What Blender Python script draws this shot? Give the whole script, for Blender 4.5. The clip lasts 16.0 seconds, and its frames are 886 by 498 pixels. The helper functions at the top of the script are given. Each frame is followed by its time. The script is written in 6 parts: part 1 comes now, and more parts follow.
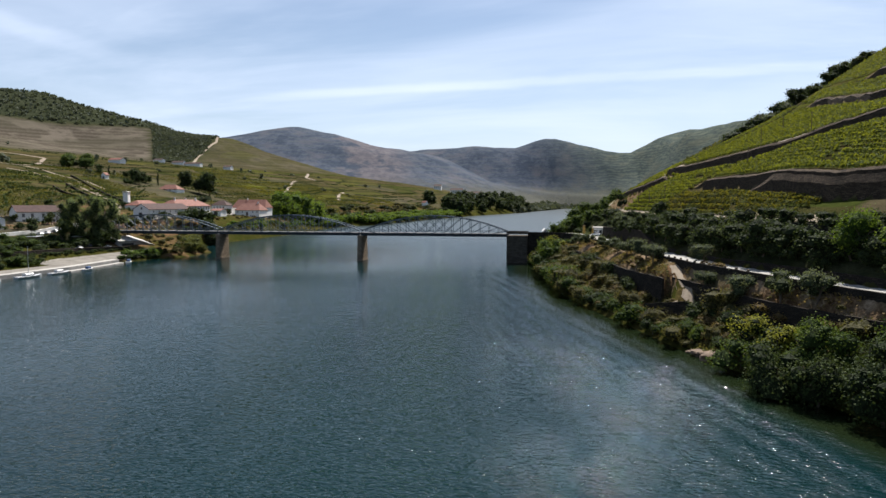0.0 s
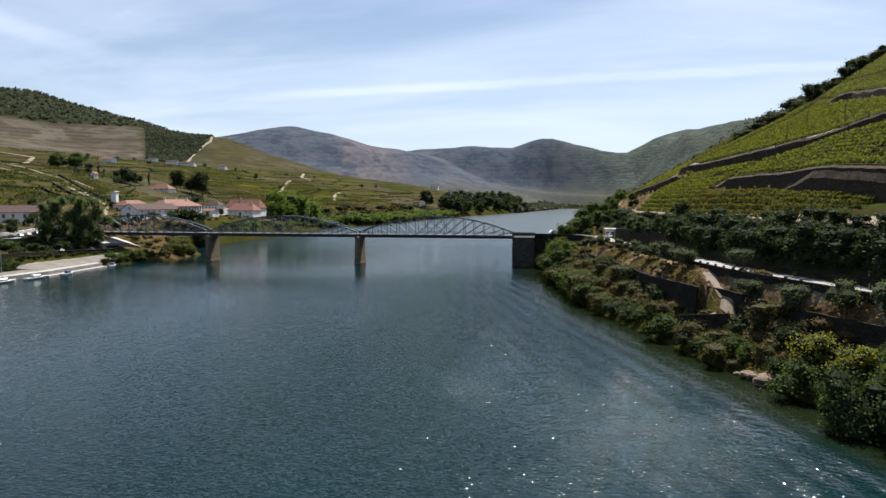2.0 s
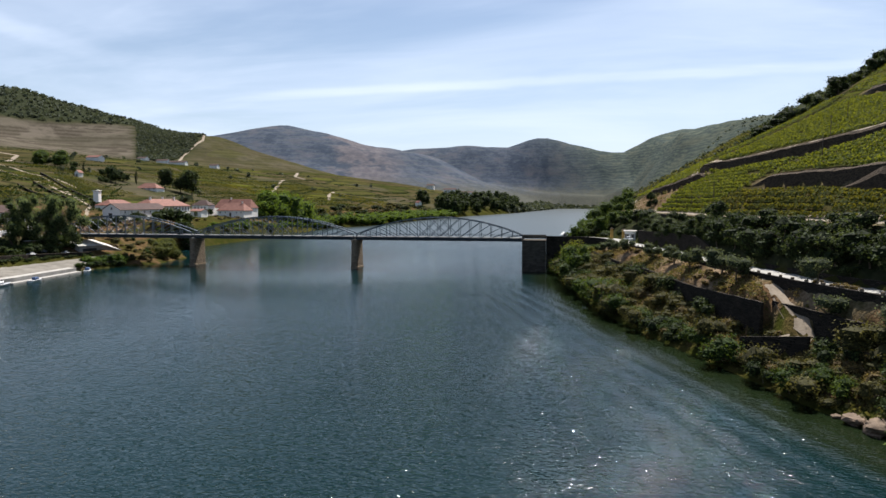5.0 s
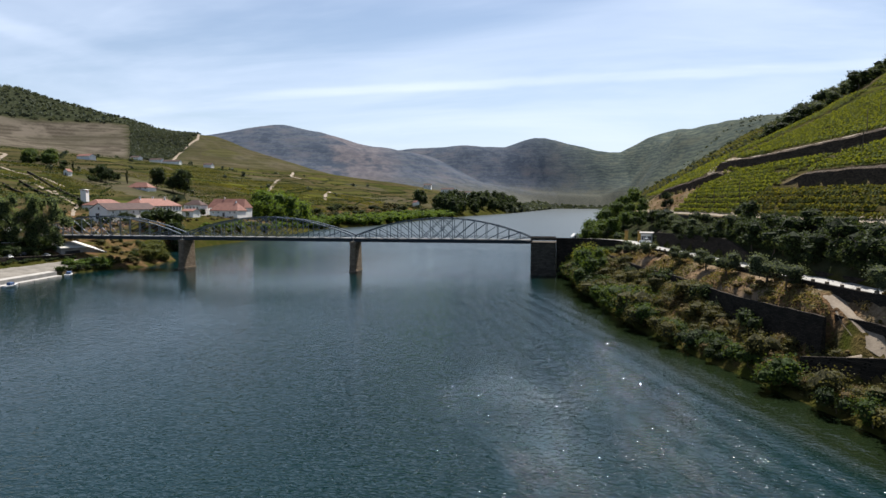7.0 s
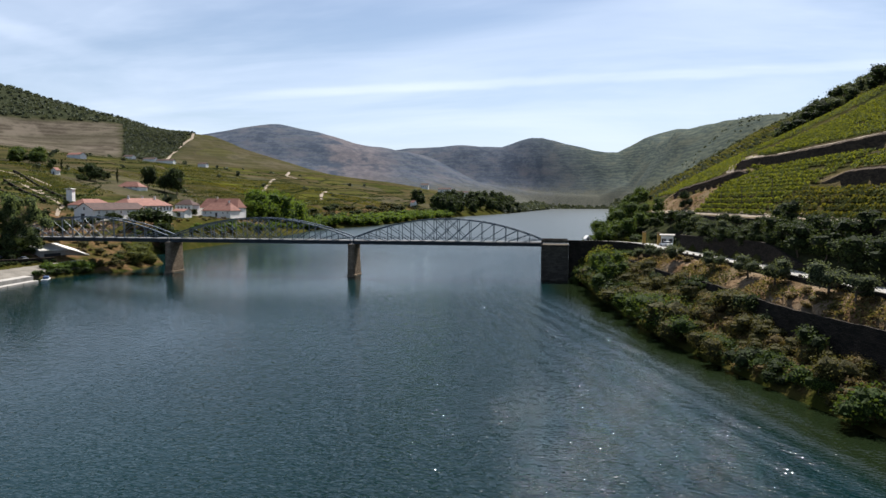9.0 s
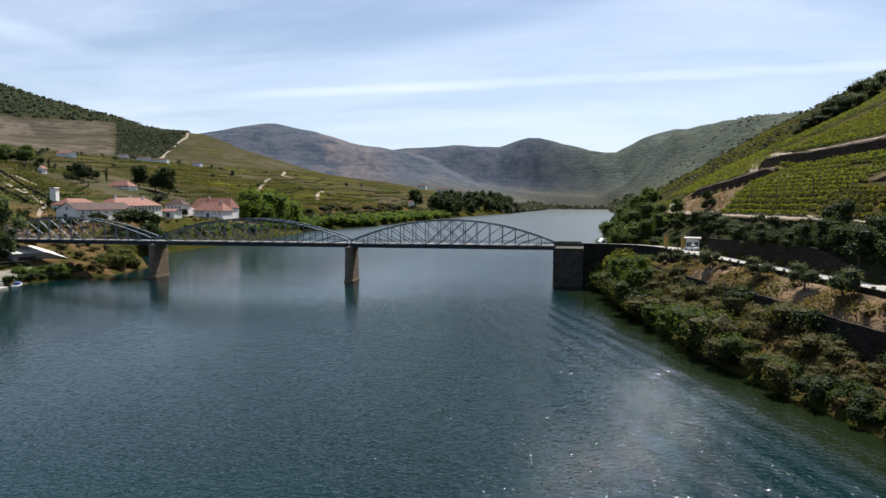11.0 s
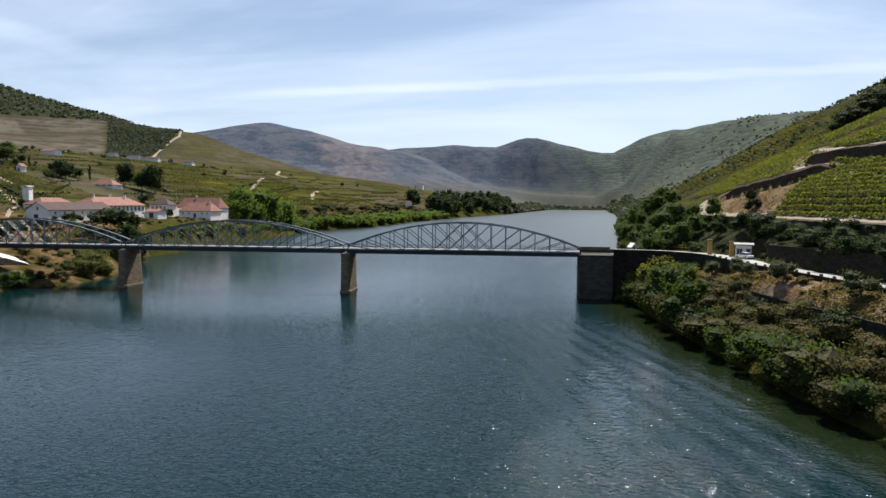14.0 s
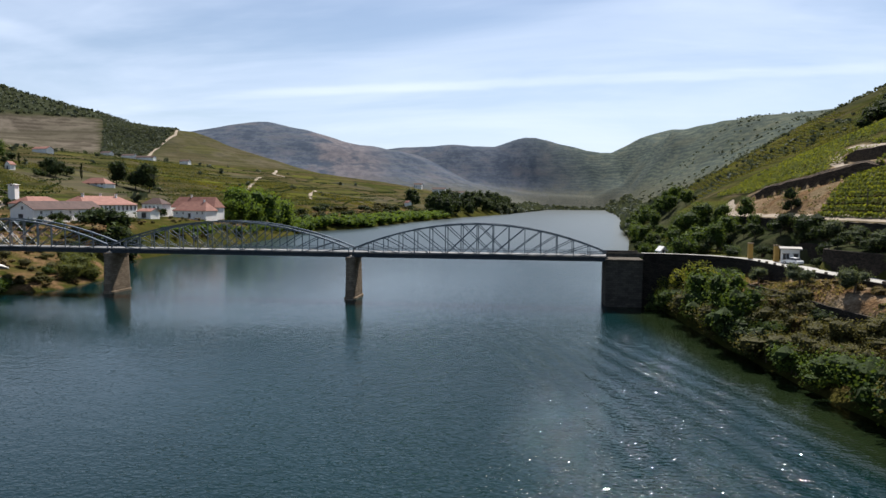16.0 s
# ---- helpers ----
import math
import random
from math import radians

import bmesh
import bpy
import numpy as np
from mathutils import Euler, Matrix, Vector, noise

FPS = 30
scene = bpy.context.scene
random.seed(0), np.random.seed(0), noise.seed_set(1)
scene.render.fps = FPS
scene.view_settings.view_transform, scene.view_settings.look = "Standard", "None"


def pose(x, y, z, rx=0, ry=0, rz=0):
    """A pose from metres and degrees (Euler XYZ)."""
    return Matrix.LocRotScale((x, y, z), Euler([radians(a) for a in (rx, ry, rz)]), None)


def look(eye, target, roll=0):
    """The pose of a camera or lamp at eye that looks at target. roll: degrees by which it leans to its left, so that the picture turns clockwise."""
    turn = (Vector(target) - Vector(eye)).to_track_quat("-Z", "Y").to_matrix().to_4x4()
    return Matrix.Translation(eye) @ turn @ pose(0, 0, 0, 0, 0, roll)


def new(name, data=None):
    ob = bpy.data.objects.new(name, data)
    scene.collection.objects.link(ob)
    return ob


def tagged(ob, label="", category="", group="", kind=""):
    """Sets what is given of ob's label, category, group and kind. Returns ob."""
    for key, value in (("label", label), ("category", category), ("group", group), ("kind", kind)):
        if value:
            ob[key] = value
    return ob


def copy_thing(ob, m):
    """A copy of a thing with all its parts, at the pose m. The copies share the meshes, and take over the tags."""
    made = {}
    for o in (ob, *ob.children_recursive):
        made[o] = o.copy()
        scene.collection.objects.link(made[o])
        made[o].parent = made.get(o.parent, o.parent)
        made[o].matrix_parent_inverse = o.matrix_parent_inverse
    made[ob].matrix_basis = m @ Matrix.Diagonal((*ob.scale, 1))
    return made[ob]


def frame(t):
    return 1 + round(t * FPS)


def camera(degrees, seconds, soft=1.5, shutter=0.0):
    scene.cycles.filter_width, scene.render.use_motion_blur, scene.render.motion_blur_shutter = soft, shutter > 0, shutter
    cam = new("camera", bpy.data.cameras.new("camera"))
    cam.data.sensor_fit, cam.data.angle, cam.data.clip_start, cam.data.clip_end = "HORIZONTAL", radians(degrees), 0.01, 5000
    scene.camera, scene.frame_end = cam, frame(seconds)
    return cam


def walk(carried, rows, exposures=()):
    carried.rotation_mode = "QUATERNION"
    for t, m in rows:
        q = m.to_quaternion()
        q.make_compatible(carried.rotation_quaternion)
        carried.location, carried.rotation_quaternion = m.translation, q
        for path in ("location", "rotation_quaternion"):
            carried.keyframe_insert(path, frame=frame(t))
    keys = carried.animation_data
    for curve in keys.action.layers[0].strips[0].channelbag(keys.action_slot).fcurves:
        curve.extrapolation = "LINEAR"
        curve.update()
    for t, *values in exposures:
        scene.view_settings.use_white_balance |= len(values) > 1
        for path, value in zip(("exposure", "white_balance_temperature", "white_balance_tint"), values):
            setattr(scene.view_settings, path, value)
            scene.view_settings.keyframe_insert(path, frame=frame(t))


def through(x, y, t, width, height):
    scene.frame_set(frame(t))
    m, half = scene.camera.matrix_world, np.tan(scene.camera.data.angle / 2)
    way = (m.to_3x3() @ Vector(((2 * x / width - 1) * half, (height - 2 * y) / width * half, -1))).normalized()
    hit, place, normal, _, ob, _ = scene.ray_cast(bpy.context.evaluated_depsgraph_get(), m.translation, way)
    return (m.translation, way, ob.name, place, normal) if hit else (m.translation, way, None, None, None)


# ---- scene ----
cam = camera(69.6, 16.0)
PATH = [
    (0.0, (87.25, -275.31, 26.28), (70.17, -177.05, 18.96), 0.02),
    (0.5, (85.90, -271.75, 26.28), (68.99, -173.46, 18.96), 0.02),
    (1.0, (84.62, -268.27, 26.28), (67.88, -169.95, 18.96), 0.02),
    (1.5, (83.41, -264.86, 26.27), (66.82, -166.52, 18.96), 0.02),
    (2.0, (82.24, -261.52, 26.27), (65.79, -163.15, 18.95), 0.02),
    (2.5, (81.09, -258.24, 26.26), (64.78, -159.85, 18.94), 0.02),
    (3.0, (79.94, -255.00, 26.25), (63.78, -156.58, 18.93), 0.03),
    (3.5, (78.80, -251.79, 26.24), (62.78, -153.36, 18.92), 0.03),
    (4.0, (77.64, -248.61, 26.23), (61.76, -150.15, 18.91), 0.03),
    (4.5, (76.47, -245.43, 26.22), (60.74, -146.95, 18.90), 0.04),
    (5.0, (75.28, -242.25, 26.21), (59.69, -143.74, 18.88), 0.05),
    (5.5, (74.07, -239.05, 26.20), (58.63, -140.52, 18.86), 0.05),
    (6.0, (72.85, -235.81, 26.18), (57.56, -137.26, 18.85), 0.06),
    (6.5, (71.61, -232.54, 26.17), (56.47, -133.96, 18.83), 0.07),
    (7.0, (70.36, -229.20, 26.16), (55.38, -130.61, 18.82), 0.08),
    (7.5, (69.10, -225.80, 26.14), (54.27, -127.18, 18.80), 0.09),
    (8.0, (67.85, -222.33, 26.12), (53.17, -123.69, 18.78), 0.10),
    (8.5, (66.59, -218.78, 26.11), (52.06, -120.12, 18.77), 0.11),
    (9.0, (65.35, -215.15, 26.09), (50.96, -116.46, 18.76), 0.12),
    (9.5, (64.11, -211.43, 26.07), (49.86, -112.72, 18.74), 0.14),
    (10.0, (62.88, -207.63, 26.05), (48.77, -108.91, 18.73), 0.15),
    (10.5, (61.67, -203.76, 26.03), (47.69, -105.01, 18.72), 0.16),
    (11.0, (60.47, -199.82, 26.01), (46.62, -101.06, 18.71), 0.18),
    (11.5, (59.28, -195.83, 25.99), (45.55, -97.05, 18.71), 0.20),
    (12.0, (58.09, -191.81, 25.97), (44.48, -93.01, 18.70), 0.21),
    (12.5, (56.90, -187.78, 25.95), (43.40, -88.96, 18.69), 0.23),
    (13.0, (55.69, -183.76, 25.93), (42.29, -84.92, 18.68), 0.25),
    (13.5, (54.44, -179.79, 25.90), (41.16, -80.94, 18.67), 0.27),
    (14.0, (53.15, -175.90, 25.88), (39.97, -77.04, 18.65), 0.29),
    (14.5, (51.79, -172.16, 25.85), (38.71, -73.28, 18.63), 0.31),
    (15.0, (50.32, -168.59, 25.83), (37.36, -69.70, 18.61), 0.33),
    (15.5, (48.72, -165.27, 25.80), (35.87, -66.36, 18.57), 0.35),
    (16.0, (46.95, -162.25, 25.78), (34.23, -63.33, 18.53), 0.37),
]
walk(cam, [(t, look(eye, target, roll)) for t, eye, target, roll in PATH])

# ---- sky and sun ----
SUN_AZ, SUN_EL = radians(12), radians(53)      # clockwise from +y, above the horizon
scene.view_settings.exposure = 1.03
scene.view_settings.use_white_balance = True
scene.view_settings.white_balance_temperature = 6250
sun_dir = Vector((math.sin(SUN_AZ) * math.cos(SUN_EL), math.cos(SUN_AZ) * math.cos(SUN_EL), math.sin(SUN_EL)))
sun = new("sun", bpy.data.lights.new("sun", "SUN"))
sun.data.energy, sun.data.angle, sun.data.color = 5.0, radians(0.55), (1.0, 0.93, 0.83)
sun.matrix_world = look((0, 0, 300), Vector((0, 0, 300)) - sun_dir)

world = bpy.data.worlds.new("sky")
scene.world = world
world.use_nodes = True


def sky_nodes():
    nt = world.node_tree
    nt.nodes.clear()
    N, L = nt.nodes.new, nt.links.new
    out, bg = N("ShaderNodeOutputWorld"), N("ShaderNodeBackground")
    sky = N("ShaderNodeTexSky")
    sky.sky_type, sky.sun_disc = "NISHITA", False
    sky.sun_elevation, sky.sun_rotation = SUN_EL, SUN_AZ
    sky.air_density, sky.dust_density, sky.ozone_density = 1.0, 0.8, 1.6
    bg.inputs["Strength"].default_value = 0.050
    co = N("ShaderNodeTexCoord")

    def math_node(op, a, b=None, clamp=False):
        n = N("ShaderNodeMath")
        n.operation, n.use_clamp = op, clamp
        for k, v in enumerate((a, b)):
            if v is None:
                continue
            if isinstance(v, (int, float)):
                n.inputs[k].default_value = v
            else:
                L(v, n.inputs[k])
        return n.outputs[0]

    sep = N("ShaderNodeSeparateXYZ")
    L(co.outputs["Generated"], sep.inputs[0])
    # high cloud: the direction projected on a flat layer
    up = math_node("MAXIMUM", math_node("ADD", sep.outputs[2], 0.16), 0.05)
    comb = N("ShaderNodeCombineXYZ")
    L(math_node("DIVIDE", sep.outputs[0], up), comb.inputs[0])
    L(math_node("DIVIDE", sep.outputs[1], up), comb.inputs[1])

    def cirrus(scale, stretch, turn, detail, lo, hi):
        mp = N("ShaderNodeMapping")
        mp.inputs["Rotation"].default_value = (0, 0, radians(turn))
        mp.inputs["Scale"].default_value = (scale * stretch, scale, 1)
        L(comb.outputs[0], mp.inputs[0])
        nz = N("ShaderNodeTexNoise")
        nz.inputs["Scale"].default_value, nz.inputs["Detail"].default_value = 1.0, detail
        nz.inputs["Roughness"].default_value, nz.inputs["Distortion"].default_value = 0.55, 0.6
        L(mp.outputs[0], nz.inputs[0])
        mr = N("ShaderNodeMapRange")
        mr.interpolation_type = "SMOOTHSTEP"
        mr.inputs[1].default_value, mr.inputs[2].default_value = lo, hi
        L(nz.outputs[0], mr.inputs[0])
        return mr.outputs[0]

    veil = cirrus(1.3, 0.45, 62, 5, 0.30, 0.72)
    fine = cirrus(4.5, 0.22, 66, 6, 0.42, 0.78)

    # two old contrails, each a great circle of the sky
    def trail(a, b, half, soft):
        n = Vector(a).cross(Vector(b)).normalized()
        dot = N("ShaderNodeVectorMath")
        dot.operation = "DOT_PRODUCT"
        L(co.outputs["Generated"], dot.inputs[0])
        dot.inputs[1].default_value = n
        nz = N("ShaderNodeTexNoise")
        nz.inputs["Scale"].default_value, nz.inputs["Detail"].default_value = 14, 4
        L(co.outputs["Generated"], nz.inputs[0])
        wob = math_node("MULTIPLY", math_node("SUBTRACT", nz.outputs[0], 0.5), soft * 0.9)
        mr = N("ShaderNodeMapRange")
        mr.interpolation_type = "SMOOTHSTEP"
        mr.inputs[1].default_value, mr.inputs[2].default_value = half + soft, half
        L(math_node("ABSOLUTE", math_node("ADD", dot.outputs[1 if len(dot.outputs) > 1 else 0], wob)), mr.inputs[0])
        return mr.outputs[0]

    t1 = trail(TRAIL_A, TRAIL_B, 0.002, 0.008)
    t2 = trail(TRAIL_C, TRAIL_D, 0.003, 0.014)
    gate2 = N("ShaderNodeMapRange")
    gate2.inputs[1].default_value, gate2.inputs[2].default_value = -0.56, -0.64
    L(sep.outputs[0], gate2.inputs[0])
    gate1 = N("ShaderNodeMapRange")
    gate1.inputs[1].default_value, gate1.inputs[2].default_value = -0.50, -0.30
    L(sep.outputs[0], gate1.inputs[0])
    end2 = N("ShaderNodeMapRange")
    end2.inputs[1].default_value, end2.inputs[2].default_value = -0.84, -0.74
    L(sep.outputs[0], end2.inputs[0])
    low = N("ShaderNodeMapRange")           # haze towards the horizon
    low.interpolation_type = "SMOOTHSTEP"
    low.inputs[1].default_value, low.inputs[2].default_value = 0.36, 0.0
    L(sep.outputs[2], low.inputs[0])
    # thin cloud and haze scatter forwards: bright round the sun, blue away from it
    toward = N("ShaderNodeVectorMath")
    toward.operation = "DOT_PRODUCT"
    L(co.outputs["Generated"], toward.inputs[0])
    toward.inputs[1].default_value = sun_dir
    forward = N("ShaderNodeMapRange")
    forward.interpolation_type = "SMOOTHSTEP"
    forward.inputs[1].default_value, forward.inputs[2].default_value = -0.55, 0.60
    forward.inputs[3].default_value = 0.06
    L(toward.outputs["Value"], forward.inputs[0])
    cover = math_node("ADD", math_node("MULTIPLY", veil, 0.42), math_node("MULTIPLY", fine, 0.13))
    cover = math_node("ADD", cover, math_node("MULTIPLY", low.outputs[0], 0.42))
    cover = math_node("ADD", cover, math_node("MULTIPLY", math_node("MULTIPLY", t1, gate1.outputs[0]), 0.27))
    cover = math_node("ADD", cover, math_node("MULTIPLY", math_node("MULTIPLY", t2, math_node("MULTIPLY", gate2.outputs[0], end2.outputs[0])), 0.20), True)
    cover = math_node("MULTIPLY", cover, forward.outputs[0])
    mix = N("ShaderNodeMix")
    mix.data_type = "RGBA"
    L(cover, mix.inputs[0])
    L(sky.outputs[0], mix.inputs[6])
    mix.inputs[7].default_value = (8.6, 9.6, 11.4, 1)
    L(mix.outputs[2], bg.inputs["Color"])
    L(bg.outputs[0], out.inputs[0])


TRAIL_A, TRAIL_B = (-0.50, 0.85, 0.145), (0.35, 0.92, 0.178)
TRAIL_C, TRAIL_D = (-0.72, 0.66, 0.236), (-0.60, 0.77, 0.200)
sky_nodes()

# ---- the lie of the land: plan curves and cross sections, in metres ----
def curve(pairs):
    ys, vs = zip(*pairs)
    return lambda y: np.interp(y, ys, vs)


shore_right = curve([(-420, 205), (-300, 165), (-220, 137), (-197, 127), (-172, 116), (-155, 109), (-140, 104.5), (-120, 98), (-95, 91),
                     (-70, 87), (-40, 83), (0, 80.5), (40, 82), (100, 90), (200, 104), (300, 120), (480, 143), (800, 190), (1242, 246), (2458, 363), (5000, 600)])
road_edge = curve([(-420, 250), (-220, 157), (-174, 132), (-159, 126), (-145, 121), (-132, 116.5), (-115, 113), (-100, 110.3), (-80, 107.3), (-60, 104),
                   (-45, 101), (-31, 98.5), (-15, 97), (10, 94), (60, 95), (130, 102), (200, 118), (300, 138), (480, 165), (5000, 700)])
vine_base = curve([(-420, 275), (-220, 176), (-150, 140), (-110, 128.5), (-70, 121.8), (-12, 114.6), (20, 112), (60, 110), (120, 113), (160, 119), (200, 130),
                   (300, 160), (480, 190), (5000, 760)])
shore_left = curve([(-420, -98), (-100, -98), (-60, -96), (-27, -99), (-12, -95), (5, -86), (32, -89), (74, -120), (126, -123), (228, -123), (372, -138), (430, -114),
                    (657, -100), (936, -66), (1303, 6), (1600, 40), (2000, 90), (2500, 140), (5000, 160)])
ROAD_Z = 13.1
LEFT_SECTIONS = {      # height against distance from the shore
    -420: [(0, 0), (.5, 1.2), (8, 1.6), (9, 5), (40, 9), (80, 18), (200, 45), (500, 100), (1400, 250)],
    -60: [(0, 0), (.4, 1.3), (14, 2.2), (20, 6), (55, 10.5), (95, 15), (155, 27), (300, 58), (600, 110), (1400, 220)],
    -5: [(0, 0), (4, 1.8), (20, 4), (34, 8), (70, 12), (100, 16), (160, 27), (300, 58), (600, 110), (1400, 220)],
    40: [(0, 0), (4, 1.8), (24, 5), (40, 10), (60, 14.5), (90, 17), (160, 30), (300, 58), (600, 115), (1400, 220)],
    100: [(0, 0), (3, 3), (9, 9), (16, 14.5), (55, 16.5), (78, 22), (140, 33), (250, 60), (580, 120), (1400, 220)],
    200: [(0, 0), (5, 5), (15, 13), (40, 16), (65, 17), (100, 24), (150, 34), (250, 58), (580, 115), (1400, 225)],
    310: [(0, 0), (10, 4), (75, 16), (138, 36), (240, 57), (330, 67), (570, 110), (1370, 240)],
    500: [(0, 0), (10, 5), (60, 18), (180, 44), (345, 75), (590, 105), (1400, 250)],
    950: [(0, 0), (15, 8), (80, 26), (166, 46), (323, 74), (473, 90), (638, 107), (1005, 165), (1430, 270)],
    1400: [(0, 0), (35, 20), (135, 45), (275, 69), (485, 97), (626, 133), (738, 166), (826, 200), (900, 208), (997, 218), (1203, 282), (1411, 350)],
    1700: [(0, 0), (90, 20), (390, 45), (690, 70), (990, 120), (1500, 220)],
    2272: [(0, 0), (115, 40), (315, 110), (532, 212), (740, 269), (930, 312), (1100, 340), (1222, 328), (1373, 302), (1800, 280)],
}
RIGHT_SECTIONS = {     # height against distance from the shore
    130: [(0, 0), (10, 12), (25, 22), (60, 43), (100, 66), (160, 106), (300, 185), (600, 280), (1500, 330)],
    250: [(0, 0), (12, 15), (24, 28), (42, 40), (59, 49), (74, 58), (90, 68), (113, 80), (145, 96), (300, 170), (600, 260), (1500, 330)],
    480: [(0, 0), (20, 18), (42, 32), (71, 46), (98, 60), (121, 75), (145, 90), (181, 108), (300, 160), (457, 215), (1350, 300)],
    800: [(0, 0), (40, 15), (210, 90), (410, 185), (1300, 300)],
    1242: [(0, 0), (54, 15), (154, 60), (323, 150), (554, 250), (1250, 320)],
    1600: [(0, 0), (30, 10), (200, 100), (430, 232), (600, 272), (1250, 340)],
    2000: [(0, 0), (80, 40), (240, 160), (390, 290), (580, 314), (1200, 370)],
    2400: [(0, 0), (90, 80), (245, 308), (390, 330), (1150, 400)],
}
FAR_SECTIONS = {       # height against x, across the whole valley
    2600: [(-2400, 260), (-1100, 330), (-700, 230), (-478, 150), (-277, 120), (-108, 95), (60, 70), (195, 60), (330, 55), (451, 110), (590, 290), (800, 340), (2400, 420)],
    2978: [(-2400, 260), (-1000, 300), (-682, 280), (-478, 297), (-277, 300), (-108, 306), (-20, 335), (40, 351), (90, 351), (150, 331), (195, 313), (330, 268), (400, 257), (451, 258), (575, 324), (727, 372), (2400, 460)],
    3600: [(-2400, 200), (0, 220), (600, 230), (2400, 300)],
    5200: [(-2400, 120), (2400, 150)],
}


def hash01(i, j, k):
    n = np.sin(i * 127.1 + j * 311.7 + k * 74.7) * 43758.5453
    return n - np.floor(n)


def value_noise(x, y, size, k):
    x, y = x / size, y / size
    i, j = np.floor(x), np.floor(y)
    u, v = x - i, y - j
    u, v = u * u * (3 - 2 * u), v * v * (3 - 2 * v)
    a, b, c, d = hash01(i, j, k), hash01(i + 1, j, k), hash01(i, j + 1, k), hash01(i + 1, j + 1, k)
    return (a + (b - a) * u) * (1 - v) + (c + (d - c) * u) * v - 0.5


def smooth01(v, a, b):
    u = np.clip((v - a) / (b - a), 0, 1)      # also falling, when b < a
    return u * u * (3 - 2 * u)


def sections(e, y, table):
    keys = sorted(table)
    rows = [np.interp(e, *zip(*table[k])) for k in keys]
    z = rows[0].copy()
    for k0, k1, r0, r1 in zip(keys, keys[1:], rows, rows[1:]):
        w = np.clip((y - k0) / (k1 - k0), 0, 1)
        w = w * w * (3 - 2 * w) * 0.6 + w * 0.4
        z = np.where(y > k0, r0 + (r1 - r0) * w, z)
    return z


BANK = [(0, 0), (.06, .9), (.35, 2.9), (.60, 4.2), (.62, 4.4), (.64, 9.5), (.80, 11.4), (.95, 12.5), (1, 12.7)]
HILL = [(0, 22.3), (2.5, 22.6), (9.5, 28.2), (12, 29.5), (18.5, 33), (25, 37.5), (38, 44.6), (56, 53), (82, 66), (150, 112), (300, 205), (900, 330)]
# terrace walls of the near hill: distance up the slope along y, and height of the wall
SECOND = curve([(-220, 56), (-89, 47), (-78, 44), (-69, 40), (-63, 35), (-45, 31.5), (-19, 29), (18, 27), (40, 28.5), (60, 31)])
TERRACES = [
    (curve([(-220, 20), (-129, 12), (-112, 14.2), (-81, 16), (-60, 15.5), (-30, 15.5)]), 2.6, -400, -44),
    (curve([(4, 24), (20, 21.5), (40, 15), (56, 10.5), (70, 9)]), 2.8, 4, 64),
    (SECOND, 2.8, -400, 46),
    (curve([(-220, 62), (-120, 63), (-46, 69), (4, 81), (37, 86), (60, 90)]), 2.6, -400, 34),
    (curve([(-220, 84), (-100, 88), (10, 96), (50, 101)]), 2.4, -400, 10),
    (curve([(-220, 18.6), (-129, 10.6), (-112, 12.8), (-81, 14.8)]), 2.4, -400, -90),
]


BANK_LOW = [(0, 0), (.06, 1.2), (.35, 4.6), (.58, 6.9), (.62, 7.2), (.64, 9.5), (.80, 11.4), (.95, 12.5), (1, 12.7)]      # north of the tall wall


def bank_u(x, y):
    """Share of the way up the right bank; the wall stands at .63, nearer the road south of the ramp."""
    a, b = shore_right(y), road_edge(y)
    u = (x - a) / (b - a)
    w = .63 + .20 * smooth01(y, -127, -133)
    return np.where(u < w, u / w * .63, .63 + (u - w) / (1 - w) * .37)


RAMP_X = curve([(-142, 114.6), (-139, 114.5), (-132, 113.9), (-128, 113.9), (-123, 114.6)])


def ledge(x, y):
    """Way along the ledge below the ramp, and distance up the slope from its middle."""
    return .643 * (x - 107.7) - .766 * (y + 134), .766 * (x - 107.7) + .643 * (y + 134)


def yard_of(y):
    """Width of the road and of the level place of the lodge beside it."""
    return 7.5 + 6.5 * smooth01(y, -28, -20) * (1 - smooth01(y, -3, 5))


def hill_wall(y):
    """How much taller the wall on the hill side of the road is near the lodge."""
    return smooth01(y, -88, -70) * (1 - smooth01(y, -8, 2))


def vineyard_cut(x, y):
    """The bare slope below the bend of the vineyard track."""
    d = x - vine_base(y)
    return (d > .5) & (d < TERRACES[1][0](y)) & (y > -2) & (y < 62) & (x < 115 + .93 * y)


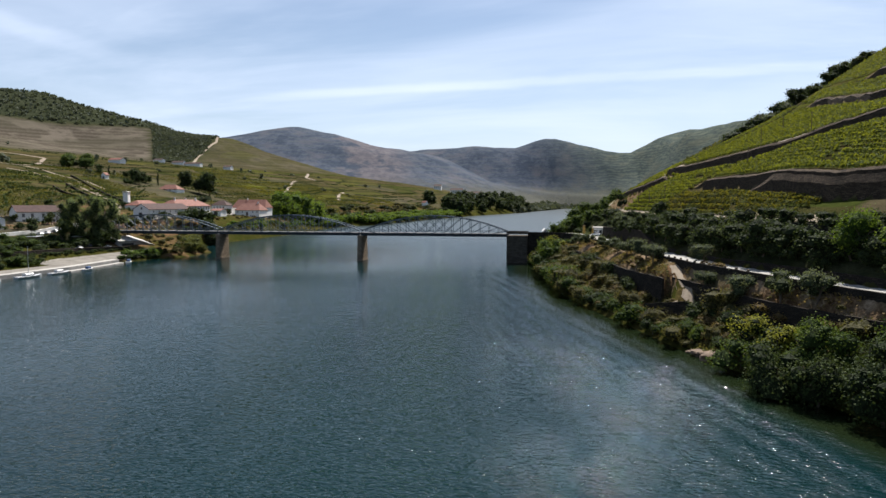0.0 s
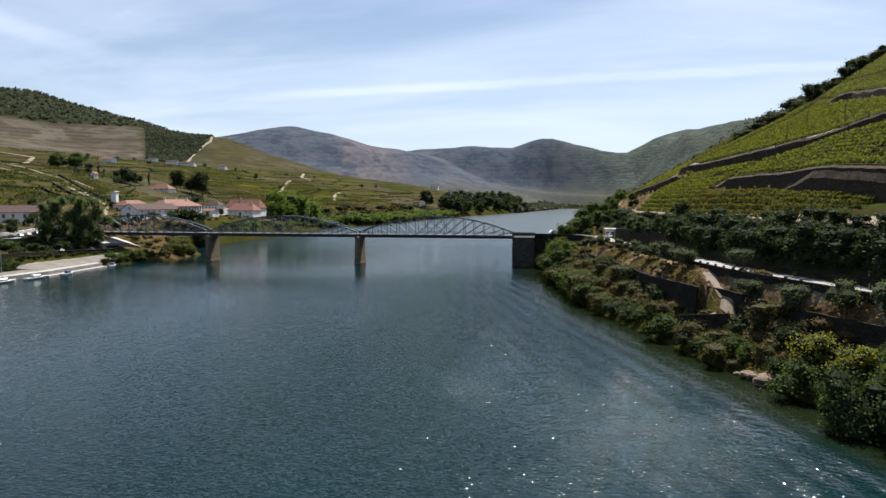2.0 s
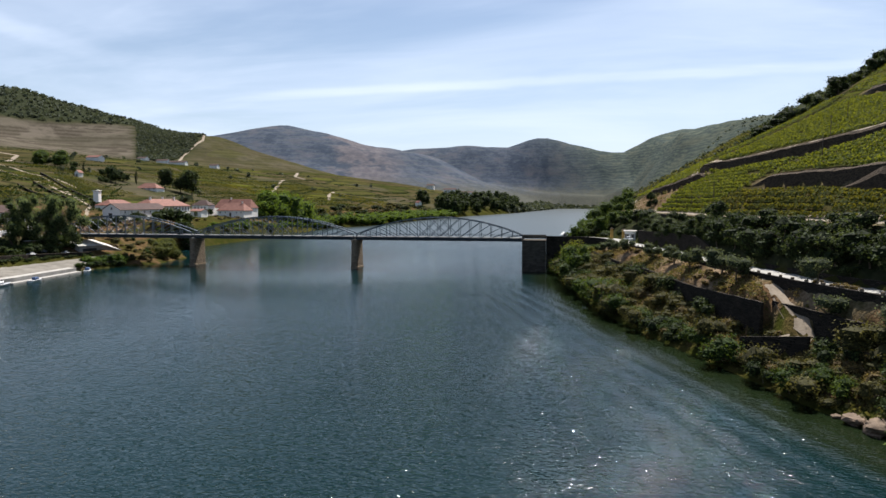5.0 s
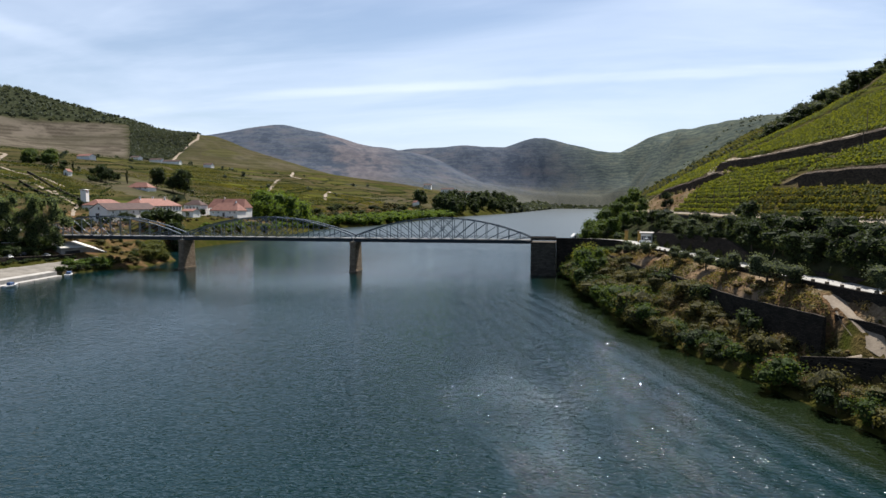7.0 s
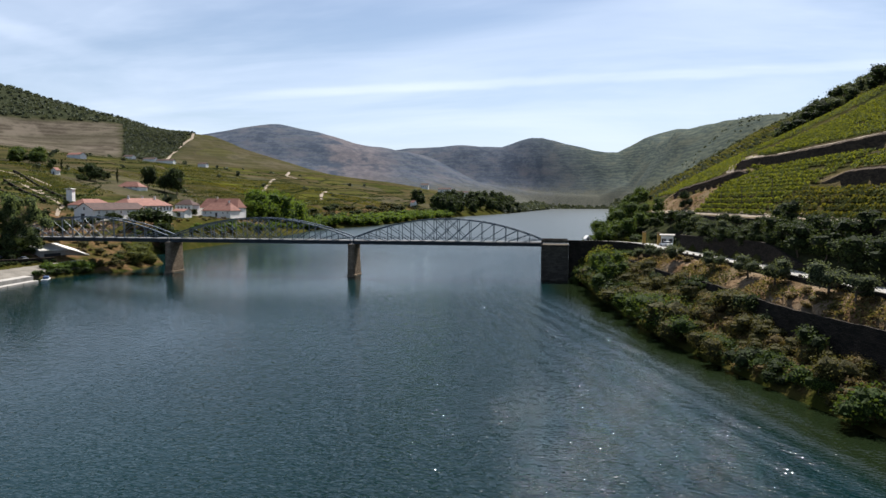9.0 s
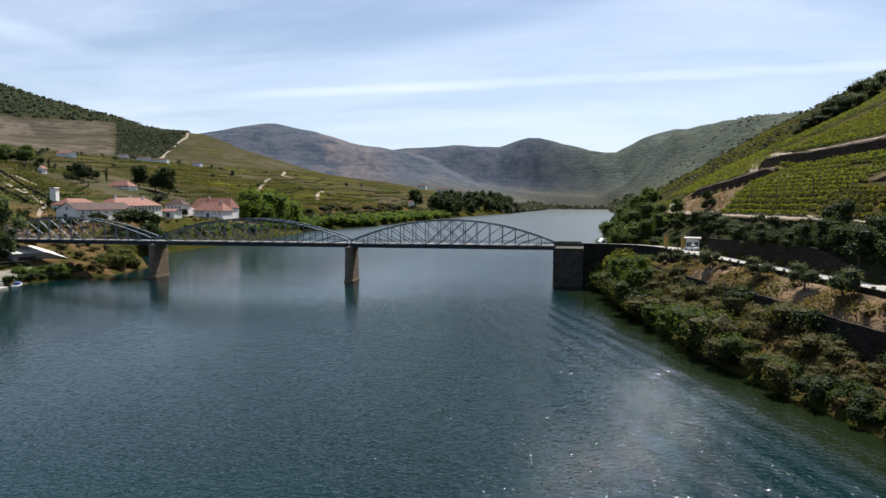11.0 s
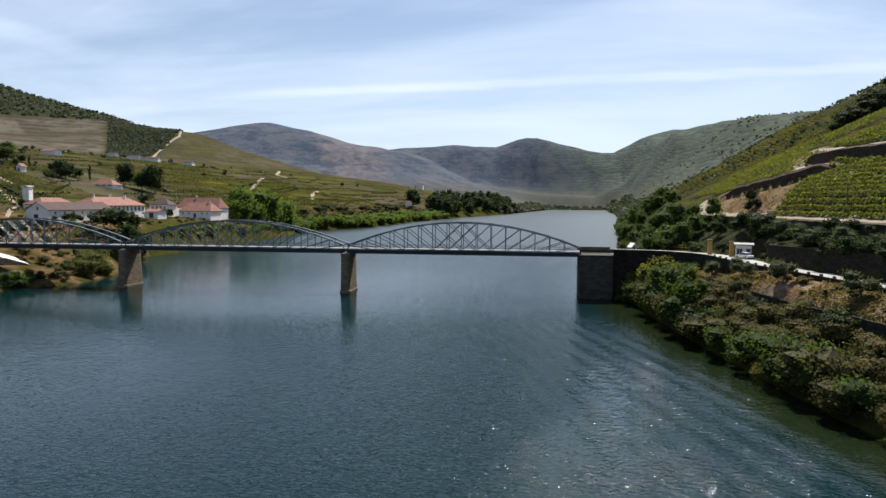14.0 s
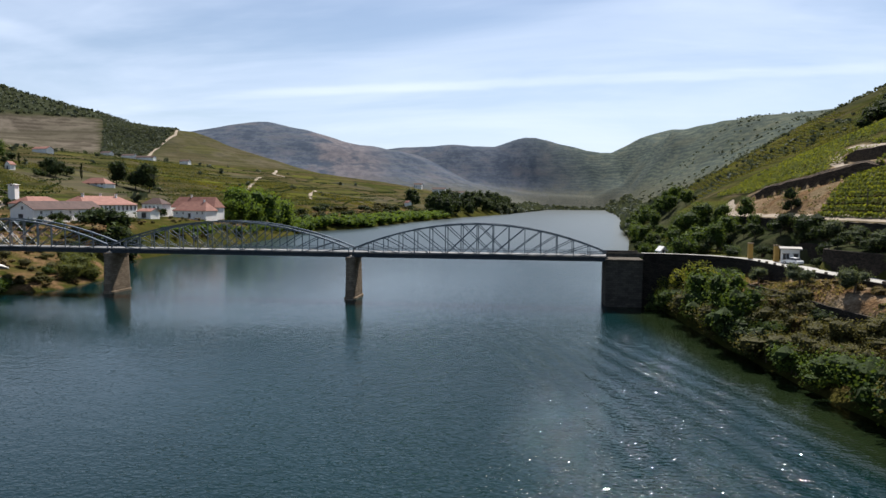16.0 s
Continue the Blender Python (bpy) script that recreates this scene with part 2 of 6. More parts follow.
def near_right(x, y):
    a, b, c = shore_right(y), road_edge(y), vine_base(y)
    u = (x - a) / (b - a)
    filled = np.interp(u, (0, .06, .3, .6, 1), (0, 1.6, 5.6, 8.2, 9.6))
    bank = np.interp(bank_u(x, y), *zip(*BANK))
    bank = bank + (np.interp(bank_u(x, y), *zip(*BANK_LOW)) - bank) * smooth01(y, -108, -96)
    ramp_w = np.exp(-((x - RAMP_X(y)) / 1.7) ** 4) * smooth01(y, -142, -140) * (1 - smooth01(y, -124, -122))
    bank = bank + (np.interp(y, (-141.5, -139, -124), (6.6, 7.9, 12.3)) - bank) * ramp_w
    s, p = ledge(x, y)
    bank = bank + (4.7 + .18 * np.clip(s, 0, 11) - bank) * np.exp(-((p - .2) / 1.5) ** 4) * smooth01(s, -1.2, .2) * (1 - smooth01(s, 10, 12))
    bank = bank + (filled - bank) * smooth01(y, -46, -22)
    z = np.where(u < 0, np.maximum(-4, u * 8), bank)
    z = np.where(x > b, ROAD_Z - 0.12, z)
    yard = yard_of(y)
    v = (x - b - yard) / np.maximum(c - b - yard, 1)
    z = np.where(v > 0, np.interp(v, (0, .06, .86, .90, 1), (ROAD_Z - .1, 15.2, 19.2, 22.0, 22.3)) + 2.2 * hill_wall(y) * np.interp(v, (0, .05, .6), (0, 1, 0)), z)
    d = x - c
    steps = 0
    for line, tall, begin, end in TERRACES:
        s = d - line(y)
        step = np.where(s < 0, -0.5 * tall * np.clip(1 + s / 7, 0, 1), 0.5 * tall * np.clip(1 - (s - 2.5) / 7, 0, 1))
        steps = steps + step * smooth01(y, end + 3, end - 14) * smooth01(y, begin - 3, begin + 14)
    lift = 1 - 0.12 * smooth01(y, 70, 130)
    z = np.where(d > 0, 22.3 + (np.interp(d, *zip(*HILL)) - 22.3) * lift + steps, z)
    return z


def height(x, y):
    x, y = np.asarray(x, float), np.asarray(y, float)
    ex, el = x - shore_right(y), shore_left(y) - x
    far = sections(ex, y, RIGHT_SECTIONS)
    w = smooth01(y, 110, 260)
    right = near_right(x, y) * (1 - w) + np.where(ex < 0, np.maximum(-4, ex), far) * w
    left = np.where(el < 0, np.maximum(-4, el), sections(el, y, LEFT_SECTIONS))
    z = np.where(ex > -20, right, np.where(el > -20, left, -4.0))
    z = np.maximum(z, np.where(ex > -20, left, -4.0))
    w = smooth01(y, 2430, 2600)
    z = z * (1 - w) + sections(x, y, FAR_SECTIONS) * w
    # roughness: gullies on the high ground, small humps near by
    land = np.clip(z / 25, 0, 1)
    hill = smooth01(z, 60, 190)
    z = z + land * hill * (34 * value_noise(x, y, 340, 1) + 11 * value_noise(x, y, 150, 2) + 5 * value_noise(x, y, 70, 3)) * smooth01(y, 500, 1000)
    z = z - hill * smooth01(y, 1500, 2200) * 4 * (1 - 2 * np.abs(value_noise(x + .4 * y, y * .35, 150, 7)))
    z = z + land * smooth01(np.abs(x - 30), 150, 300) * 2.2 * value_noise(x, y, 45, 4)
    u = bank_u(x, y)
    bank = (1 - np.exp(-((x - RAMP_X(y)) / 2.4) ** 4) * smooth01(y, -144, -141) * (1 - smooth01(y, -124, -121))) * smooth01(u, .02, .12) * (1 - smooth01(u, .8, .97)) * (1 - .85 * np.exp(-((u - .62) / .09) ** 2)) * (1 - w)
    z = z + bank * np.where(y < 300, 1, 0) * (1.1 * value_noise(x, y, 9, 5) + .4 * value_noise(x, y, 4, 6))
    return z


# ---- materials ----
def node_mat(name):
    m = bpy.data.materials.new(name)
    m.use_nodes = True
    nt = m.node_tree
    return m, nt, nt.nodes["Principled BSDF"]


def wire(nt, value, socket):
    if isinstance(value, (int, float)):
        socket.default_value = value
    elif isinstance(value, tuple):
        socket.default_value = (*value, 1)[:4] if len(value) == 3 else value
    else:
        nt.links.new(value, socket)


def noise_out(nt, vec, scale, detail=4, rough=0.55, distort=0.0):
    n = nt.nodes.new("ShaderNodeTexNoise")
    n.inputs["Scale"].default_value, n.inputs["Detail"].default_value = scale, detail
    n.inputs["Roughness"].default_value, n.inputs["Distortion"].default_value = rough, distort
    if vec is not None:
        nt.links.new(vec, n.inputs["Vector"])
    return n.outputs["Fac"]


def ramp(nt, fac, lo, hi, a=0.0, b=1.0):
    n = nt.nodes.new("ShaderNodeMapRange")
    n.interpolation_type = "SMOOTHSTEP"
    for k, v in enumerate((fac, lo, hi, a, b)):
        wire(nt, v, n.inputs[k])
    return n.outputs[0]


def mixc(nt, fac, a, b, mode="MIX"):
    n = nt.nodes.new("ShaderNodeMix")
    n.data_type, n.blend_type = "RGBA", mode
    wire(nt, fac, n.inputs[0])
    wire(nt, a, n.inputs[6])
    wire(nt, b, n.inputs[7])
    return n.outputs[2]


def calc(nt, op, a, b=0.0):
    n = nt.nodes.new("ShaderNodeMath")
    n.operation = op
    wire(nt, a, n.inputs[0])
    wire(nt, b, n.inputs[1])
    return n.outputs[0]


def place(nt):
    return nt.nodes.new("ShaderNodeNewGeometry").outputs["Position"]


def bump(nt, bsdf, fac, strength, distance):
    n = nt.nodes.new("ShaderNodeBump")
    n.inputs["Strength"].default_value, n.inputs["Distance"].default_value = strength, distance
    nt.links.new(fac, n.inputs["Height"])
    nt.links.new(n.outputs[0], bsdf.inputs["Normal"])


def plain(name, a, b, rough=0.8, scale=1.2, fine=9.0, metal=0.0, relief=0.02, spec=0.4):
    """A surface that wanders between two colours, in blotches and in grain."""
    m, nt, bs = node_mat(name)
    p = place(nt)
    big, small = noise_out(nt, p, scale, 3), noise_out(nt, p, fine, 4)
    f = ramp(nt, calc(nt, "ADD", calc(nt, "MULTIPLY", big, 0.6), calc(nt, "MULTIPLY", small, 0.4)), 0.33, 0.67)
    nt.links.new(mixc(nt, f, a, b), bs.inputs["Base Color"])
    bs.inputs["Roughness"].default_value, bs.inputs["Metallic"].default_value = rough, metal
    bs.inputs["Specular IOR Level"].default_value = spec
    if relief:
        bump(nt, bs, small, 0.6, relief)
    return m


def stone(name, a, b, joint, course, length, relief=0.06):
    """Coursed masonry in real blocks' sizes."""
    m, nt, bs = node_mat(name)
    co = nt.nodes.new("ShaderNodeTexCoord").outputs["Object"]
    sep = nt.nodes.new("ShaderNodeSeparateXYZ")
    nt.links.new(co, sep.inputs[0])
    flat = nt.nodes.new("ShaderNodeCombineXYZ")
    nt.links.new(calc(nt, "ADD", sep.outputs[0], sep.outputs[1]), flat.inputs[0])
    nt.links.new(sep.outputs[2], flat.inputs[1])
    br = nt.nodes.new("ShaderNodeTexBrick")
    br.inputs["Scale"].default_value = 1.0
    br.inputs["Brick Width"].default_value, br.inputs["Row Height"].default_value = length, course
    br.inputs["Mortar Size"].default_value, br.inputs["Mortar Smooth"].default_value = 0.03, 0.4
    br.inputs["Color1"].default_value, br.inputs["Color2"].default_value = (0, 0, 0, 1), (1, 1, 1, 1)
    br.inputs["Mortar"].default_value = (.5, .5, .5, 1)
    wob = nt.nodes.new("ShaderNodeVectorMath")
    wob.operation = "MULTIPLY_ADD"
    nz = nt.nodes.new("ShaderNodeTexNoise")
    nz.inputs["Scale"].default_value = 1.4
    nt.links.new(co, nz.inputs[0])
    nt.links.new(nz.outputs["Color"], wob.inputs[0])
    wob.inputs[1].default_value = (.22, .22, .22)
    nt.links.new(flat.outputs[0], wob.inputs[2])
    nt.links.new(wob.outputs[0], br.inputs["Vector"])
    grain = noise_out(nt, co, 3.5, 5)
    f = calc(nt, "ADD", calc(nt, "MULTIPLY", br.outputs["Color"], 0.45), calc(nt, "MULTIPLY", grain, 0.6))
    col = mixc(nt, ramp(nt, f, .2, .85), a, b)
    col = mixc(nt, ramp(nt, noise_out(nt, co, .35, 4), .5, .75, 0, .55), col, joint)
    col = mixc(nt, br.outputs["Fac"], col, joint)
    nt.links.new(col, bs.inputs["Base Color"])
    bs.inputs["Roughness"].default_value, bs.inputs["Specular IOR Level"].default_value = 0.9, 0.05
    bump(nt, bs, calc(nt, "SUBTRACT", grain, calc(nt, "MULTIPLY", br.outputs["Fac"], .8)), 0.8, relief)
    return m


def leaves(name, dark, mid, light, through=0.35):
    """Foliage: each leaf clump its own tone, and each plant too."""
    m, nt, bs = node_mat(name)
    geo = nt.nodes.new("ShaderNodeNewGeometry")
    info = nt.nodes.new("ShaderNodeObjectInfo")
    r = calc(nt, "ADD", calc(nt, "MULTIPLY", geo.outputs["Random Per Island"], 0.48), calc(nt, "MULTIPLY", info.outputs["Random"], 0.52))
    col = mixc(nt, ramp(nt, r, 0.05, 0.5), dark, mid)
    col = mixc(nt, ramp(nt, r, 0.5, 0.98), col, light)
    speck = noise_out(nt, place(nt), 2.2, 4, .7)
    col = mixc(nt, ramp(nt, speck, .34, .54, .45, 0), col, (dark[0] * .5, dark[1] * .5, dark[2] * .5))
    nt.links.new(col, bs.inputs["Base Color"])
    bs.inputs["Roughness"].default_value, bs.inputs["Specular IOR Level"].default_value = 0.8, 0.10
    tr = nt.nodes.new("ShaderNodeBsdfTranslucent")
    nt.links.new(mixc(nt, 0.5, col, (light[0] * 1.3, light[1] * 1.3, light[2] * .6)), tr.inputs["Color"])
    mix = nt.nodes.new("ShaderNodeMixShader")
    mix.inputs[0].default_value = through
    nt.links.new(bs.outputs[0], mix.inputs[1])
    nt.links.new(tr.outputs[0], mix.inputs[2])
    nt.links.new(mix.outputs[0], nt.nodes["Material Output"].inputs["Surface"])
    return m


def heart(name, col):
    """Inner foliage, darker because the shade inside a crown is put into its colour."""
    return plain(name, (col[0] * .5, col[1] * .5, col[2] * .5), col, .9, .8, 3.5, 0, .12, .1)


def ground_material():
    m, nt, bs = node_mat("ground_earth")
    p = place(nt)
    att = nt.nodes.new("ShaderNodeAttribute")
    att.attribute_name = "land_use"
    sep = nt.nodes.new("ShaderNodeSeparateColor")
    nt.links.new(att.outputs["Color"], sep.inputs[0])
    att2 = nt.nodes.new("ShaderNodeAttribute")
    att2.attribute_name = "land_cover"
    sep2 = nt.nodes.new("ShaderNodeSeparateColor")
    nt.links.new(att2.outputs["Color"], sep2.inputs[0])
    n_big, n_mid, n_fine, n_tiny = noise_out(nt, p, .006, 4), noise_out(nt, p, .035, 5), noise_out(nt, p, .22, 5), noise_out(nt, p, 1.6, 4)
    xyz = nt.nodes.new("ShaderNodeSeparateXYZ")
    nt.links.new(p, xyz.inputs[0])
    # dry grass and scrub between the fields
    base = mixc(nt, ramp(nt, n_fine, .35, .65), (.031, .035, .0065), (.056, .048, .014))
    base = mixc(nt, ramp(nt, n_mid, .42, .62, 0, .6), base, (.024, .029, .006))
    n_hill0 = noise_out(nt, p, .014, 5, .6)
    # rows along the contours: leafy wall against bare earth
    level = calc(nt, "ADD", calc(nt, "MULTIPLY", xyz.outputs[2], 2.1), calc(nt, "MULTIPLY", n_mid, 6.0))
    rows = ramp(nt, calc(nt, "ADD", calc(nt, "SINE", level), calc(nt, "MULTIPLY", calc(nt, "SUBTRACT", n_fine, .5), 2.2)), -.35, .35)
    # each plot has its own tone; tracks and hedges run between plots
    warp = nt.nodes.new("ShaderNodeVectorMath")
    warp.operation = "MULTIPLY_ADD"
    nz = nt.nodes.new("ShaderNodeTexNoise")
    nz.inputs["Scale"].default_value, nz.inputs["Detail"].default_value = .012, 2
    nt.links.new(p, nz.inputs["Vector"])
    nt.links.new(nz.outputs["Color"], warp.inputs[0])
    warp.inputs[1].default_value = (60, 60, 0)
    nt.links.new(p, warp.inputs[2])
    mp = nt.nodes.new("ShaderNodeMapping")
    mp.inputs["Scale"].default_value, mp.inputs["Rotation"].default_value = (1 / 75, 1 / 95, 0), (0, 0, .5)
    nt.links.new(warp.outputs[0], mp.inputs[0])
    cell = nt.nodes.new("ShaderNodeTexVoronoi")
    edge = nt.nodes.new("ShaderNodeTexVoronoi")
    edge.feature = "DISTANCE_TO_EDGE"
    for v in (cell, edge):
        v.voronoi_dimensions = "2D"
        v.inputs["Scale"].default_value = 1.0
        nt.links.new(mp.outputs[0], v.inputs["Vector"])
    tone = nt.nodes.new("ShaderNodeSeparateColor")
    nt.links.new(cell.outputs["Color"], tone.inputs[0])
    leafy = mixc(nt, ramp(nt, tone.outputs[0], .1, .8), (.036, .048, .010), (.082, .082, .020))
    leafy = mixc(nt, ramp(nt, tone.outputs[0], .82, .9, 0, .7), leafy, (.090, .105, .010))
    leafy = mixc(nt, ramp(nt, tone.outputs[1], .46, .62, 0, .85), leafy, (.066, .051, .027))
    vine = mixc(nt, rows, mixc(nt, .25, (.052, .041, .019), leafy), leafy)
    vine = mixc(nt, ramp(nt, n_mid, .4, .7, 0, .5), vine, (.038, .046, .015))
    vine = mixc(nt, ramp(nt, n_hill0, .50, .60, 0, .55), vine, (.070, .056, .028))
    step = calc(nt, "ADD", calc(nt, "MULTIPLY", xyz.outputs[2], .8), calc(nt, "MULTIPLY", n_mid, 7))
    vine = mixc(nt, ramp(nt, calc(nt, "ADD", calc(nt, "SINE", step), calc(nt, "MULTIPLY", calc(nt, "SUBTRACT", n_fine, .5), 3)), .25, .95, 0, .6), vine, (.014, .018, .007))
    rim = ramp(nt, edge.outputs["Distance"], .045, .02)
    vine = mixc(nt, calc(nt, "MULTIPLY", rim, ramp(nt, tone.outputs[2], .45, .55, .2, 0.9)), vine, (.0792, .0634, .0412))
    hedge = ramp(nt, calc(nt, "ADD", edge.outputs["Distance"], calc(nt, "MULTIPLY", n_fine, .06)), .10, .07)
    vine = mixc(nt, calc(nt, "MULTIPLY", hedge, ramp(nt, n_mid, .45, .55, 0, .8)), vine, (.0116, .0169, .0063))
    col = mixc(nt, sep.outputs[0], base, vine)
    # ploughed or newly planted terraces
    level2 = calc(nt, "ADD", calc(nt, "MULTIPLY", xyz.outputs[2], .62), calc(nt, "MULTIPLY", n_mid, 3.5))
    bare = mixc(nt, ramp(nt, calc(nt, "ADD", calc(nt, "MULTIPLY", calc(nt, "SINE", level2), .6), calc(nt, "MULTIPLY", calc(nt, "SUBTRACT", n_fine, .5), 4)), -.7, .9), (.054, .046, .036), (.094, .080, .064))
    bare = mixc(nt, ramp(nt, n_hill0, .46, .6, 0, .8), bare, (.135, .116, .094))
    bare = mixc(nt, ramp(nt, n_big, .4, .62, 0, .5), bare, (.060, .056, .038))
    col = mixc(nt, sep.outputs[1], col, bare)
    # evergreen scrub
    wood = mixc(nt, ramp(nt, n_fine, .35, .68), (.020, .026, .015), (.046, .050, .030))
    col = mixc(nt, sep.outputs[2], col, wood)
    # far slopes: terraced scrub of grey schist and holm oak, blue haze painted in
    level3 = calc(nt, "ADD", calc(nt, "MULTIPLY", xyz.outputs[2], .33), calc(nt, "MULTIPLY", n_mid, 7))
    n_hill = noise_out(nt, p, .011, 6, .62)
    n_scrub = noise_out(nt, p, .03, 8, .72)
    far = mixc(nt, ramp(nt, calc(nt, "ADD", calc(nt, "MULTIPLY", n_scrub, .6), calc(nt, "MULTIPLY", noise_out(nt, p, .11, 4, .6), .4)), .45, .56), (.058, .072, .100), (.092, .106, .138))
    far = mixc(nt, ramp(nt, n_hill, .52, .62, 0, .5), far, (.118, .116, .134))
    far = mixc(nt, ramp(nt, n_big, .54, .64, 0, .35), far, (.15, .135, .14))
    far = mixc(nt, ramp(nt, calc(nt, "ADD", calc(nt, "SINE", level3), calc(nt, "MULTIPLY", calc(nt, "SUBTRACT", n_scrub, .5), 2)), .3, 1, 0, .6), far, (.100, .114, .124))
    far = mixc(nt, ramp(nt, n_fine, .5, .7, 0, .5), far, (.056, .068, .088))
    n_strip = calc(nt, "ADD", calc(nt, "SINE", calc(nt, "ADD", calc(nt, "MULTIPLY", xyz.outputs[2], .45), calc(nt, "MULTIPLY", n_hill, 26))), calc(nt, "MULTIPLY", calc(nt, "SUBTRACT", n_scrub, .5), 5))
    # right-hand slopes: greener scrub, paled with the same painted haze
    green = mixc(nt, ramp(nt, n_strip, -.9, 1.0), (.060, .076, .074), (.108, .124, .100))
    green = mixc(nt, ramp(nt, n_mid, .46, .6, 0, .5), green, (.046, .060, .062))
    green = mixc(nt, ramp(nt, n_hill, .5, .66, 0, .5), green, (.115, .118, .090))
    # the dry eastern flank of the left ridge, its sunlight put into lighter colour
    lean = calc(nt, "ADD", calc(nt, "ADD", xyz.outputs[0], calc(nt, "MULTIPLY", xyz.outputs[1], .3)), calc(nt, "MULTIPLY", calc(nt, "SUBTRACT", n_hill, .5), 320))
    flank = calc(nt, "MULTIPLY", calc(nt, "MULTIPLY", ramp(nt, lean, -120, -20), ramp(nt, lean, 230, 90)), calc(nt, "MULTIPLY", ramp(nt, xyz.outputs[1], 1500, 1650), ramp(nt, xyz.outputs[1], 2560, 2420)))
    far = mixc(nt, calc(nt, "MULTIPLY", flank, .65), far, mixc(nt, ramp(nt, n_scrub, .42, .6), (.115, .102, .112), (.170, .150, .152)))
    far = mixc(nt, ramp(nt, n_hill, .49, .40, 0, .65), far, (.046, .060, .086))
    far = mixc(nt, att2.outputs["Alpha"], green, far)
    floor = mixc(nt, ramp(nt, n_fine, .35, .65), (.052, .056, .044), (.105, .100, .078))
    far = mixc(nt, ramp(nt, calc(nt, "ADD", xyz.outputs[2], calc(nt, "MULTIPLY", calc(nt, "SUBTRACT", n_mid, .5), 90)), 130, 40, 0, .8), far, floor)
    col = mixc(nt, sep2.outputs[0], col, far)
    # pale earth, paths and gravel
    sand = mixc(nt, ramp(nt, n_tiny, .3, .7), (.19, .135, .09), (.28, .215, .15))
    col = mixc(nt, sep2.outputs[1], col, sand)
    # rust-coloured dry herbs
    rust = mixc(nt, ramp(nt, n_tiny, .3, .7), (.08, .0448, .024), (.152, .096, .052))
    col = mixc(nt, calc(nt, "MULTIPLY", sep2.outputs[2], ramp(nt, n_fine, .3, .6)), col, rust)
    col = mixc(nt, ramp(nt, n_tiny, .3, .75, .25, 0), col, (.0158, .0158, .0095))
    nt.links.new(col, bs.inputs["Base Color"])
    bs.inputs["Roughness"].default_value, bs.inputs["Specular IOR Level"].default_value = .95, 0.0
    bump(nt, bs, calc(nt, "ADD", n_fine, calc(nt, "MULTIPLY", n_tiny, .4)), .8, 1.1)
    return m


def water_material():
    m, nt, bs = node_mat("river_water")
    p = place(nt)
    mp = nt.nodes.new("ShaderNodeMapping")
    mp.inputs["Rotation"].default_value, mp.inputs["Scale"].default_value = (0, 0, radians(24)), (.7, 1.2, 1)
    nt.links.new(p, mp.inputs[0])
    v = mp.outputs[0]
    chop = noise_out(nt, v, .50, 2, .5, .5)
    ripple = noise_out(nt, v, 1.95, 1, .5, .5)
    swell = noise_out(nt, v, .06, 3)
    # streaks of calmer and rougher water along the river
    mp2 = nt.nodes.new("ShaderNodeMapping")
    mp2.inputs["Rotation"].default_value, mp2.inputs["Scale"].default_value = (0, 0, radians(-8)), (.035, .006, 1)
    nt.links.new(p, mp2.inputs[0])
    streak = ramp(nt, noise_out(nt, mp2.outputs[0], 1.0, 4, .5, .8), .25, .75, .85, 1.06)
    level = lambda n, k: calc(nt, "MULTIPLY", calc(nt, "SUBTRACT", n, .5), k)
    h = calc(nt, "ADD", level(chop, .37), level(ripple, .32))
    h = calc(nt, "ADD", calc(nt, "MULTIPLY", h, streak), level(swell, .5))
    # the long wake of a boat that went by near the right bank
    wk = nt.nodes.new("ShaderNodeMapping")
    wk.vector_type = "POINT"
    wk.inputs["Rotation"].default_value = (0, 0, radians(-17.5))
    nt.links.new(p, wk.inputs[0])
    wx = nt.nodes.new("ShaderNodeSeparateXYZ")
    nt.links.new(wk.outputs[0], wx.inputs[0])
    way = nt.nodes.new("ShaderNodeSeparateXYZ")
    nt.links.new(p, way.inputs[0])
    phase = calc(nt, "ADD", calc(nt, "MULTIPLY", wx.outputs[0], 1.5), calc(nt, "MULTIPLY", noise_out(nt, p, .02, 2), 5))
    inside = calc(nt, "MULTIPLY", ramp(nt, wx.outputs[0], 20, 26), ramp(nt, wx.outputs[0], 60, 50))
    inside = calc(nt, "MULTIPLY", inside, ramp(nt, way.outputs[1], -25, -60))
    h = calc(nt, "MULTIPLY", h, ramp(nt, way.outputs[1], 50, -150, .28, 1.16))       # more wind up the river
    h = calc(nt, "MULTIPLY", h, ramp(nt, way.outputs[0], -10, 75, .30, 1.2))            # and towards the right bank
    h = calc(nt, "ADD", h, calc(nt, "MULTIPLY", calc(nt, "MULTIPLY", calc(nt, "SINE", phase), calc(nt, "MULTIPLY", inside, ramp(nt, noise_out(nt, p, .025, 3), .30, .48))), .165))
    calm = nt.nodes.new("ShaderNodeAttribute")
    calm.attribute_name = "shelter"
    h = calc(nt, "MULTIPLY", h, calc(nt, "SUBTRACT", 1.0, calc(nt, "MULTIPLY", calm.outputs["Fac"], .8)))
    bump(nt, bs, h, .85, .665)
    deep = mixc(nt, ramp(nt, noise_out(nt, p, .012, 3), .35, .65), (.0016, .0112, .0128), (.0024, .0142, .0160))
    deep = mixc(nt, ramp(nt, calm.outputs["Fac"], .15, .75), deep, (.0075, .0125, .0050))      # murky shallows
    nt.links.new(deep, bs.inputs["Base Color"])
    nt.links.new(ramp(nt, way.outputs[1], -80, 260, .042, .30), bs.inputs["Roughness"])       # finely ruffled up the valley
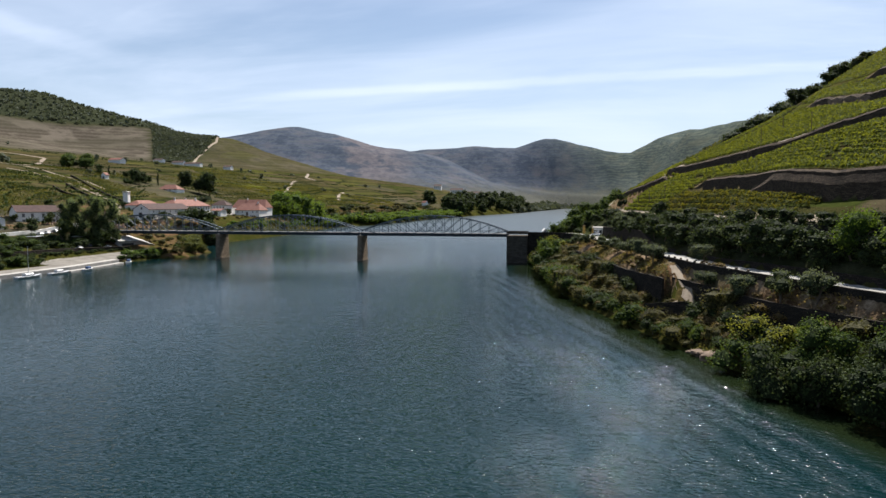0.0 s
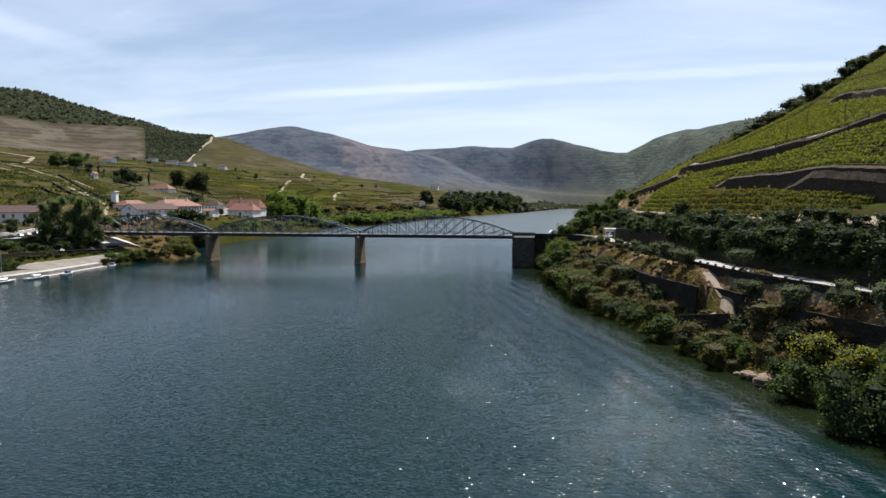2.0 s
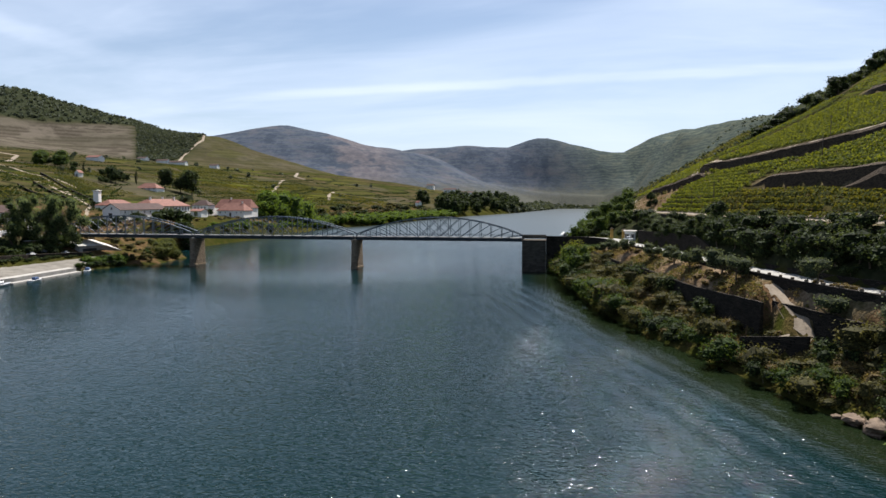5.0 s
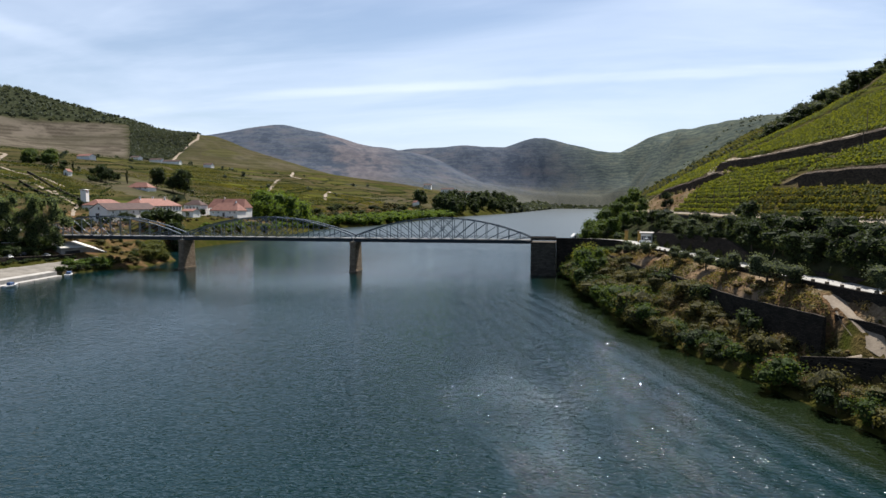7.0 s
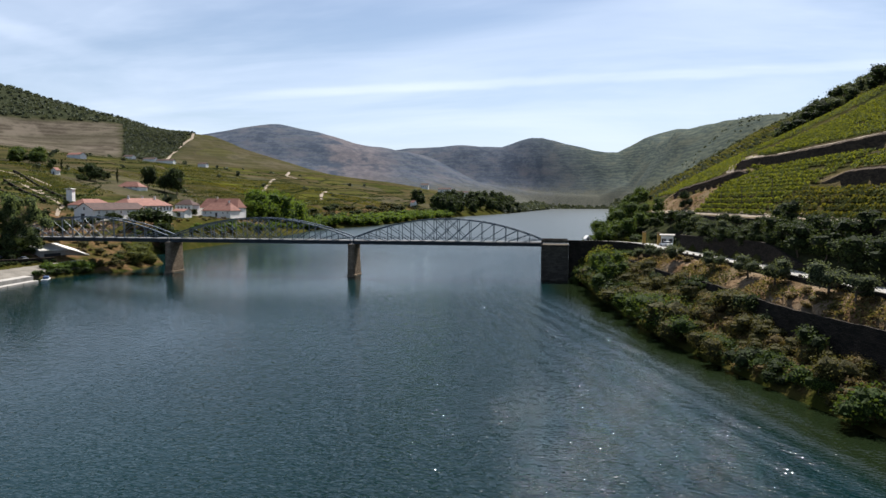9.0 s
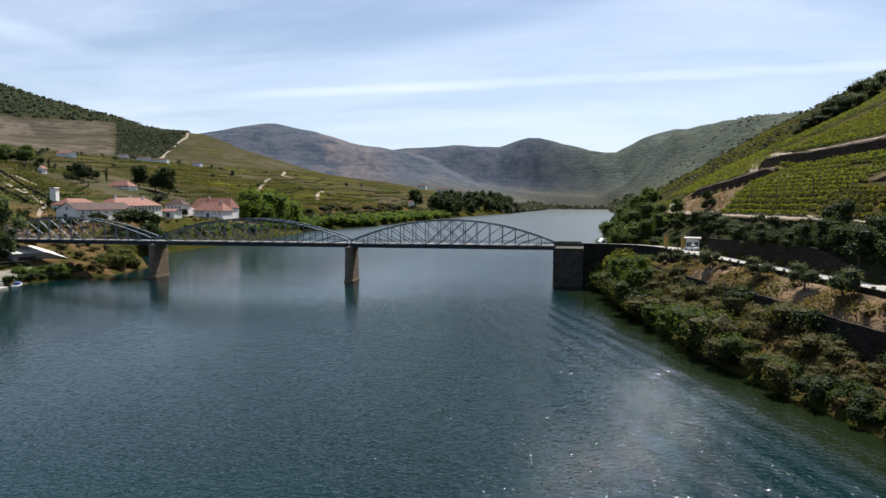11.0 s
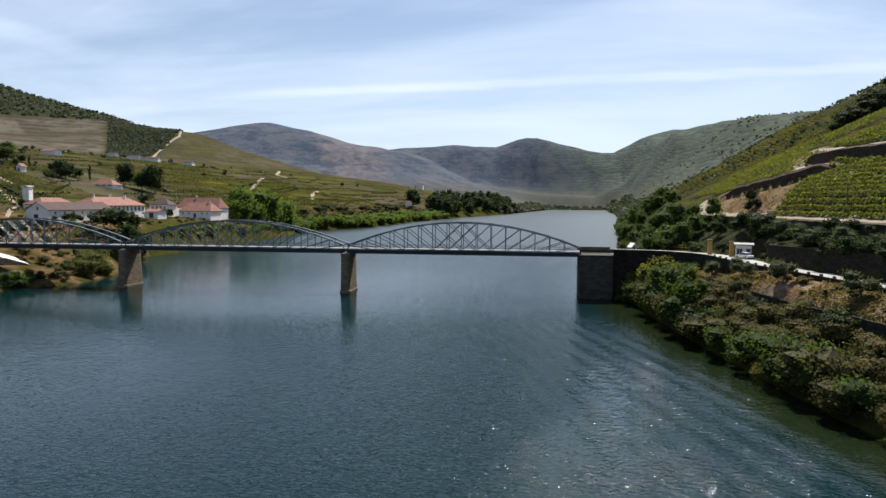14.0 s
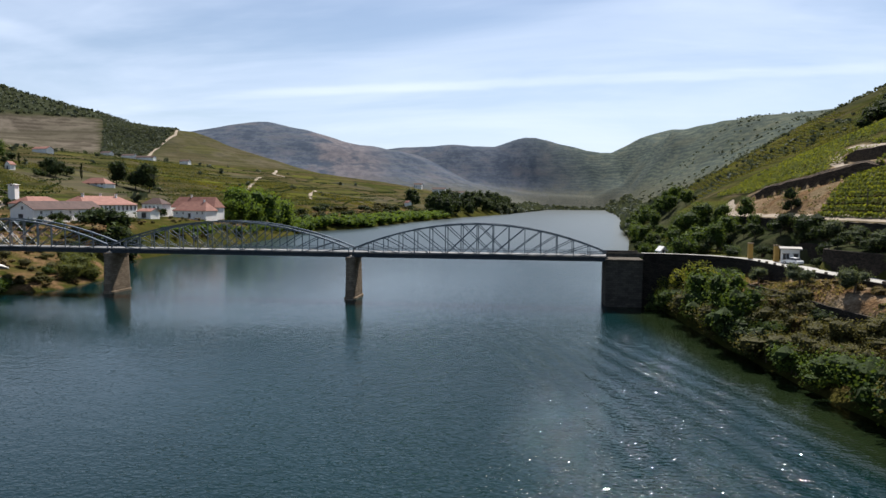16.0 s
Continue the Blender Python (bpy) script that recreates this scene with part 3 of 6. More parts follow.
    bs.inputs["IOR"].default_value = 1.333
    bs.inputs["Specular IOR Level"].default_value = .37
    return m


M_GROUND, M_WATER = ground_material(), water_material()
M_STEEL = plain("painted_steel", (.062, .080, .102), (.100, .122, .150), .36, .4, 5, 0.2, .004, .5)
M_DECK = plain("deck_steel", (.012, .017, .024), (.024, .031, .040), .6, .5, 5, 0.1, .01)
M_ASPHALT = plain("pale_asphalt", (.20, .19, .175), (.29, .28, .26), .9, .4, 6)
M_BRIDGE_ROAD = plain("bridge_asphalt", (.13, .13, .135), (.20, .20, .20), .9, .4, 6)
M_GRANITE = stone("granite_block", (.15, .115, .082), (.24, .187, .134), (.08, .064, .048), .55, 1.3)
M_SCHIST = stone("schist_dry_wall", (.019, .017, .015), (.048, .039, .031), (.010, .009, .008), .22, .6, .09)
M_TERRACE = stone("brown_schist_wall", (.040, .030, .022), (.100, .074, .052), (.020, .016, .013), .25, .6, .09)
# darker granite copy for the abutments: their shade is put into the colour
M_SHADED_GRANITE = stone("shaded_granite_block", (.055, .048, .040), (.10, .086, .070), (.035, .03, .026), .55, 1.3)
M_WHITE = plain("limewash", (.72, .71, .68), (.82, .81, .79), .85, .25, 3, 0, .01)
M_TILE = plain("clay_tile", (.125, .045, .032), (.205, .088, .064), .85, .5, 5, 0, .03)
M_TILE_OLD = plain("weathered_tile", (.034, .016, .014), (.064, .033, .028), .9, .5, 5, 0, .03)
M_DARK = plain("dark_opening", (.02, .022, .026), (.035, .035, .04), .35, 2, 9, 0, 0)
M_BARK = plain("bark", (.06, .045, .033), (.12, .09, .065), .95, 2, 14, 0, .03)
M_OCHRE = plain("ochre_render", (.32, .20, .05), (.42, .27, .07), .85, .8, 8)
M_CONCRETE = plain("concrete", (.25, .235, .215), (.36, .34, .315), .9, .4, 5)
M_SLAB = plain("pale_concrete", (.38, .365, .335), (.50, .48, .45), .9, .4, 5)
M_ROCK = plain("shore_rock", (.075, .050, .032), (.165, .115, .078), .9, .7, 5, 0, .08)
L_OLIVE = leaves("olive_leaves", (.038, .050, .024), (.080, .098, .050), (.145, .165, .095))
L_DARK = leaves("dark_leaves", (.018, .030, .011), (.038, .056, .018), (.068, .088, .028), .2)
L_GREEN = leaves("green_leaves", (.02, .042, .008), (.055, .090, .017), (.11, .145, .03), .28)
L_GREEN2 = leaves("poplar_leaves", (.040, .060, .026), (.085, .115, .052), (.16, .19, .09), .5)
L_GROVE = leaves("grove_leaves", (.024, .036, .013), (.050, .070, .024), (.095, .115, .042), .28)
L_WILLOW = leaves("willow_leaves", (.03, .06, .008), (.07, .12, .016), (.14, .19, .03), .4)
L_YELLOW = leaves("yellowing_leaves", (.075, .095, .012), (.15, .165, .022), (.25, .24, .04))
L_SCRUB = leaves("scrub_leaves", (.036, .038, .013), (.078, .074, .025), (.135, .120, .042), .3)
L_VINE = leaves("vine_leaves", (.048, .072, .010), (.094, .124, .014), (.185, .178, .024), .45)
L_RUST = leaves("yellowing_vine_leaves", (.040, .058, .008), (.075, .092, .012), (.15, .115, .022), .45)
L_HERB = leaves("dry_herbs", (.080, .054, .022), (.155, .108, .044), (.24, .185, .085), .35)
L_WOOD = leaves("evergreen_oak", (.034, .044, .030), (.062, .074, .052), (.095, .106, .075), .25)
L_SHORE = leaves("shore_willow_leaves", (.045, .056, .014), (.095, .105, .028), (.16, .165, .05), .3)
L_FIELD = leaves("field_vine_leaves", (.036, .048, .010), (.076, .082, .018), (.13, .118, .030), .35)


H_LEAF = heart("shaded_inner_foliage", (.018, .026, .010))

# heart tones by leaf kind, each darkened for the shade within the crown
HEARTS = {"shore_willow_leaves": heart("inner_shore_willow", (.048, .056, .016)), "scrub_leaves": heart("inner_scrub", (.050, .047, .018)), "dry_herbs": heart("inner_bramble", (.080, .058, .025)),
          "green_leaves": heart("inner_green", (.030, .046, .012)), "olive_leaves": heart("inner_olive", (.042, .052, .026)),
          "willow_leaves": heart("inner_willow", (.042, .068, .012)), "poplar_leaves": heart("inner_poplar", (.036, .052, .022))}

# ---- mesh helpers ----
def mesh_of(name, verts, faces, mat, smooth=False):
    me = bpy.data.meshes.new(name)
    me.from_pydata(verts, [], faces)
    me.materials.append(mat)
    if smooth:
        me.shade_smooth()
    return me


def under(ob, parent):
    if parent is not None:
        ob.parent = parent
    return ob


def part(name, bm, material, parent=None, label=""):
    me = bpy.data.meshes.new(name)
    bm.to_mesh(me)
    bm.free()
    me.materials.append(material)
    return tagged(under(new(name, me), parent), label)


def box_bm(cx, cy, cz, sx, sy, sz, bevel=0.0, bm=None, turn=0.0):
    bm = bm or bmesh.new()
    got = bmesh.ops.create_cube(bm, size=1, matrix=Matrix.Translation((cx, cy, cz)) @ Matrix.Rotation(turn, 4, "Z") @ Matrix.Diagonal((sx, sy, sz, 1)))
    if bevel:
        edges = list({e for v in got["verts"] for e in v.link_edges})
        bmesh.ops.bevel(bm, geom=edges, offset=bevel, segments=1, affect="EDGES")
    return bm


def beam_bm(a, b, w, h, bm=None):
    """A straight bar of section w x h from a to b."""
    bm = bm or bmesh.new()
    a, b = Vector(a), Vector(b)
    d = b - a
    q = d.to_track_quat("X", "Z").to_matrix().to_4x4()
    bmesh.ops.create_cube(bm, size=1, matrix=Matrix.Translation((a + b) / 2) @ q @ Matrix.Diagonal((d.length, w, h, 1)))
    return bm


def thing(name, m, label, category, group="", kind=""):
    ob = new(name)
    ob.matrix_world = m
    ob.empty_display_size = .3
    return tagged(ob, label, category, group, kind)


# ---- ground: one sheet, finest where the camera passes ----
def axis(*runs):
    out = [runs[0][0]]
    for lo, hi, a, b in runs:
        n = max(2, int(round((hi - lo) / ((a + b) / 2))))
        w = np.linspace(a, b, n)
        out += list(lo + np.cumsum(w) * (hi - lo) / w.sum())
    return np.array(out)


GX = axis((-2500, -900, 60, 24), (-900, -260, 16, 6), (-260, -80, 2.5, 1.8), (-80, 74, 14, 6), (74, 150, 1.45, 1.45), (150, 270, 1.7, 2.6), (270, 800, 5, 16), (800, 2600, 24, 70))
GY = axis((-420, -210, 7, 2.5), (-210, 70, 1.75, 1.75), (70, 330, 2, 5), (330, 1100, 6, 12), (1100, 3050, 12, 15), (3050, 4900, 30, 90))
XX, YY = np.meshgrid(GX, GY)
ZZ = height(XX, YY)


def ground_z(x, y):
    i = int(np.clip(np.searchsorted(GX, x) - 1, 0, len(GX) - 2))
    j = int(np.clip(np.searchsorted(GY, y) - 1, 0, len(GY) - 2))
    u, v = (x - GX[i]) / (GX[i + 1] - GX[i]), (y - GY[j]) / (GY[j + 1] - GY[j])
    return float((ZZ[j, i] * (1 - u) + ZZ[j, i + 1] * u) * (1 - v) + (ZZ[j + 1, i] * (1 - u) + ZZ[j + 1, i + 1] * u) * v)


def land_masks():
    """What grows where: vines, bare terraces, wood; haze-tinted far scrub, pale earth, rusty herbs."""
    use, cover = np.zeros((*XX.shape, 4), np.float32), np.zeros((*XX.shape, 4), np.float32)
    use[..., 3] = cover[..., 3] = 1
    el, er = shore_left(YY) - XX, XX - shore_right(YY)
    plot = value_noise(XX + .3 * YY, YY, 120, 11) + .5 * value_noise(XX, YY, 45, 12)
    left = el > 25
    vine_l = smooth01(plot, -.6, -.4) * smooth01(el, 60, 80) * (1 - np.where(XX + .33 * (YY - 1035) > -715, smooth01(ZZ, 190, 230), smooth01(ZZ, 95, 120)))
    vine_l = np.where((XX + .33 * (YY - 1035) > -715) & (ZZ > 75), vine_l * (1 - .45 * smooth01(ZZ, 75, 105)), vine_l)
    use[..., 0] = np.where(left, vine_l, 0)
    bare = smooth01(value_noise(XX, YY, 90, 13), .12, .2) * (1 - smooth01(ZZ, 60, 90)) * .4
    bare = np.maximum(bare, smooth01(ZZ, 92, 118) * smooth01(YY, 420, 560) * (1 - smooth01(ZZ + 60 * value_noise(XX, YY, 160, 5), 250, 275)))
    bare = np.where(XX + .33 * (YY - 1035) > -715, np.minimum(bare, .4), bare)
    use[..., 1] = np.where(left, bare, 0)
    wood = smooth01(ZZ + 22 * value_noise(XX, YY, 160, 5), 226, 236) * smooth01(XX, -640, -700)
    spur = smooth01(XX + .683 * (YY - 976), -768, -756) * (1 - smooth01(XX + .33 * (YY - 1035), -722, -708)) * smooth01(YY, 970, 985)
    use[..., 2] = np.where(left, np.maximum(wood, spur), 0)
    for k in (0, 1):
        use[..., k] *= 1 - use[..., 2]
    # right bank and hills
    right = er > 0
    d = XX - vine_base(YY)
    use[..., 0] = np.where(right & (d > 0), .85, use[..., 0])
    use[..., 0] = np.where(right & (YY > 118), .35 + .5 * smooth01(value_noise(XX, YY, 60, 21), -.2, .15), use[..., 0])
    use[..., 2] = np.where(right & (YY > 118), .75 * smooth01(value_noise(XX + .4 * YY, YY, 48, 23), -.05, .2), use[..., 2])
    use[..., 2] = np.where(right & (d < 0) & (XX > road_edge(YY) + 7), .75, use[..., 2])
    # share of the haze-tinted colour, growing with distance up the valley
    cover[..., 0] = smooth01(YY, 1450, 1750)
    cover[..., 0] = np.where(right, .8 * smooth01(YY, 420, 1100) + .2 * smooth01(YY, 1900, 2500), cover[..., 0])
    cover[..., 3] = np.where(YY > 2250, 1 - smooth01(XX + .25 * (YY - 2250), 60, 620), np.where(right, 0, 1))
    u = bank_u(XX, YY)
    cover[..., 1] = np.where((u > .64) & (u < 1) & (YY < -14), .45 + .5 * smooth01(value_noise(XX, YY, 11, 8), -.25, .2), 0)
    cover[..., 2] = np.where((u > .1) & (u < .95) & (YY < 60), .35 + .65 * smooth01(value_noise(XX, YY, 14, 9), -.3, .1), 0)
    cover[..., 1] = np.where((el > 0) & (el < 9) & (YY < -20), .45, cover[..., 1])
    for line, tall, begin, end in TERRACES:
        s = d - line(YY)
        cover[..., 1] = np.where((s > -.2) & (s < 2.0) & (YY < end) & (YY > begin), .4, cover[..., 1])
    cover[..., 1] = np.where((np.abs(d) < 1.3) & (YY < 60) & (YY > -260), .4, cover[..., 1])
    # the bare cut below the bend of the vineyard track
    cut = vineyard_cut(XX, YY)
    cover[..., 1] = np.where(cut, .6 + .6 * value_noise(XX, YY, 7, 51), cover[..., 1])
    cover[..., 2] = np.where(cut, .7 + .8 * value_noise(XX, YY, 5, 52), cover[..., 2])
    use[..., 0] = np.where(cut, .2, use[..., 0])
    bend = np.maximum(np.exp(-(((XX - 136) / 4) ** 2 + ((YY - 27) / 13) ** 2)), np.exp(-(((XX - 144) / 5) ** 2 + ((YY - 48) / 10) ** 2)))
    cover[..., 1] = np.maximum(cover[..., 1], .8 * smooth01(bend, .3, .6))
    # red earth under the left end of the bridge
    red = np.where((el > 1) & (el < 92) & (YY > -6) & (YY < 100), smooth01(value_noise(XX, YY, 12, 15), -.3, 0), 0)
    cover[..., 2] = np.maximum(cover[..., 2], red)
    dry = np.where((el > 14) & (el < 95) & (YY > 95) & (YY < 820), smooth01(value_noise(XX, YY, 26, 16) + .5 * value_noise(XX, YY, 9, 17), -.12, .12) * (1 - smooth01(el, 50, 95)), 0)
    cover[..., 2] = np.maximum(cover[..., 2], dry)
    cover[..., 1] = np.maximum(cover[..., 1], .35 * dry * smooth01(value_noise(XX, YY, 18, 18), 0, .2))
    for a in (use, cover):
        np.clip(a, 0, 1, out=a)
    return use, cover


def build_ground():
    ny, nx = XX.shape
    me = bpy.data.meshes.new("ground")
    co = np.stack((XX, YY, ZZ), -1).reshape(-1, 3)
    k = np.arange((ny - 1) * (nx - 1))
    a = (k // (nx - 1)) * nx + k % (nx - 1)
    quads = np.stack((a, a + 1, a + nx + 1, a + nx), -1)
    me.from_pydata(co.tolist(), [], quads.tolist())
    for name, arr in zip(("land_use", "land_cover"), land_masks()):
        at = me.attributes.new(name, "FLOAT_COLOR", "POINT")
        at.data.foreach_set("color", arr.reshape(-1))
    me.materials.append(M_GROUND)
    me.shade_smooth()
    return tagged(new("ground", me), "valley slopes of dry earth, vineyard terraces and scrub", "ground", kind="structure")


ground = build_ground()


def build_water():
    xs = axis((-400, -140, 60, 20), (-140, 70, 6, 3), (70, 175, 2, 2.5), (175, 700, 20, 80))
    ys = axis((-420, 120, 4, 4), (120, 500, 8, 20), (500, 3000, 40, 150))
    X, Y = np.meshgrid(xs, ys)
    lee = np.maximum(1 - smooth01(shore_right(Y) - X, 2, 20), .4 * (1 - smooth01(X - shore_left(Y), 1, 10))) * .9
    nx = len(xs)
    k = np.arange((len(ys) - 1) * (nx - 1))
    a = (k // (nx - 1)) * nx + k % (nx - 1)
    me = mesh_of("water", np.stack((X, Y, 0 * X), -1).reshape(-1, 3).tolist(), np.stack((a, a + 1, a + nx + 1, a + nx), -1).tolist(), M_WATER)
    at = me.attributes.new("shelter", "FLOAT", "POINT")
    at.data.foreach_set("value", lee.reshape(-1).astype(np.float32))
    return new("water", me)


water = build_water()
tagged(water, "wide blue-green river with small sunlit ripples", "river", kind="structure")


# ---- bridge: three bowstring truss spans on granite piers ----
DECK_Z, TRUSS_Y = 12.75, (1.9, 7.5)


def pier_bm(w0, w1, l0, l1, z0, z1):
    """Tapered masonry shaft with rounded noses and a projecting cap."""
    bm = bmesh.new()

    def ring(w, l, z):
        r = w * .32
        pts = []
        for sx, sy, a0 in ((1, 1, 0), (-1, 1, 90), (-1, -1, 180), (1, -1, 270)):
            for k in range(3):
                a = radians(a0 + 45 * k)
                pts.append(bm.verts.new((sx * (w / 2 - r) + r * math.cos(a), sy * (l / 2 - r) + r * math.sin(a), z)))
        return pts

    cap = .28
    rings = [ring(w0 + .5, l0 + .5, z0), ring(w0 + .5, l0 + .5, 0.55), ring(w0, l0, .6), ring(w1, l1, z1 - .9), ring(w1 + cap, l1 + cap, z1 - .85), ring(w1 + cap, l1 + cap, z1)]
    for a, b in zip(rings, rings[1:]):
        for i in range(12):
            bm.faces.new((a[i], a[(i + 1) % 12], b[(i + 1) % 12], b[i]))
    bm.faces.new(rings[-1])
    bm.faces.new(rings[0][::-1])
    return bm


bridge = thing("bridge", pose(0, 0, 0), "blue-grey steel bowstring truss bridge on tall granite piers", "bridge")


def build_bridge():
    zb = 11.25
    for x in (-67.9, 1.25):
        p = part("pier", pier_bm(2.75, 2.35, 9.3, 8.6, -5, zb), M_GRANITE, bridge, "tapered granite pier")
        p.location = (x, 4.65, 0)
    p = part("abutment_pier", box_bm(0, 0, 3.3, 9.0, 8.8, 16.6, .18), M_SHADED_GRANITE, bridge, "broad granite abutment pier")
    p.location = (71.7, 4.7, 0)
    part("coping", box_bm(71.7, 4.7, 11.75, 9.4, 9.2, .35, .06), M_SHADED_GRANITE, bridge)
    for y in (.45, 8.95):
        part("parapet", box_bm(71.7, y, 13.1, 9.1, .4, 1.0, .05), M_SHADED_GRANITE, bridge)
    p = part("abutment_pier", box_bm(0, 0, 3.3, 6.0, 8.8, 16.6, .18), M_SHADED_GRANITE, bridge, "broad granite abutment pier")
    p.location = (-140.5, 4.7, 0)
    n = 16
    for x0, x1 in ((-137.2, -68.6), (-67.3, .6), (1.9, 67.4)):
        step = (x1 - x0) / n
        zs = [13.55 + 6.75 * (1 - (2 * i / n - 1) ** 2) for i in range(n + 1)]
        xs = [x0 + i * step for i in range(n + 1)]
        zc = 12.35
        part("road_deck", box_bm((x0 + x1) / 2, 4.7, 12.5, x1 - x0 + .9, 5.0, .28), M_BRIDGE_ROAD, bridge)
        for k in range(n + 1):
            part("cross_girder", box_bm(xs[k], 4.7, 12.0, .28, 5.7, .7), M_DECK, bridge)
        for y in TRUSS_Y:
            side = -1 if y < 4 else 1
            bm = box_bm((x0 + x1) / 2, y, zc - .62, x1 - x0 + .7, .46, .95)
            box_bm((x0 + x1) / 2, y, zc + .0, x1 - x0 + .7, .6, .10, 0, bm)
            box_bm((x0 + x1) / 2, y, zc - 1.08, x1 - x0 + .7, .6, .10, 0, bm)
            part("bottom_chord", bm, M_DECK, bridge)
            prof = [(-.25, -.18), (.25, -.18), (.25, .15), (.32, .15), (.32, .22), (-.32, .22), (-.32, .15), (-.25, .15)]
            v = [(xs[i], y + a, zs[i] + b) for i in range(n + 1) for a, b in prof]
            f = [(i * 8 + k, i * 8 + (k + 1) % 8, i * 8 + 8 + (k + 1) % 8, i * 8 + 8 + k) for i in range(n) for k in range(8)]
            f += [tuple(range(8))[::-1], tuple(range(n * 8, n * 8 + 8))]
            under(new("top_chord", mesh_of("top_chord", v, f, M_STEEL)), bridge)
            for i in range(0, n + 1):
                part("post", box_bm(xs[i], y, (zc + zs[i]) / 2, .24 if i in (0, n) else .2, .26, zs[i] - zc), M_STEEL, bridge)
            for i in range(0, n - 1):
                if i < n // 2 + 1:
                    part("diagonal", beam_bm((xs[i], y - .06, zs[i]), (xs[i + 2], y - .06, zc), .09, .19), M_STEEL, bridge)
                if i + 2 > n // 2 - 1:
                    part("diagonal", beam_bm((xs[i], y + .06, zc), (xs[i + 2], y + .06, zs[i + 2]), .09, .19), M_STEEL, bridge)
            for h in (.55, 1.0):
                part("handrail", beam_bm((x0, y - side * .34, DECK_Z + h), (x1, y - side * .34, DECK_Z + h), .05, .06), M_STEEL, bridge)
        for i in range(5, n - 4, 2):
            part("top_strut", beam_bm((xs[i], TRUSS_Y[0], zs[i]), (xs[i], TRUSS_Y[1], zs[i]), .2, .22), M_STEEL, bridge)
    for x in (-68.6, .6):
        part("bearing", box_bm(x + .65, 4.7, 11.35, 1.6, 6.6, .35, .05), M_CONCRETE, bridge)


build_bridge()


# ---- right bank: road, walls ----
def strip(name, line, offs, zs, mat, parent=None):
    """A ribbon along the plan line [(x, y)]: cross section offs (to the right of travel) and heights zs, each a number or f(x, y)."""
    verts, faces = [], []
    pts = [Vector((*p, 0)) for p in line]
    m = len(offs)
    for i, p in enumerate(pts):
        t = (pts[min(i + 1, len(pts) - 1)] - pts[max(i - 1, 0)]).normalized()
        nrm = Vector((t.y, -t.x, 0))
        for o, z in zip(offs, zs):
            q = p + nrm * o
            verts.append((q.x, q.y, z(q.x, q.y) if callable(z) else z))
        if i:
            for k in range(m):
                a, b = (i - 1) * m, i * m
                faces.append((a + k, b + k, b + (k + 1) % m, a + (k + 1) % m))
    n = len(pts)
    faces += [tuple(range(m))[::-1], tuple(range((n - 1) * m, n * m))]
    return mesh_of(name, verts, faces, mat)


ROAD = [(float(road_edge(y)), float(y)) for y in np.arange(-300, -15, 4.0)]
# travel from south to north: right of travel is uphill (+x)
road_line = ROAD + [(96.6, -12.5), (94.5, -7.0), (90.5, -2.6), (86, -.2), (81, 1.2), (76.3, 1.7)]
tagged(new("road", strip("road", road_line, (0.35, 7.1, 7.1, .35), (ROAD_Z + .02, ROAD_Z + .02, ROAD_Z - .5, ROAD_Z - .5), M_ASPHALT)),
       "pale sunlit asphalt road along the river bank", "road", kind="structure")
tagged(new("retaining_wall_1", strip("retaining_wall", road_line, (-.35, .3, .3, -.55), (ROAD_Z + .4, ROAD_Z + .4, 8.0, lambda x, y: min(10.5, max(ground_z(x, y) - 1.5, -2))), M_SCHIST)),
       "dark schist retaining wall under the river road", "wall", kind="structure")
upper = [(float(road_edge(y) + yard_of(y)) - .1, float(y)) for y in np.arange(-300, 4, 2.0)]
coping = lambda x, y: 14.3 + .3 * math.sin(y * .07) + 3.1 * float(hill_wall(y))
tagged(new("retaining_wall_2", strip("retaining_wall", upper, (-.05, .6, .6, -.3), (coping, coping, 12, 12.4), M_SCHIST)),
       "dry stone wall on the hill side of the road", "wall", kind="structure")
foot_line = []
for y in np.arange(-150, 58, 2.0):
    edge = float(road_edge(y) + yard_of(y))
    foot_line.append((edge + .87 * (float(vine_base(y)) - edge), float(y)))
brow = lambda x, y: 22.25 + .12 * math.sin(y * 1.3)
tagged(new("retaining_wall_3", strip("retaining_wall", foot_line, (-.25, .5, .5, -.6), (brow, brow, 18.4, 18.4), M_SCHIST)),
       "dark dry stone wall under the foot of the vineyard", "wall", kind="structure")


def terrace_wall(line, tall, y0, y1, number):
    pts = [(float(vine_base(y) + line(y)), float(y)) for y in np.arange(y0, y1, 2.0)]
    even = lambda x, y: sum(ground_z(x + float(vine_base(y + k) - vine_base(y)), y + k) for k in (-4, -2, 0, 2, 4)) / 5
    foot = lambda x, y: even(x - 2.0, y) - .8

    def top(x, y):
        k = min(1.0, (y - y0) / 16 + .2, (y1 - y) / 16 + .2)        # the ends run out into the slope
        a, b = even(x - 1.2, y) - .2, even(x + 1.5, y) + .15 + .12 * math.sin(y * 1.9) * math.sin(y * .7)
        return a + (b - a) * k
    me = strip("terrace_wall", pts, (-.45, .35, .35, -.9), (top, top, foot, foot), M_TERRACE)
    tagged(new("terrace_wall_%d" % number, me), "dry stone terrace wall between vine rows", "wall", kind="structure")


for number, (line, tall, begin, end) in enumerate(TERRACES, 1):
    terrace_wall(line, tall, max(begin, -250), end, number)
bank_top = lambda x, y: 9.7 + .22 * math.sin(y * .13) + .06 * math.sin(y * 1.1)
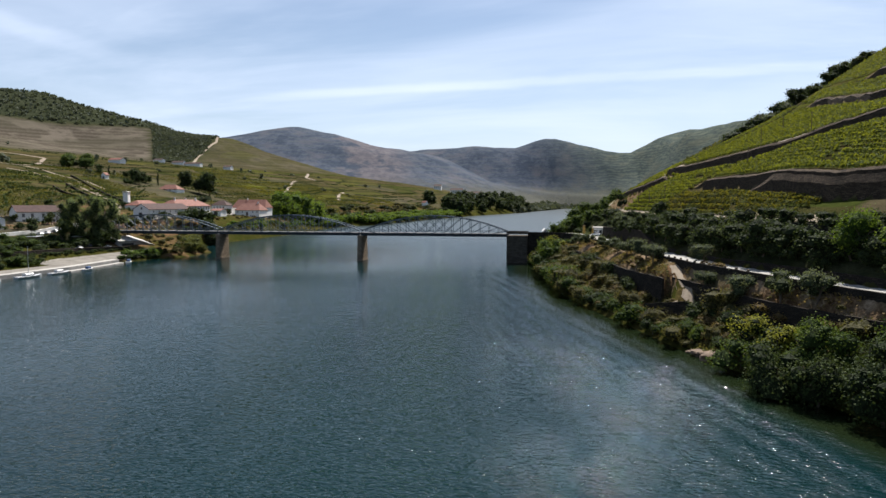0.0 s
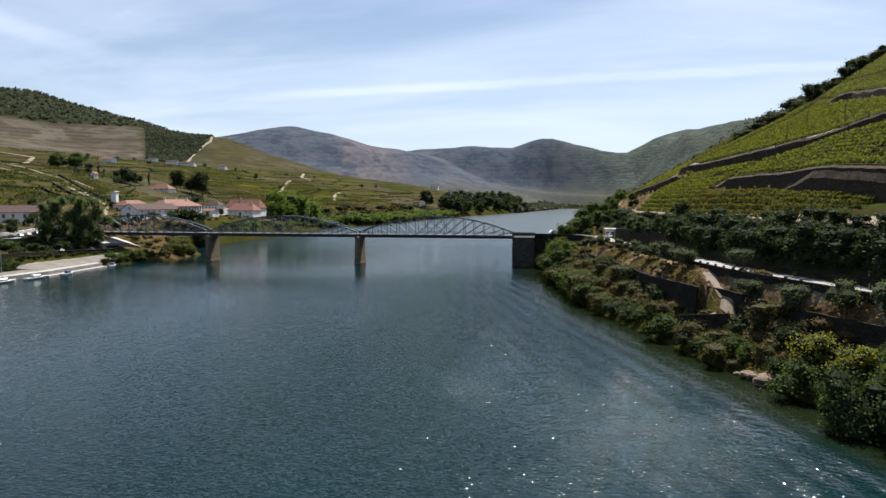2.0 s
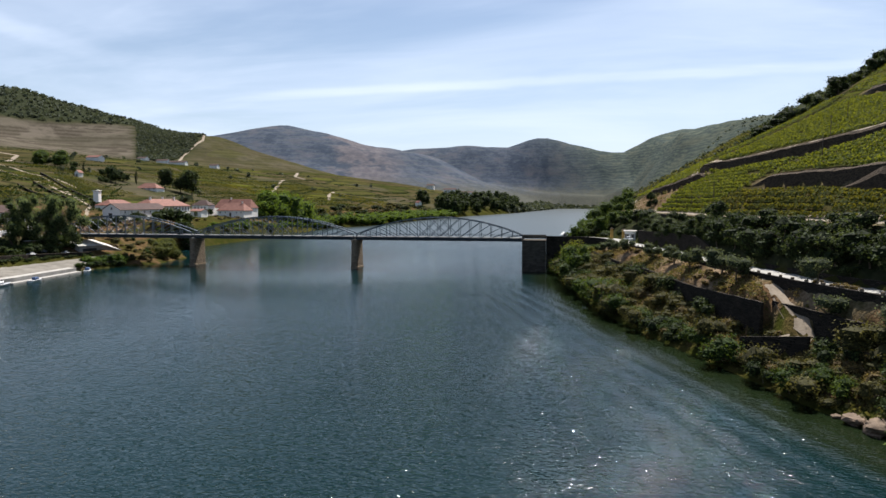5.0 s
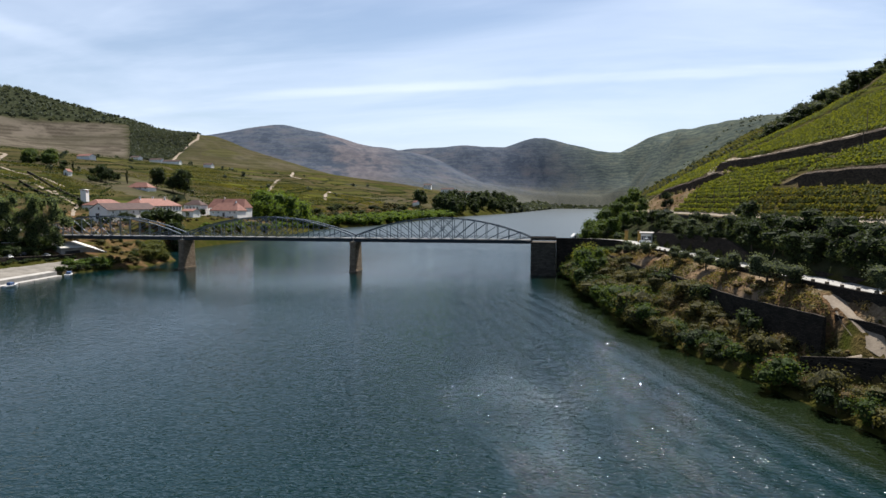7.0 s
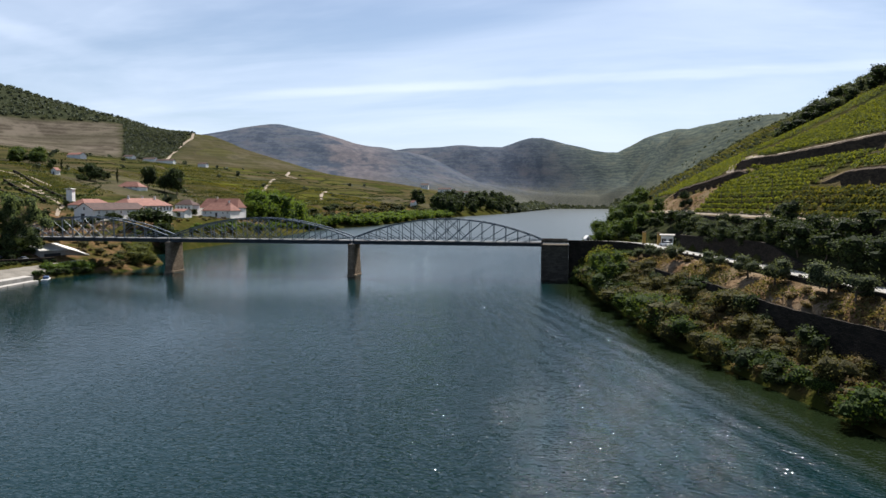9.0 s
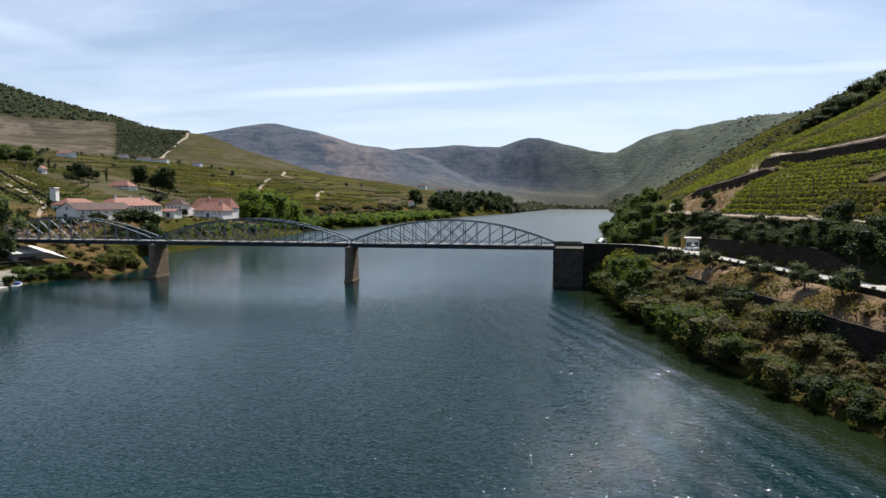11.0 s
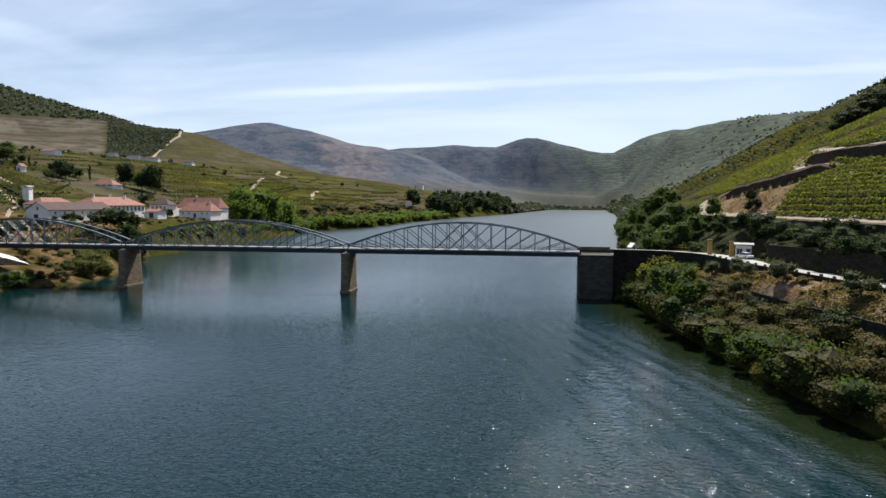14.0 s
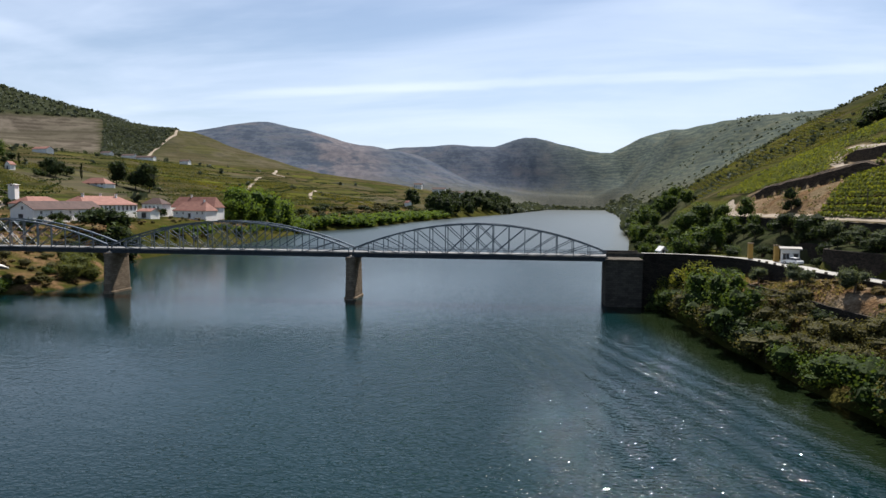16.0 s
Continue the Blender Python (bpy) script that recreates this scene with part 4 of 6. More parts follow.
for number, (y0, y1, share) in enumerate(((-182, -126, .83), (-132, -24, .63)), 7):
    bank_line = [(float(shore_right(y) + share * (road_edge(y) - shore_right(y))) - .25, float(y)) for y in np.arange(y0, y1, 2.0)]
    tagged(new("terrace_wall_%d" % number, strip("terrace_wall", bank_line, (-.3, .12, .12, -.7), (bank_top, bank_top, 2.8, lambda x, y: min(ground_z(x - 1.2, y) - .6, 8)), M_SCHIST)),
           "dark dry stone wall along the river bank", "wall", kind="structure")
ledge_top = lambda x, y: 4.72 + .18 * min(max(ledge(x, y)[0], 0), 11)
tagged(new("terrace_wall_9", strip("terrace_wall", [(106.7 + .643 * k, -134.8 - .766 * k) for k in range(12)], (-.25, .2, .45, -.25), (ledge_top, ledge_top, 1.5, 1.5), M_SCHIST)),
       "low dry stone wall under the path on the river bank", "wall", kind="structure")


# ---- plants ----
def leaf_cloud(rng, lobes, count, size, squash=1.0):
    """Leaf clumps spread through the shells of several lobes: ((cx, cy, cz), (rx, ry, rz))."""
    vol = np.array([l[1][0] * l[1][1] + l[1][2] * l[1][0] for l in lobes])
    pick = rng.choice(len(lobes), count, p=vol / vol.sum())
    c = np.array([l[0] for l in lobes])[pick]
    r = np.array([l[1] for l in lobes])[pick]
    d = rng.normal(size=(count, 3))
    d /= np.linalg.norm(d, axis=1)[:, None]
    p = c + d * r * (rng.random((count, 1)) ** .38) * (1 + .16 * rng.normal(size=(count, 1)))
    n = d * .7 + rng.normal(size=(count, 3)) * .75 + np.array((0, 0, .35))
    n /= np.linalg.norm(n, axis=1)[:, None]
    a = np.cross(n, rng.normal(size=(count, 3)))
    a /= np.linalg.norm(a, axis=1)[:, None]
    b = np.cross(n, a)
    s = size * (.55 + .9 * rng.random((count, 1)))
    k = (.55 + .5 * rng.random((count, 1))) * squash
    fold = n * s * .22 * rng.normal(size=(count, 1))
    v = np.stack((p - a * s, p - b * s * k + fold, p + a * s * 1.1, p + b * s * k - fold), 1).reshape(-1, 3)
    f = np.arange(count * 4).reshape(-1, 4)
    return v, f


def lobe_core(rng, lobes, fill=.66):
    """Lumpy solid heart of a crown, one lump for each lobe."""
    bm = bmesh.new()
    for c, r in lobes:
        got = bmesh.ops.create_icosphere(bm, subdivisions=1, radius=1)["verts"]
        off = Vector(rng.random(3) * 40)
        for v in got:
            d = v.co.normalized()
            k = fill * (1 + .55 * noise.noise(d * 1.7 + off) + .30 * noise.noise(d * 4.1 + off))
            v.co = Vector(c) + Vector((d.x * r[0], d.y * r[1], d.z * r[2])) * k
    me = bpy.data.meshes.new("core")
    bm.to_mesh(me)
    bm.free()
    return [tuple(v.co) for v in me.vertices], [tuple(p.vertices) for p in me.polygons]


def cloud_mesh(name, rng, lobes, count, size, mat, squash=1.0):
    """Leaves over lumpy hearts, as one crown."""
    v, f = leaf_cloud(rng, lobes, int(count * 1.55), size * .49, squash)
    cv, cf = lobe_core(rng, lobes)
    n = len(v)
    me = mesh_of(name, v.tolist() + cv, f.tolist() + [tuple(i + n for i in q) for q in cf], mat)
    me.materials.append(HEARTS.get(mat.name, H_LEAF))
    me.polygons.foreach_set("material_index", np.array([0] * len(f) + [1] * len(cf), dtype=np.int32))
    return me


def trunk_bm(rng, tall, r, limbs, spread):
    bm = bmesh.new()

    def limb(a, b, r0, r1, bend):
        a, b = Vector(a), Vector(b)
        mid = (a + b) / 2 + Vector(rng.normal(size=3) * bend)
        rings = []
        for p, q, rr in ((a, mid - a, r0), (mid, b - a, (r0 + r1) / 2), (b, b - mid, r1)):
            m = Matrix.Translation(p) @ q.to_track_quat("Z", "Y").to_matrix().to_4x4()
            rings.append([bm.verts.new(m @ Vector((rr * math.cos(k * 1.0472), rr * math.sin(k * 1.0472), 0))) for k in range(6)])
        for u, v in zip(rings, rings[1:]):
            for k in range(6):
                bm.faces.new((u[k], u[(k + 1) % 6], v[(k + 1) % 6], v[k]))

    fork = (rng.normal() * .06 * tall, rng.normal() * .06 * tall, tall * .5)
    limb((0, 0, -.4), fork, r, r * .7, .04 * tall)
    for k in range(limbs):
        a = 6.283 * (k + rng.random() * .5) / limbs
        limb(fork, (fork[0] + spread * math.cos(a) * .6, fork[1] + spread * math.sin(a) * .6, tall * (.75 + .2 * rng.random())), r * .6, r * .18, .05 * tall)
    return bm


PLANTS = {}


def species(key, variants, label, category, group, maker):
    PLANTS[key] = dict(n=variants, label=label, category=category, group=group, maker=maker, made={})


def plant(key, x, y, size=1.0, rng=None, wide=1.0, sink=.1, z=None):
    s = PLANTS[key]
    rng = rng or PLANT_RNG
    if -144 < y < -121 and abs(x - float(RAMP_X(y))) < 1.3 + .75 * size:
        x += 4.6 if x > float(RAMP_X(y)) else -4.6          # the ramp stays clear
    along, up = ledge(x, y)
    if -3 < along < 12 and -2.5 < up < 2.0:
        x, y = x - .766 * (3.6 + up), y - .643 * (3.6 + up)  # and so does the ledge
    k = int(rng.integers(s["n"]))
    spin = float(rng.random() * 360)
    z = ground_z(x, y) if z is None else z
    m = pose(x, y, z - sink, 0, 0, spin) @ Matrix.Diagonal((size * wide, size * wide, size, 1))
    if k not in s["made"]:
        ob = s["maker"](np.random.default_rng(100 + k + 17 * len(key) + sum(map(ord, key))))
        tagged(ob, s["label"], s["category"], s["group"])
        s["made"][k] = ob
        ob.matrix_basis = pose(x, y, z - sink, 0, 0, spin)
        return ob
    return copy_thing(s["made"][k], m)


PLANT_RNG = np.random.default_rng(5)


def make_tree(name, mat, tall, crown, count, leaf, trunk_r, lobes_n, flat=1.0, low=.35):
    def maker(rng):
        ob = new(name)
        lobes = []
        for _ in range(lobes_n):
            a, q = rng.random() * 6.283, rng.random() ** .5 * .58
            h = tall * (low + (1 - low) * (.2 + .62 * rng.random()))
            rr = crown * (.42 + .25 * rng.random())
            lobes.append(((crown * q * math.cos(a), crown * q * math.sin(a), h), (rr, rr, rr * flat)))
        part("trunk", trunk_bm(rng, tall * .8, trunk_r, 4, crown), M_BARK, ob, "grey-brown trunk")
        under(new("crown", cloud_mesh("crown", rng, lobes, count, leaf, mat)), ob)
        return ob
    return maker


def make_column(name, mat, tall, crown, count, leaf, trunk_r):
    def maker(rng):
        ob = new(name)
        lobes = []
        for k in range(9):
            h = tall * (.22 + .72 * k / 8)
            rr = crown * (1 - .6 * abs(k / 8 - .35)) * (.5 + .3 * rng.random())
            lobes.append(((rng.normal() * crown * .28, rng.normal() * crown * .28, h), (rr, rr, tall * .13)))
        part("trunk", trunk_bm(rng, tall * .85, trunk_r, 4, crown), M_BARK, ob, "grey-brown trunk")
        under(new("crown", cloud_mesh("crown", rng, lobes, count, leaf, mat)), ob)
        return ob
    return maker


def make_bush(name, mat, tall, crown, count, leaf, lobes_n=5):
    def maker(rng):
        ob = new(name)
        lobes = []
        for _ in range(lobes_n):
            a, q = rng.random() * 6.283, rng.random() ** .5 * .7
            rr = crown * (.35 + .3 * rng.random())
            lobes.append(((crown * q * math.cos(a), crown * q * math.sin(a), tall * (.25 + .42 * rng.random())), (rr, rr, tall * .33)))
        part("stem", trunk_bm(rng, tall * .7, .07, 2, crown), M_BARK, ob)
        under(new("foliage", cloud_mesh("foliage", rng, lobes, count, leaf, mat)), ob)
        return ob
    return maker


species("olive", 3, "grey-green olive tree with a rounded crown", "tree", "olive trees beside the road", make_tree("olive_tree", L_OLIVE, 4.8, 2.9, 1200, .24, .22, 9, .85, .26))
species("grove", 4, "dark green round-crowned tree on the slope", "tree", "trees above the road", make_tree("grove_tree", L_DARK, 5.6, 2.9, 560, .34, .16, 8, .95, .04))
species("grove_light", 3, "olive-green round-crowned tree on the slope", "tree", "trees above the road", make_tree("grove_tree", L_GROVE, 5.0, 2.8, 560, .31, .15, 7, .95, .04))
species("bank_bush", 4, "dense green bush leaning over the water's edge", "bush", "bushes along the river bank", make_bush("bank_bush", L_GREEN, 3.6, 2.6, 760, .2))
species("bank_dark", 3, "dark green willow bush on the river bank", "bush", "bushes along the river bank", make_bush("willow_bush", L_DARK, 3.6, 2.6, 560, .25))
species("scrub", 4, "dry olive-brown scrub bush on the bank", "bush", "scrub on the river bank", make_bush("scrub_bush", L_SCRUB, 1.9, 1.7, 460, .16))
species("olive_bush", 3, "olive-brown bush on the river bank", "bush", "bushes along the river bank", make_bush("broom_bush", L_SCRUB, 3.4, 2.5, 760, .2))
species("rust_bush", 2, "rust-brown bramble on the river bank", "bush", "brambles on the river bank", make_bush("bramble", L_HERB, 2.0, 1.8, 460, .16))
species("yellow", 2, "yellowing leafy tree above the river", "tree", "", make_tree("yellowing_tree", L_YELLOW, 6.5, 2.8, 1100, .3, .14, 7, 1.0, .2))
species("river_tree", 3, "leafy green riverside tree", "tree", "riverside trees", make_tree("riverside_tree", L_GREEN, 9.5, 4.4, 1000, .55, .22, 9, 1.0, .15))
species("river_dark", 2, "dark leafy riverside tree", "tree", "riverside trees", make_tree("riverside_tree", L_DARK, 9.5, 4.4, 1000, .55, .22, 9, 1.0, .12))
species("near_dark", 2, "dark leafy riverside tree", "tree", "riverside trees", make_tree("riverside_tree", L_DARK, 9.5, 4.4, 3200, .28, .22, 10, 1.0, .08))
species("near_green", 2, "leafy green riverside tree", "tree", "riverside trees", make_tree("riverside_tree", L_GREEN, 9.5, 4.4, 2800, .29, .22, 10, 1.0, .12))
species("bright", 1, "bright green leafy tree above the road", "tree", "", make_tree("leafy_tree", L_WILLOW, 9.0, 4.0, 3000, .28, .22, 9, 1.0, .12))
species("poplar", 3, "tall dark green poplar by the quay", "tree", "poplars by the quay", make_column("poplar", L_GREEN2, 21, 5.2, 3400, .46, .35))
species("round_tree", 3, "round clipped dark green tree", "tree", "village trees", make_tree("village_tree", L_DARK, 6.0, 3.2, 450, .56, .18, 6, .9, .25))
species("big_dark", 2, "large dark green tree beside a farmhouse", "tree", "", make_tree("large_tree", L_DARK, 20, 9.5, 1500, 1.0, .5, 10, .9, .15))
species("clump", 3, "tall bright green willow beside the farm", "tree", "willows by the farm", make_tree("willow", L_WILLOW, 15, 7.5, 1200, .82, .4, 10, 1.0, .1))
species("far_dark", 2, "dark poplar-like tree on the far shore", "tree", "trees on the far shore", make_tree("shore_tree", L_DARK, 22, 11, 480, 2.0, .5, 9, .9, .08))
species("reed", 3, "light green shrub hedge along the far shore", "bush", "hedge along the far shore", make_bush("shore_shrub", L_WILLOW, 7.5, 7.0, 280, 1.15))
species("shore_willow", 2, "broad olive-green willow bush by the bridge pier", "bush", "willow bushes on the shore", make_bush("willow_bush", L_SHORE, 6.4, 5.0, 1500, .34))
species("cane", 2, "bright green reeds and canes on the shore", "bush", "reeds by the landing stage", make_bush("reed_clump", L_WILLOW, 3.2, 2.4, 700, .2))
species("village_bush", 3, "clipped dark green shrub above the quay", "bush", "shrubs above the quay", make_bush("quay_shrub", L_DARK, 3.0, 2.8, 220, .46))
species("cypress", 1, "slim dark green cypress beside a house", "tree", "", make_column("cypress", L_DARK, 13, 1.6, 500, .5, .2))


def pick_free(rng, n, draw, gap, tries=30):
    """Random places that keep a gap from one another."""
    out = []
    for _ in range(n):
        for _ in range(tries):
            p = draw()
            if all((p[0] - q[0]) ** 2 + (p[1] - q[1]) ** 2 > gap * gap for q in out):
                out.append(p)
                break
    return out


def right_bank_plants():
    rng = np.random.default_rng(21)
    for y in np.arange(-186, 8, 3.7):                      # along the water
        for row, (u, big) in enumerate(((.03, 1.0), (.16, .9))):
            yy = y + rng.normal() * .8
            if -170 < yy < -158 and row == 0:
                continue                                   # the bare rock
            x = float(shore_right(yy) + (u + .07 * rng.random()) * (road_edge(yy) - shore_right(yy)))
            key = ("bank_bush", "olive_bush", "bank_dark", "bank_bush", "scrub", "rust_bush", "olive_bush", "rust_bush")[int(rng.integers(4 if row == 0 and yy > -110 else 8))]
            size = big * (.55 + .75 * rng.random()) * (1.75 if yy > -95 and row == 0 else 1.2)
            plant(key, x, yy, size * (1.6 if key == "scrub" else 1), rng, 1 + .25 * rng.random(), .25)
    for _ in range(210):                                   # scrub over the slope
        yy = -182 + 180 * rng.random()
        u = .22 + .36 * rng.random()
        x = float(shore_right(yy) + u * (road_edge(yy) - shore_right(yy)))
        plant(("olive_bush", "scrub", "scrub", "rust_bush", "rust_bush", "rust_bush")[int(rng.integers(3 if yy > -70 else 6))], x, yy, .6 + .6 * rng.random(), rng, 1.15, .15)
    for _ in range(70):                                    # a few on the dry grass beside the road
        yy = -182 + 160 * rng.random()
        x = float(shore_right(yy) + (.66 + .26 * rng.random()) * (road_edge(yy) - shore_right(yy)))
        plant(("scrub", "rust_bush")[int(rng.integers(2))], x, yy, .3 + .45 * rng.random(), rng, 1.1, .1)
    for _ in range(46):                                    # taller scrub before the low wall
        yy = -100 + 78 * rng.random()
        x = float(shore_right(yy) + (.46 + .13 * rng.random()) * (road_edge(yy) - shore_right(yy)))
        plant(("rust_bush", "scrub", "olive_bush", "scrub")[int(rng.integers(4))], x, yy, 1.0 + .5 * rng.random(), rng, 1.1, .2)
    for _ in range(44):                                    # brambles along the foot of the bank wall
        yy = -180 + 162 * rng.random()
        x = float(shore_right(yy) + .585 * (road_edge(yy) - shore_right(yy))) - .4
        plant(("rust_bush", "scrub", "scrub", "bank_dark")[int(rng.integers(4))], x, yy, 1.0 + .6 * rng.random(), rng, 1.1, .2)
    for x, y, s in ((84, -6.5, .8), (85.5, -11, 1.2), (87.5, -17, 1.35), (86, -22, 1.0), (90, -25, .8)):
        plant("yellow", x, y, s, rng, 1.0, .3)
    for k, (x, y) in enumerate(((112.3, -135.4), (112.1, -134.2), (112.0, -133.0), (112.5, -136.2), (111.8, -135.0), (111.9, -131.8))):
        plant(("rust_bush", "olive_bush", "scrub")[k % 3], x, y, .42 + .12 * rng.random(), rng, 1.3, .2)
    for _ in range(34):                                    # tall brambles against the wall south of the ramp
        yy = -184 + 38 * rng.random()
        x = float(shore_right(yy) + (.70 + .11 * rng.random()) * (road_edge(yy) - shore_right(yy)))
        plant(("rust_bush", "olive_bush", "scrub", "rust_bush")[int(rng.integers(4))], x, yy, 1.0 + .6 * rng.random(), rng, 1.15, .2)
    plant("yellow", 82.2, -2.4, .95, rng, 1.15, .3)
    plant("yellow", 81.6, -6.4, .72, rng, 1.15, .3)
    for x, y, s in ((83.5, -21, .72), (86, -33, .62), (86, -42, .55), (88, -52, .5), (86.5, -63, .48)):
        plant("river_tree", x, y, s, rng, 1.05, .4)
    for x, y, s in ((117, -183, .8), (121, -188, 1.0), (125.5, -195, 1.05), (131, -203, 1.1), (137, -212, 1.15), (128, -190, .95), (134, -197, 1.0), (141, -206, 1.0), (145, -222, 1.2)):
        plant("near_dark", x, y, s, rng, 1.05, .4)
    for x, y, s in ((122, -181, .72), (126, -184, .8), (131, -189, .85), (137, -194, .85), (143, -200, .9)):
        plant("near_green", x, y, s, rng, 1.05, .4)
    for x, y, s in ((118, -168.5, 1.0), (121, -173.5, 1.05), (123.5, -177, .9)):
        plant("yellow", x, y, s, rng, 1.15, .2)
    plant("bright", 137.5, -160, 1.3, rng, 1.0, .3)
    plant("bright", 142, -165, 1.2, rng, 1.0, .3)
    for x, y, s in ((78.6, -2.2, .9), (80.5, -5.0, 1.1), (80.6, -1.2, 1.3), (83, -2.5, 1.0), (86.5, -4.5, 1.2), (90, -8, 1.1), (92.5, -12, 1.0), (83.5, -8, 1.0), (88, -12, 1.1)):
        plant("bank_dark" if s > 1.1 else "bank_bush", x, y, s, rng, 1.1, .4)
    for x, y, s in OLIVES:
        plant("olive", x, y, s, rng, 1.05)


OLIVES = [(121.6, -152.5, .95), (125, -161, 1.0), (128, -168, 1.0), (117.2, -141, .95), (114.2, -132, .9), (111, -117, .9), (110, -110, 1.05), (107, -97, .95),
          (105.5, -87, .9), (103, -73, .85), (99, -54, .8), (96.5, -40, .8), (94.8, -24, .75)]


def bank_herbs():
    """Dry grass, brambles and low herbs over the right bank."""
    rng = np.random.default_rng(27)
    for mat, count, lo, hi, size, label in ((L_SCRUB, 17000, .04, .86, .2, "olive-brown grass and brambles on the bank"), (L_HERB, 26000, .12, .99, .17, "rusty dry herbs on the bank")):
        y = -190 + 195 * rng.random(count)
        u = lo + (hi - lo) * rng.random(count)
        x = shore_right(y) + u * (road_edge(y) - shore_right(y))
        keep = (value_noise(x, y, 8, 71 if mat is L_SCRUB else 72) > -.12) & ((np.abs(x - RAMP_X(y)) > 1.5) | (y < -143) | (y > -121)) & ((np.abs(ledge(x, y)[1]) > 1.1) | (np.abs(ledge(x, y)[0] - 5.5) > 6.5))
        x, y = x[keep], y[keep]
        z = np.array([ground_z(a, b) for a, b in zip(x, y)])
        m = len(x)
        p = np.c_[x, y, z + .12 + .3 * rng.random(m)]
        d = rng.normal(size=(m, 3)) + np.array((0, 0, .3))
        d /= np.linalg.norm(d, axis=1)[:, None]
        a = np.cross(d, rng.normal(size=d.shape))
        a /= np.linalg.norm(a, axis=1)[:, None]
        b = np.cross(d, a)
        s = size * (.7 + 1.1 * rng.random((m, 1)))
        v = np.stack((p - a * s, p - b * s * .7, p + a * s, p + b * s * .7), 1).reshape(-1, 3)
        tagged(new("bank_herbs", mesh_of("bank_herbs", v.tolist(), np.arange(m * 4).reshape(-1, 4).tolist(), mat)), label, "herbs", kind="stuff")


def slope_plants():
    rng = np.random.default_rng(22)

    def draw():
        y = -235 + 232 * rng.random()
        v = .08 + .86 * rng.random()
        a, b = float(road_edge(y)) + (7.8 if y < -26 else 15), float(vine_base(y)) - .5
        return a + v * (b - a), y

    for x, y in pick_free(rng, 230, draw, 2.8):
        a, b = float(road_edge(y)), float(vine_base(y))
        tall = .78 + .45 * rng.random() - .45 * max(0, (x - a) / (b - a) - .6)
        if -62 < y < -4:                                   # terraced garden behind the lodge
            tall *= .55
        plant("grove" if rng.random() < .62 else "grove_light", x, y, tall, rng, 1.15)

    for _ in range(80):
        y = -230 + 203 * rng.random()
        a, b = float(road_edge(y)) + 8.0, float(vine_base(y))
        plant("bank_dark", a + (.02 + .22 * rng.random()) * (b - a), y, .6 + .4 * rng.random(), rng, 1.1)

    for k in range(40):                                    # thicket at the foot of the tall wall
        y = -235 + 95 * rng.random()
        x = float(vine_base(y)) + 12 * rng.random()
        plant("grove" if rng.random() < .5 else "bank_dark", x, y, .45 + .35 * rng.random(), rng, 1.15)

    def north():
        y = 4 + 110 * rng.random()
        return float(shore_right(y)) + 1 + (float(vine_base(y)) - float(shore_right(y)) - 2) * rng.random(), y

    for x, y in pick_free(rng, 70, north, 3.6):
        key = ("grove", "river_tree", "grove_light", "bank_bush")[int(rng.integers(4))]
        plant(key, x, y, .6 + .4 * rng.random() if key != "river_tree" else .45 + .3 * rng.random(), rng)
    for x, y, s in ((111, -19, 1.1), (112.5, -13, 1.3), (110.5, -6, 1.2), (108, -4, 1.0), (113, -8, 1.4), (107, -22, .8), (103.5, -1, 1.0), (98, 2, .9)):
        plant("bank_dark", x, y, s, rng, 1.1)
    for x, y, s in ((89, 14, 1.05), (86, 20, .9), (93, 22, 1.0), (98, 17, .85), (103, 27, .8)):
        plant("river_tree", x, y, s, rng, 1.1, .3)
    for x, y, s in ((98, 47, 1.15), (103, 50, 1.2), (94, 44, .9), (107, 46, .9)):
        plant("near_green", x, y, s, rng, 1.15, .3)
    for x, y, s in ((184, 118, 1.3), (188, 120, 1.5), (192, 117, 1.2), (197, 122, 1.25), (203, 121, 1.2), (209, 124, 1.3), (216, 122, 1.1), (236, 88, 1.2), (242, 92, 1.1), (206, 140, 1.7), (214, 148, 1.8), (222, 152, 1.6), (229, 160, 1.7), (199, 134, 1.6), (237, 168, 1.6), (246, 176, 1.6)):
        plant(("grove_light", "olive", "grove")[int(rng.integers(3))], x, y, 1.2 * s, rng, 1.15)
    for _ in range(46):                                    # wood over the top of the vineyard
        y = 70 + 110 * rng.random()
        plant(("grove_light", "grove")[int(rng.integers(2))], 200 + .45 * (y - 70) + 45 * rng.random(), y, 1.0 + .7 * rng.random(), rng, 1.2)
    for x, y, s in ((116.5, 17, 1.0), (112, -6, 1.3), (109.5, 4, 1.0), (113.5, -16, .9), (111.5, -28, .8), (114, -36, .8), (112.5, -47, .85), (115, -56, .8), (110, -40, .7)):
        plant("olive" if s < .95 else "grove", x, y, s, rng, 1.1)
    for _ in range(60):                                    # beyond the vineyard, down to the river
        y = 110 + 330 * rng.random()
        x = float(shore_right(y)) + 2 + 30 * rng.random() ** 2
        plant("river_tree" if rng.random() < .5 else "grove", x, y, .7 + .5 * rng.random(), rng)


